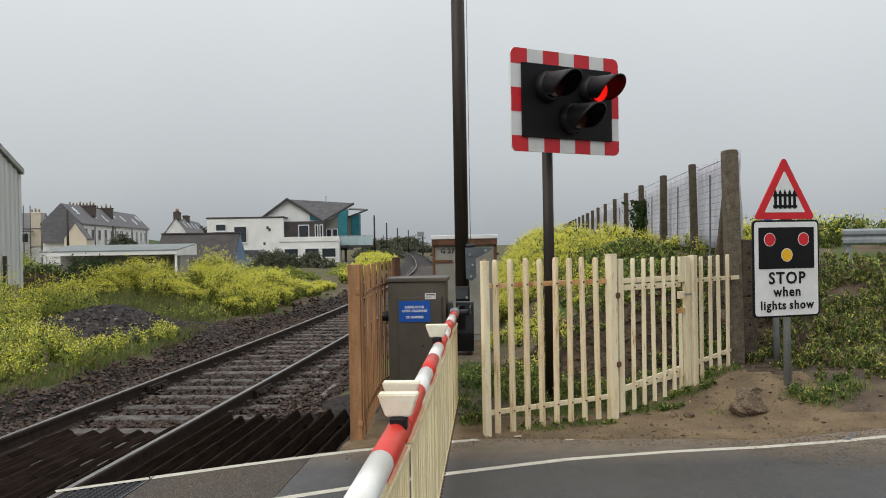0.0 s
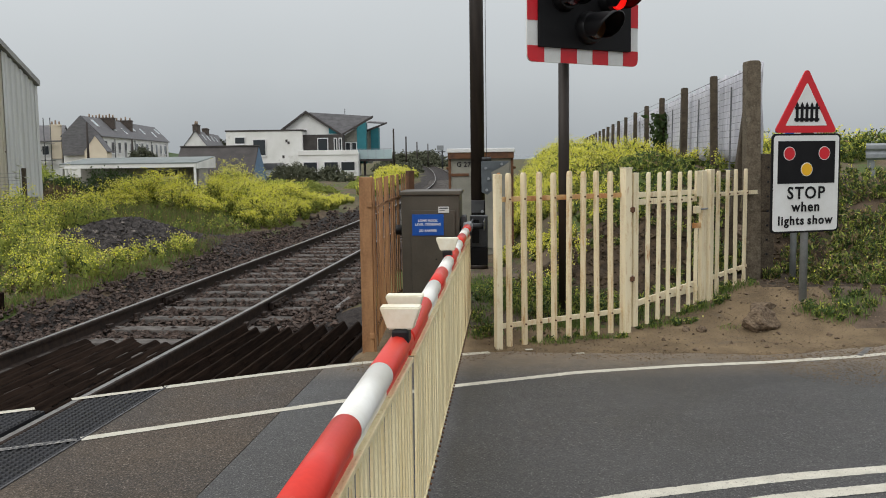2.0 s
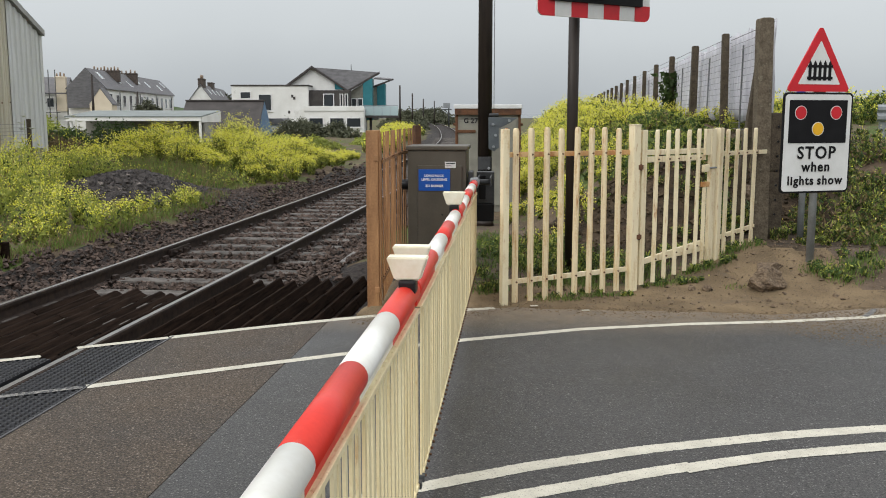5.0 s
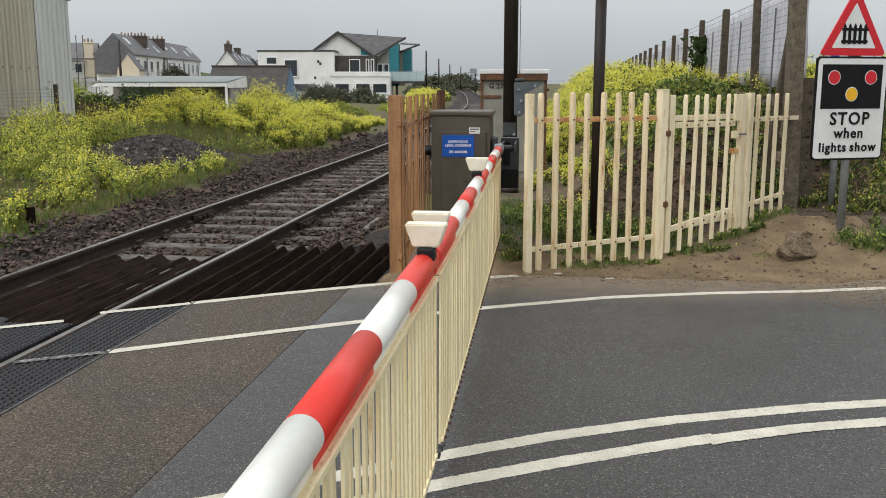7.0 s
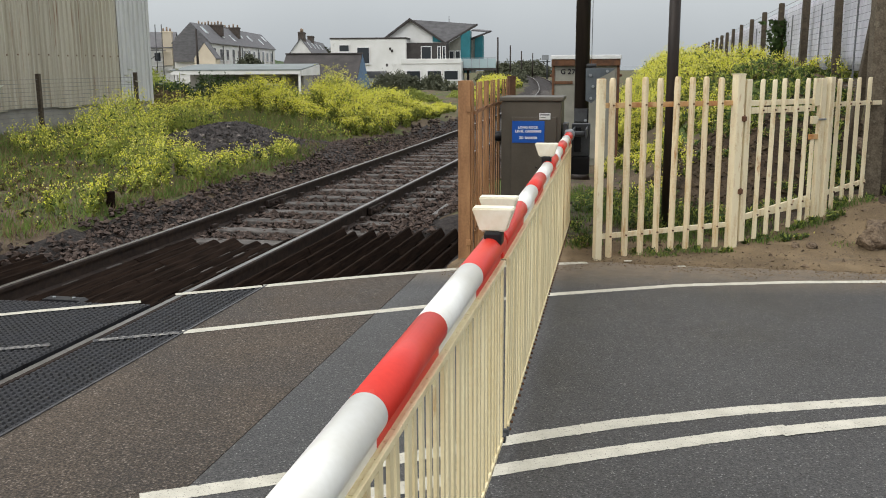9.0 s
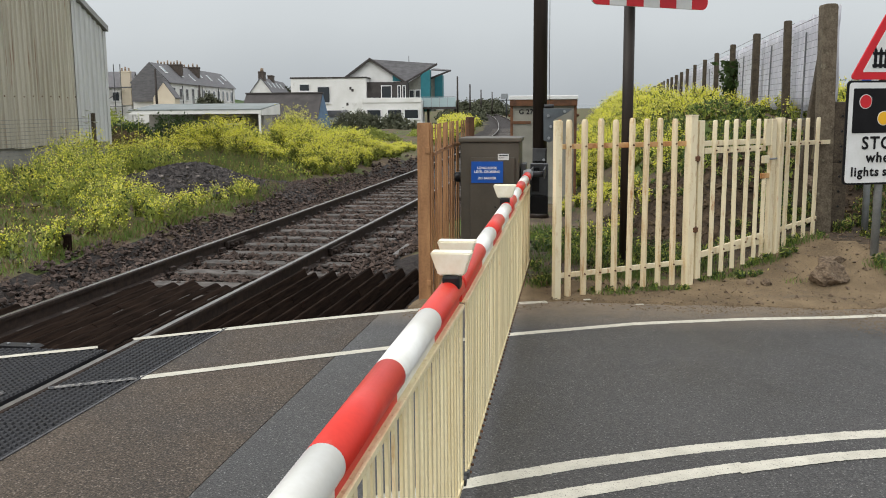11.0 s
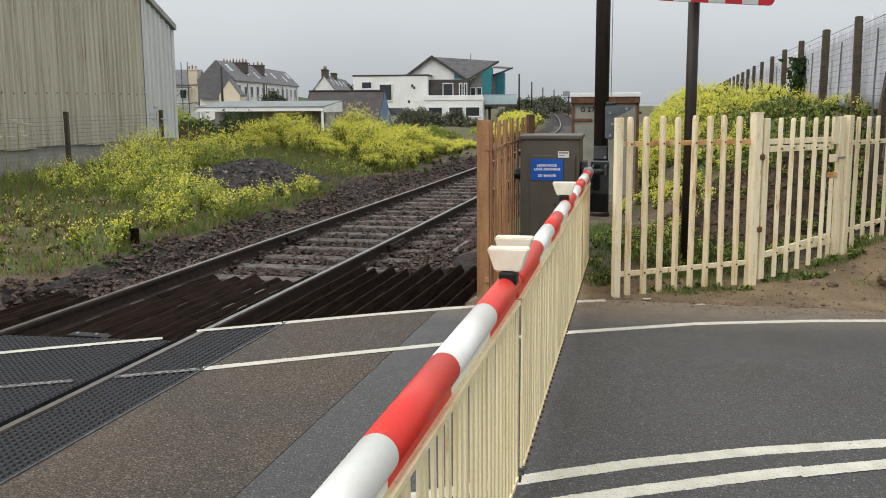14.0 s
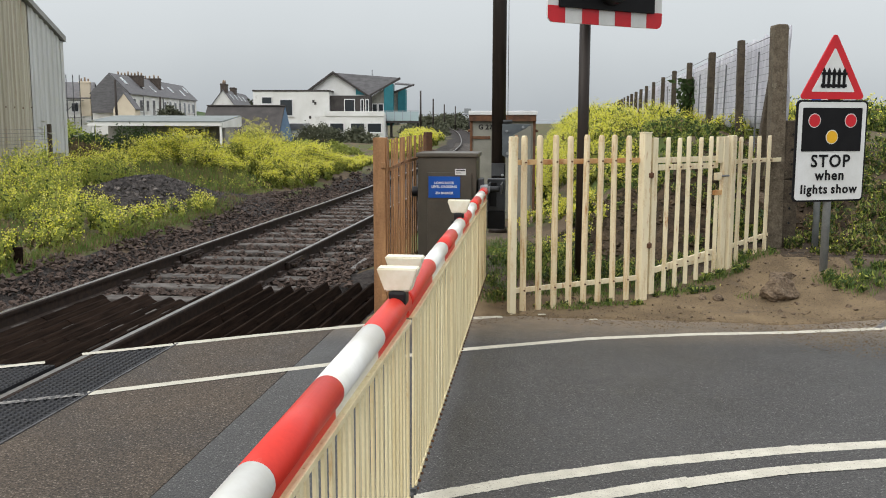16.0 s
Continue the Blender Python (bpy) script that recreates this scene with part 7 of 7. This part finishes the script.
for i, (bx, by, bz, rx, ry, rz, n, s, key) in enumerate([
    (-10.8, 60, -0.4, 1.8, 1.6, 1.1, 16000, 0.055, "leaf_dark"), (-7.0, 42, -0.4, 1.3, 2.5, 0.65, 6000, 0.06, "leaf"), (-5.6, 50, -0.4, 0.8, 3, 0.6, 5000, 0.06, "leaf"), (-8.6, 46, -0.4, 1.6, 2.5, 0.5, 6000, 0.07, "leaf"), (-10.2, 51, -0.4, 2.0, 2.5, 0.55, 6000, 0.08, "leaf"), (-6.6, 36, -0.3, 1.2, 2.0, 0.45, 6000, 0.05, "leaf"), (-8.9, 62, -0.4, 0.9, 0.8, 1.0, 7000, 0.05, "leaf_dark"), (-8.2, 60, -0.6, 1.5, 2, 0.8, 1500, 0.16, "leaf_dark"),
    (-13.6, 31, -0.2, 1.4, 1.2, 0.85, 9000, 0.045, "leaf_dark"), (-11.9, 31, -0.2, 1.4, 1.2, 0.95, 9000, 0.045, "leaf_dark"), (-12.8, 29.5, -0.2, 1.2, 1.0, 0.7, 7000, 0.045, "leaf_brown"), (-10.4, 30, -0.2, 1.0, 1.0, 0.85, 7000, 0.045, "leaf_dark"), (-16.6, 36, -0.2, 1.6, 1.2, 1.1, 7000, 0.055, "leaf"), (-10.6, 34, -0.2, 1.3, 1.0, 0.7, 6000, 0.05, "leaf_dark"),
    (-33.1, 96, 0.2, 1.8, 1.6, 1.7, 4000, 0.13, "leaf_dark"), (-9.4, 135, -1.0, 3.4, 5, 1.9, 9000, 0.17, "leaf_dark"), (-7.4, 120, -1.0, 2.4, 5, 1.1, 7000, 0.16, "leaf_dark"), (-6.4, 100, -0.8, 1.6, 4, 0.8, 6000, 0.14, "leaf_dark"),
    (-41.5, 172, 0.3, 5, 5, 3.2, 7000, 0.2, "leaf_dark"), (-5.2, 84, -0.6, 1.2, 4, 0.7, 5000, 0.11, "leaf_dark"), (-8.6, 185, -1, 6, 9, 2.2, 7000, 0.25, "leaf_dark"),
]):
    # beyond 55 m the crowns take the leaf colour that has haze painted in
    bush("shrub", bx, by, bz, rx, ry, rz, n, s, "leaf_hazed" if by > 55 else key, "dark green shrub in front of the houses" if by < 70 else "distant dark green shrub beside the track", i * 1.7 + 0.5)
# white umbels near the shed corner
for ux, uy in ((-9.9, 22.3), (-9.6, 22.6), (-10.1, 21.0), (-9.0, 13.8), (-9.5, 14.2)):
    um = thing("cow_parsley", ux, uy, float(ground_z(ux, uy)), label="tall cow parsley with flat white flower heads", category="plant", group="cow parsley")
    part("stalk", cyl_bm(0.012, 0.006, 1.3, pose(0, 0, 0, 2, 2, 0), 6), M["leaf"], um)
    for k in range(4):
        hx, hy, hz = rng.uniform(-0.18, 0.18), rng.uniform(-0.18, 0.18), rng.uniform(1.0, 1.38)
        part("flower_head", cyl_bm(0.02, 0.085, 0.035, pose(hx, hy, hz), 9), M["umbel"], um)
hill = mesh_from("distant_hill", [(-1500 + 60 * i, 1500 + 40 * math.sin(i), -6) for i in range(25)] + [(-1500 + 60 * i, 1560, max(-5.0, 18 + 9 * math.sin(i * 0.5) + 4 * math.sin(i * 1.7) - 2.2 * max(0, i - 12))) for i in range(25)], [(i, i + 1, 26 + i, 25 + i) for i in range(24)])
tagged(part("distant_hill", hill, M["leaf_dark"]), "low distant wooded hills on the horizon", "hill", kind="structure")
sea = mesh_from("sea", [(-60, 420, -0.32), (2500, 420, -0.32), (2500, 3480, -0.32), (-60, 3480, -0.32)], [(0, 1, 2, 3)])
tagged(part("sea", sea, M["sea"]), "grey calm sea under the overcast sky", "sea", kind="structure")
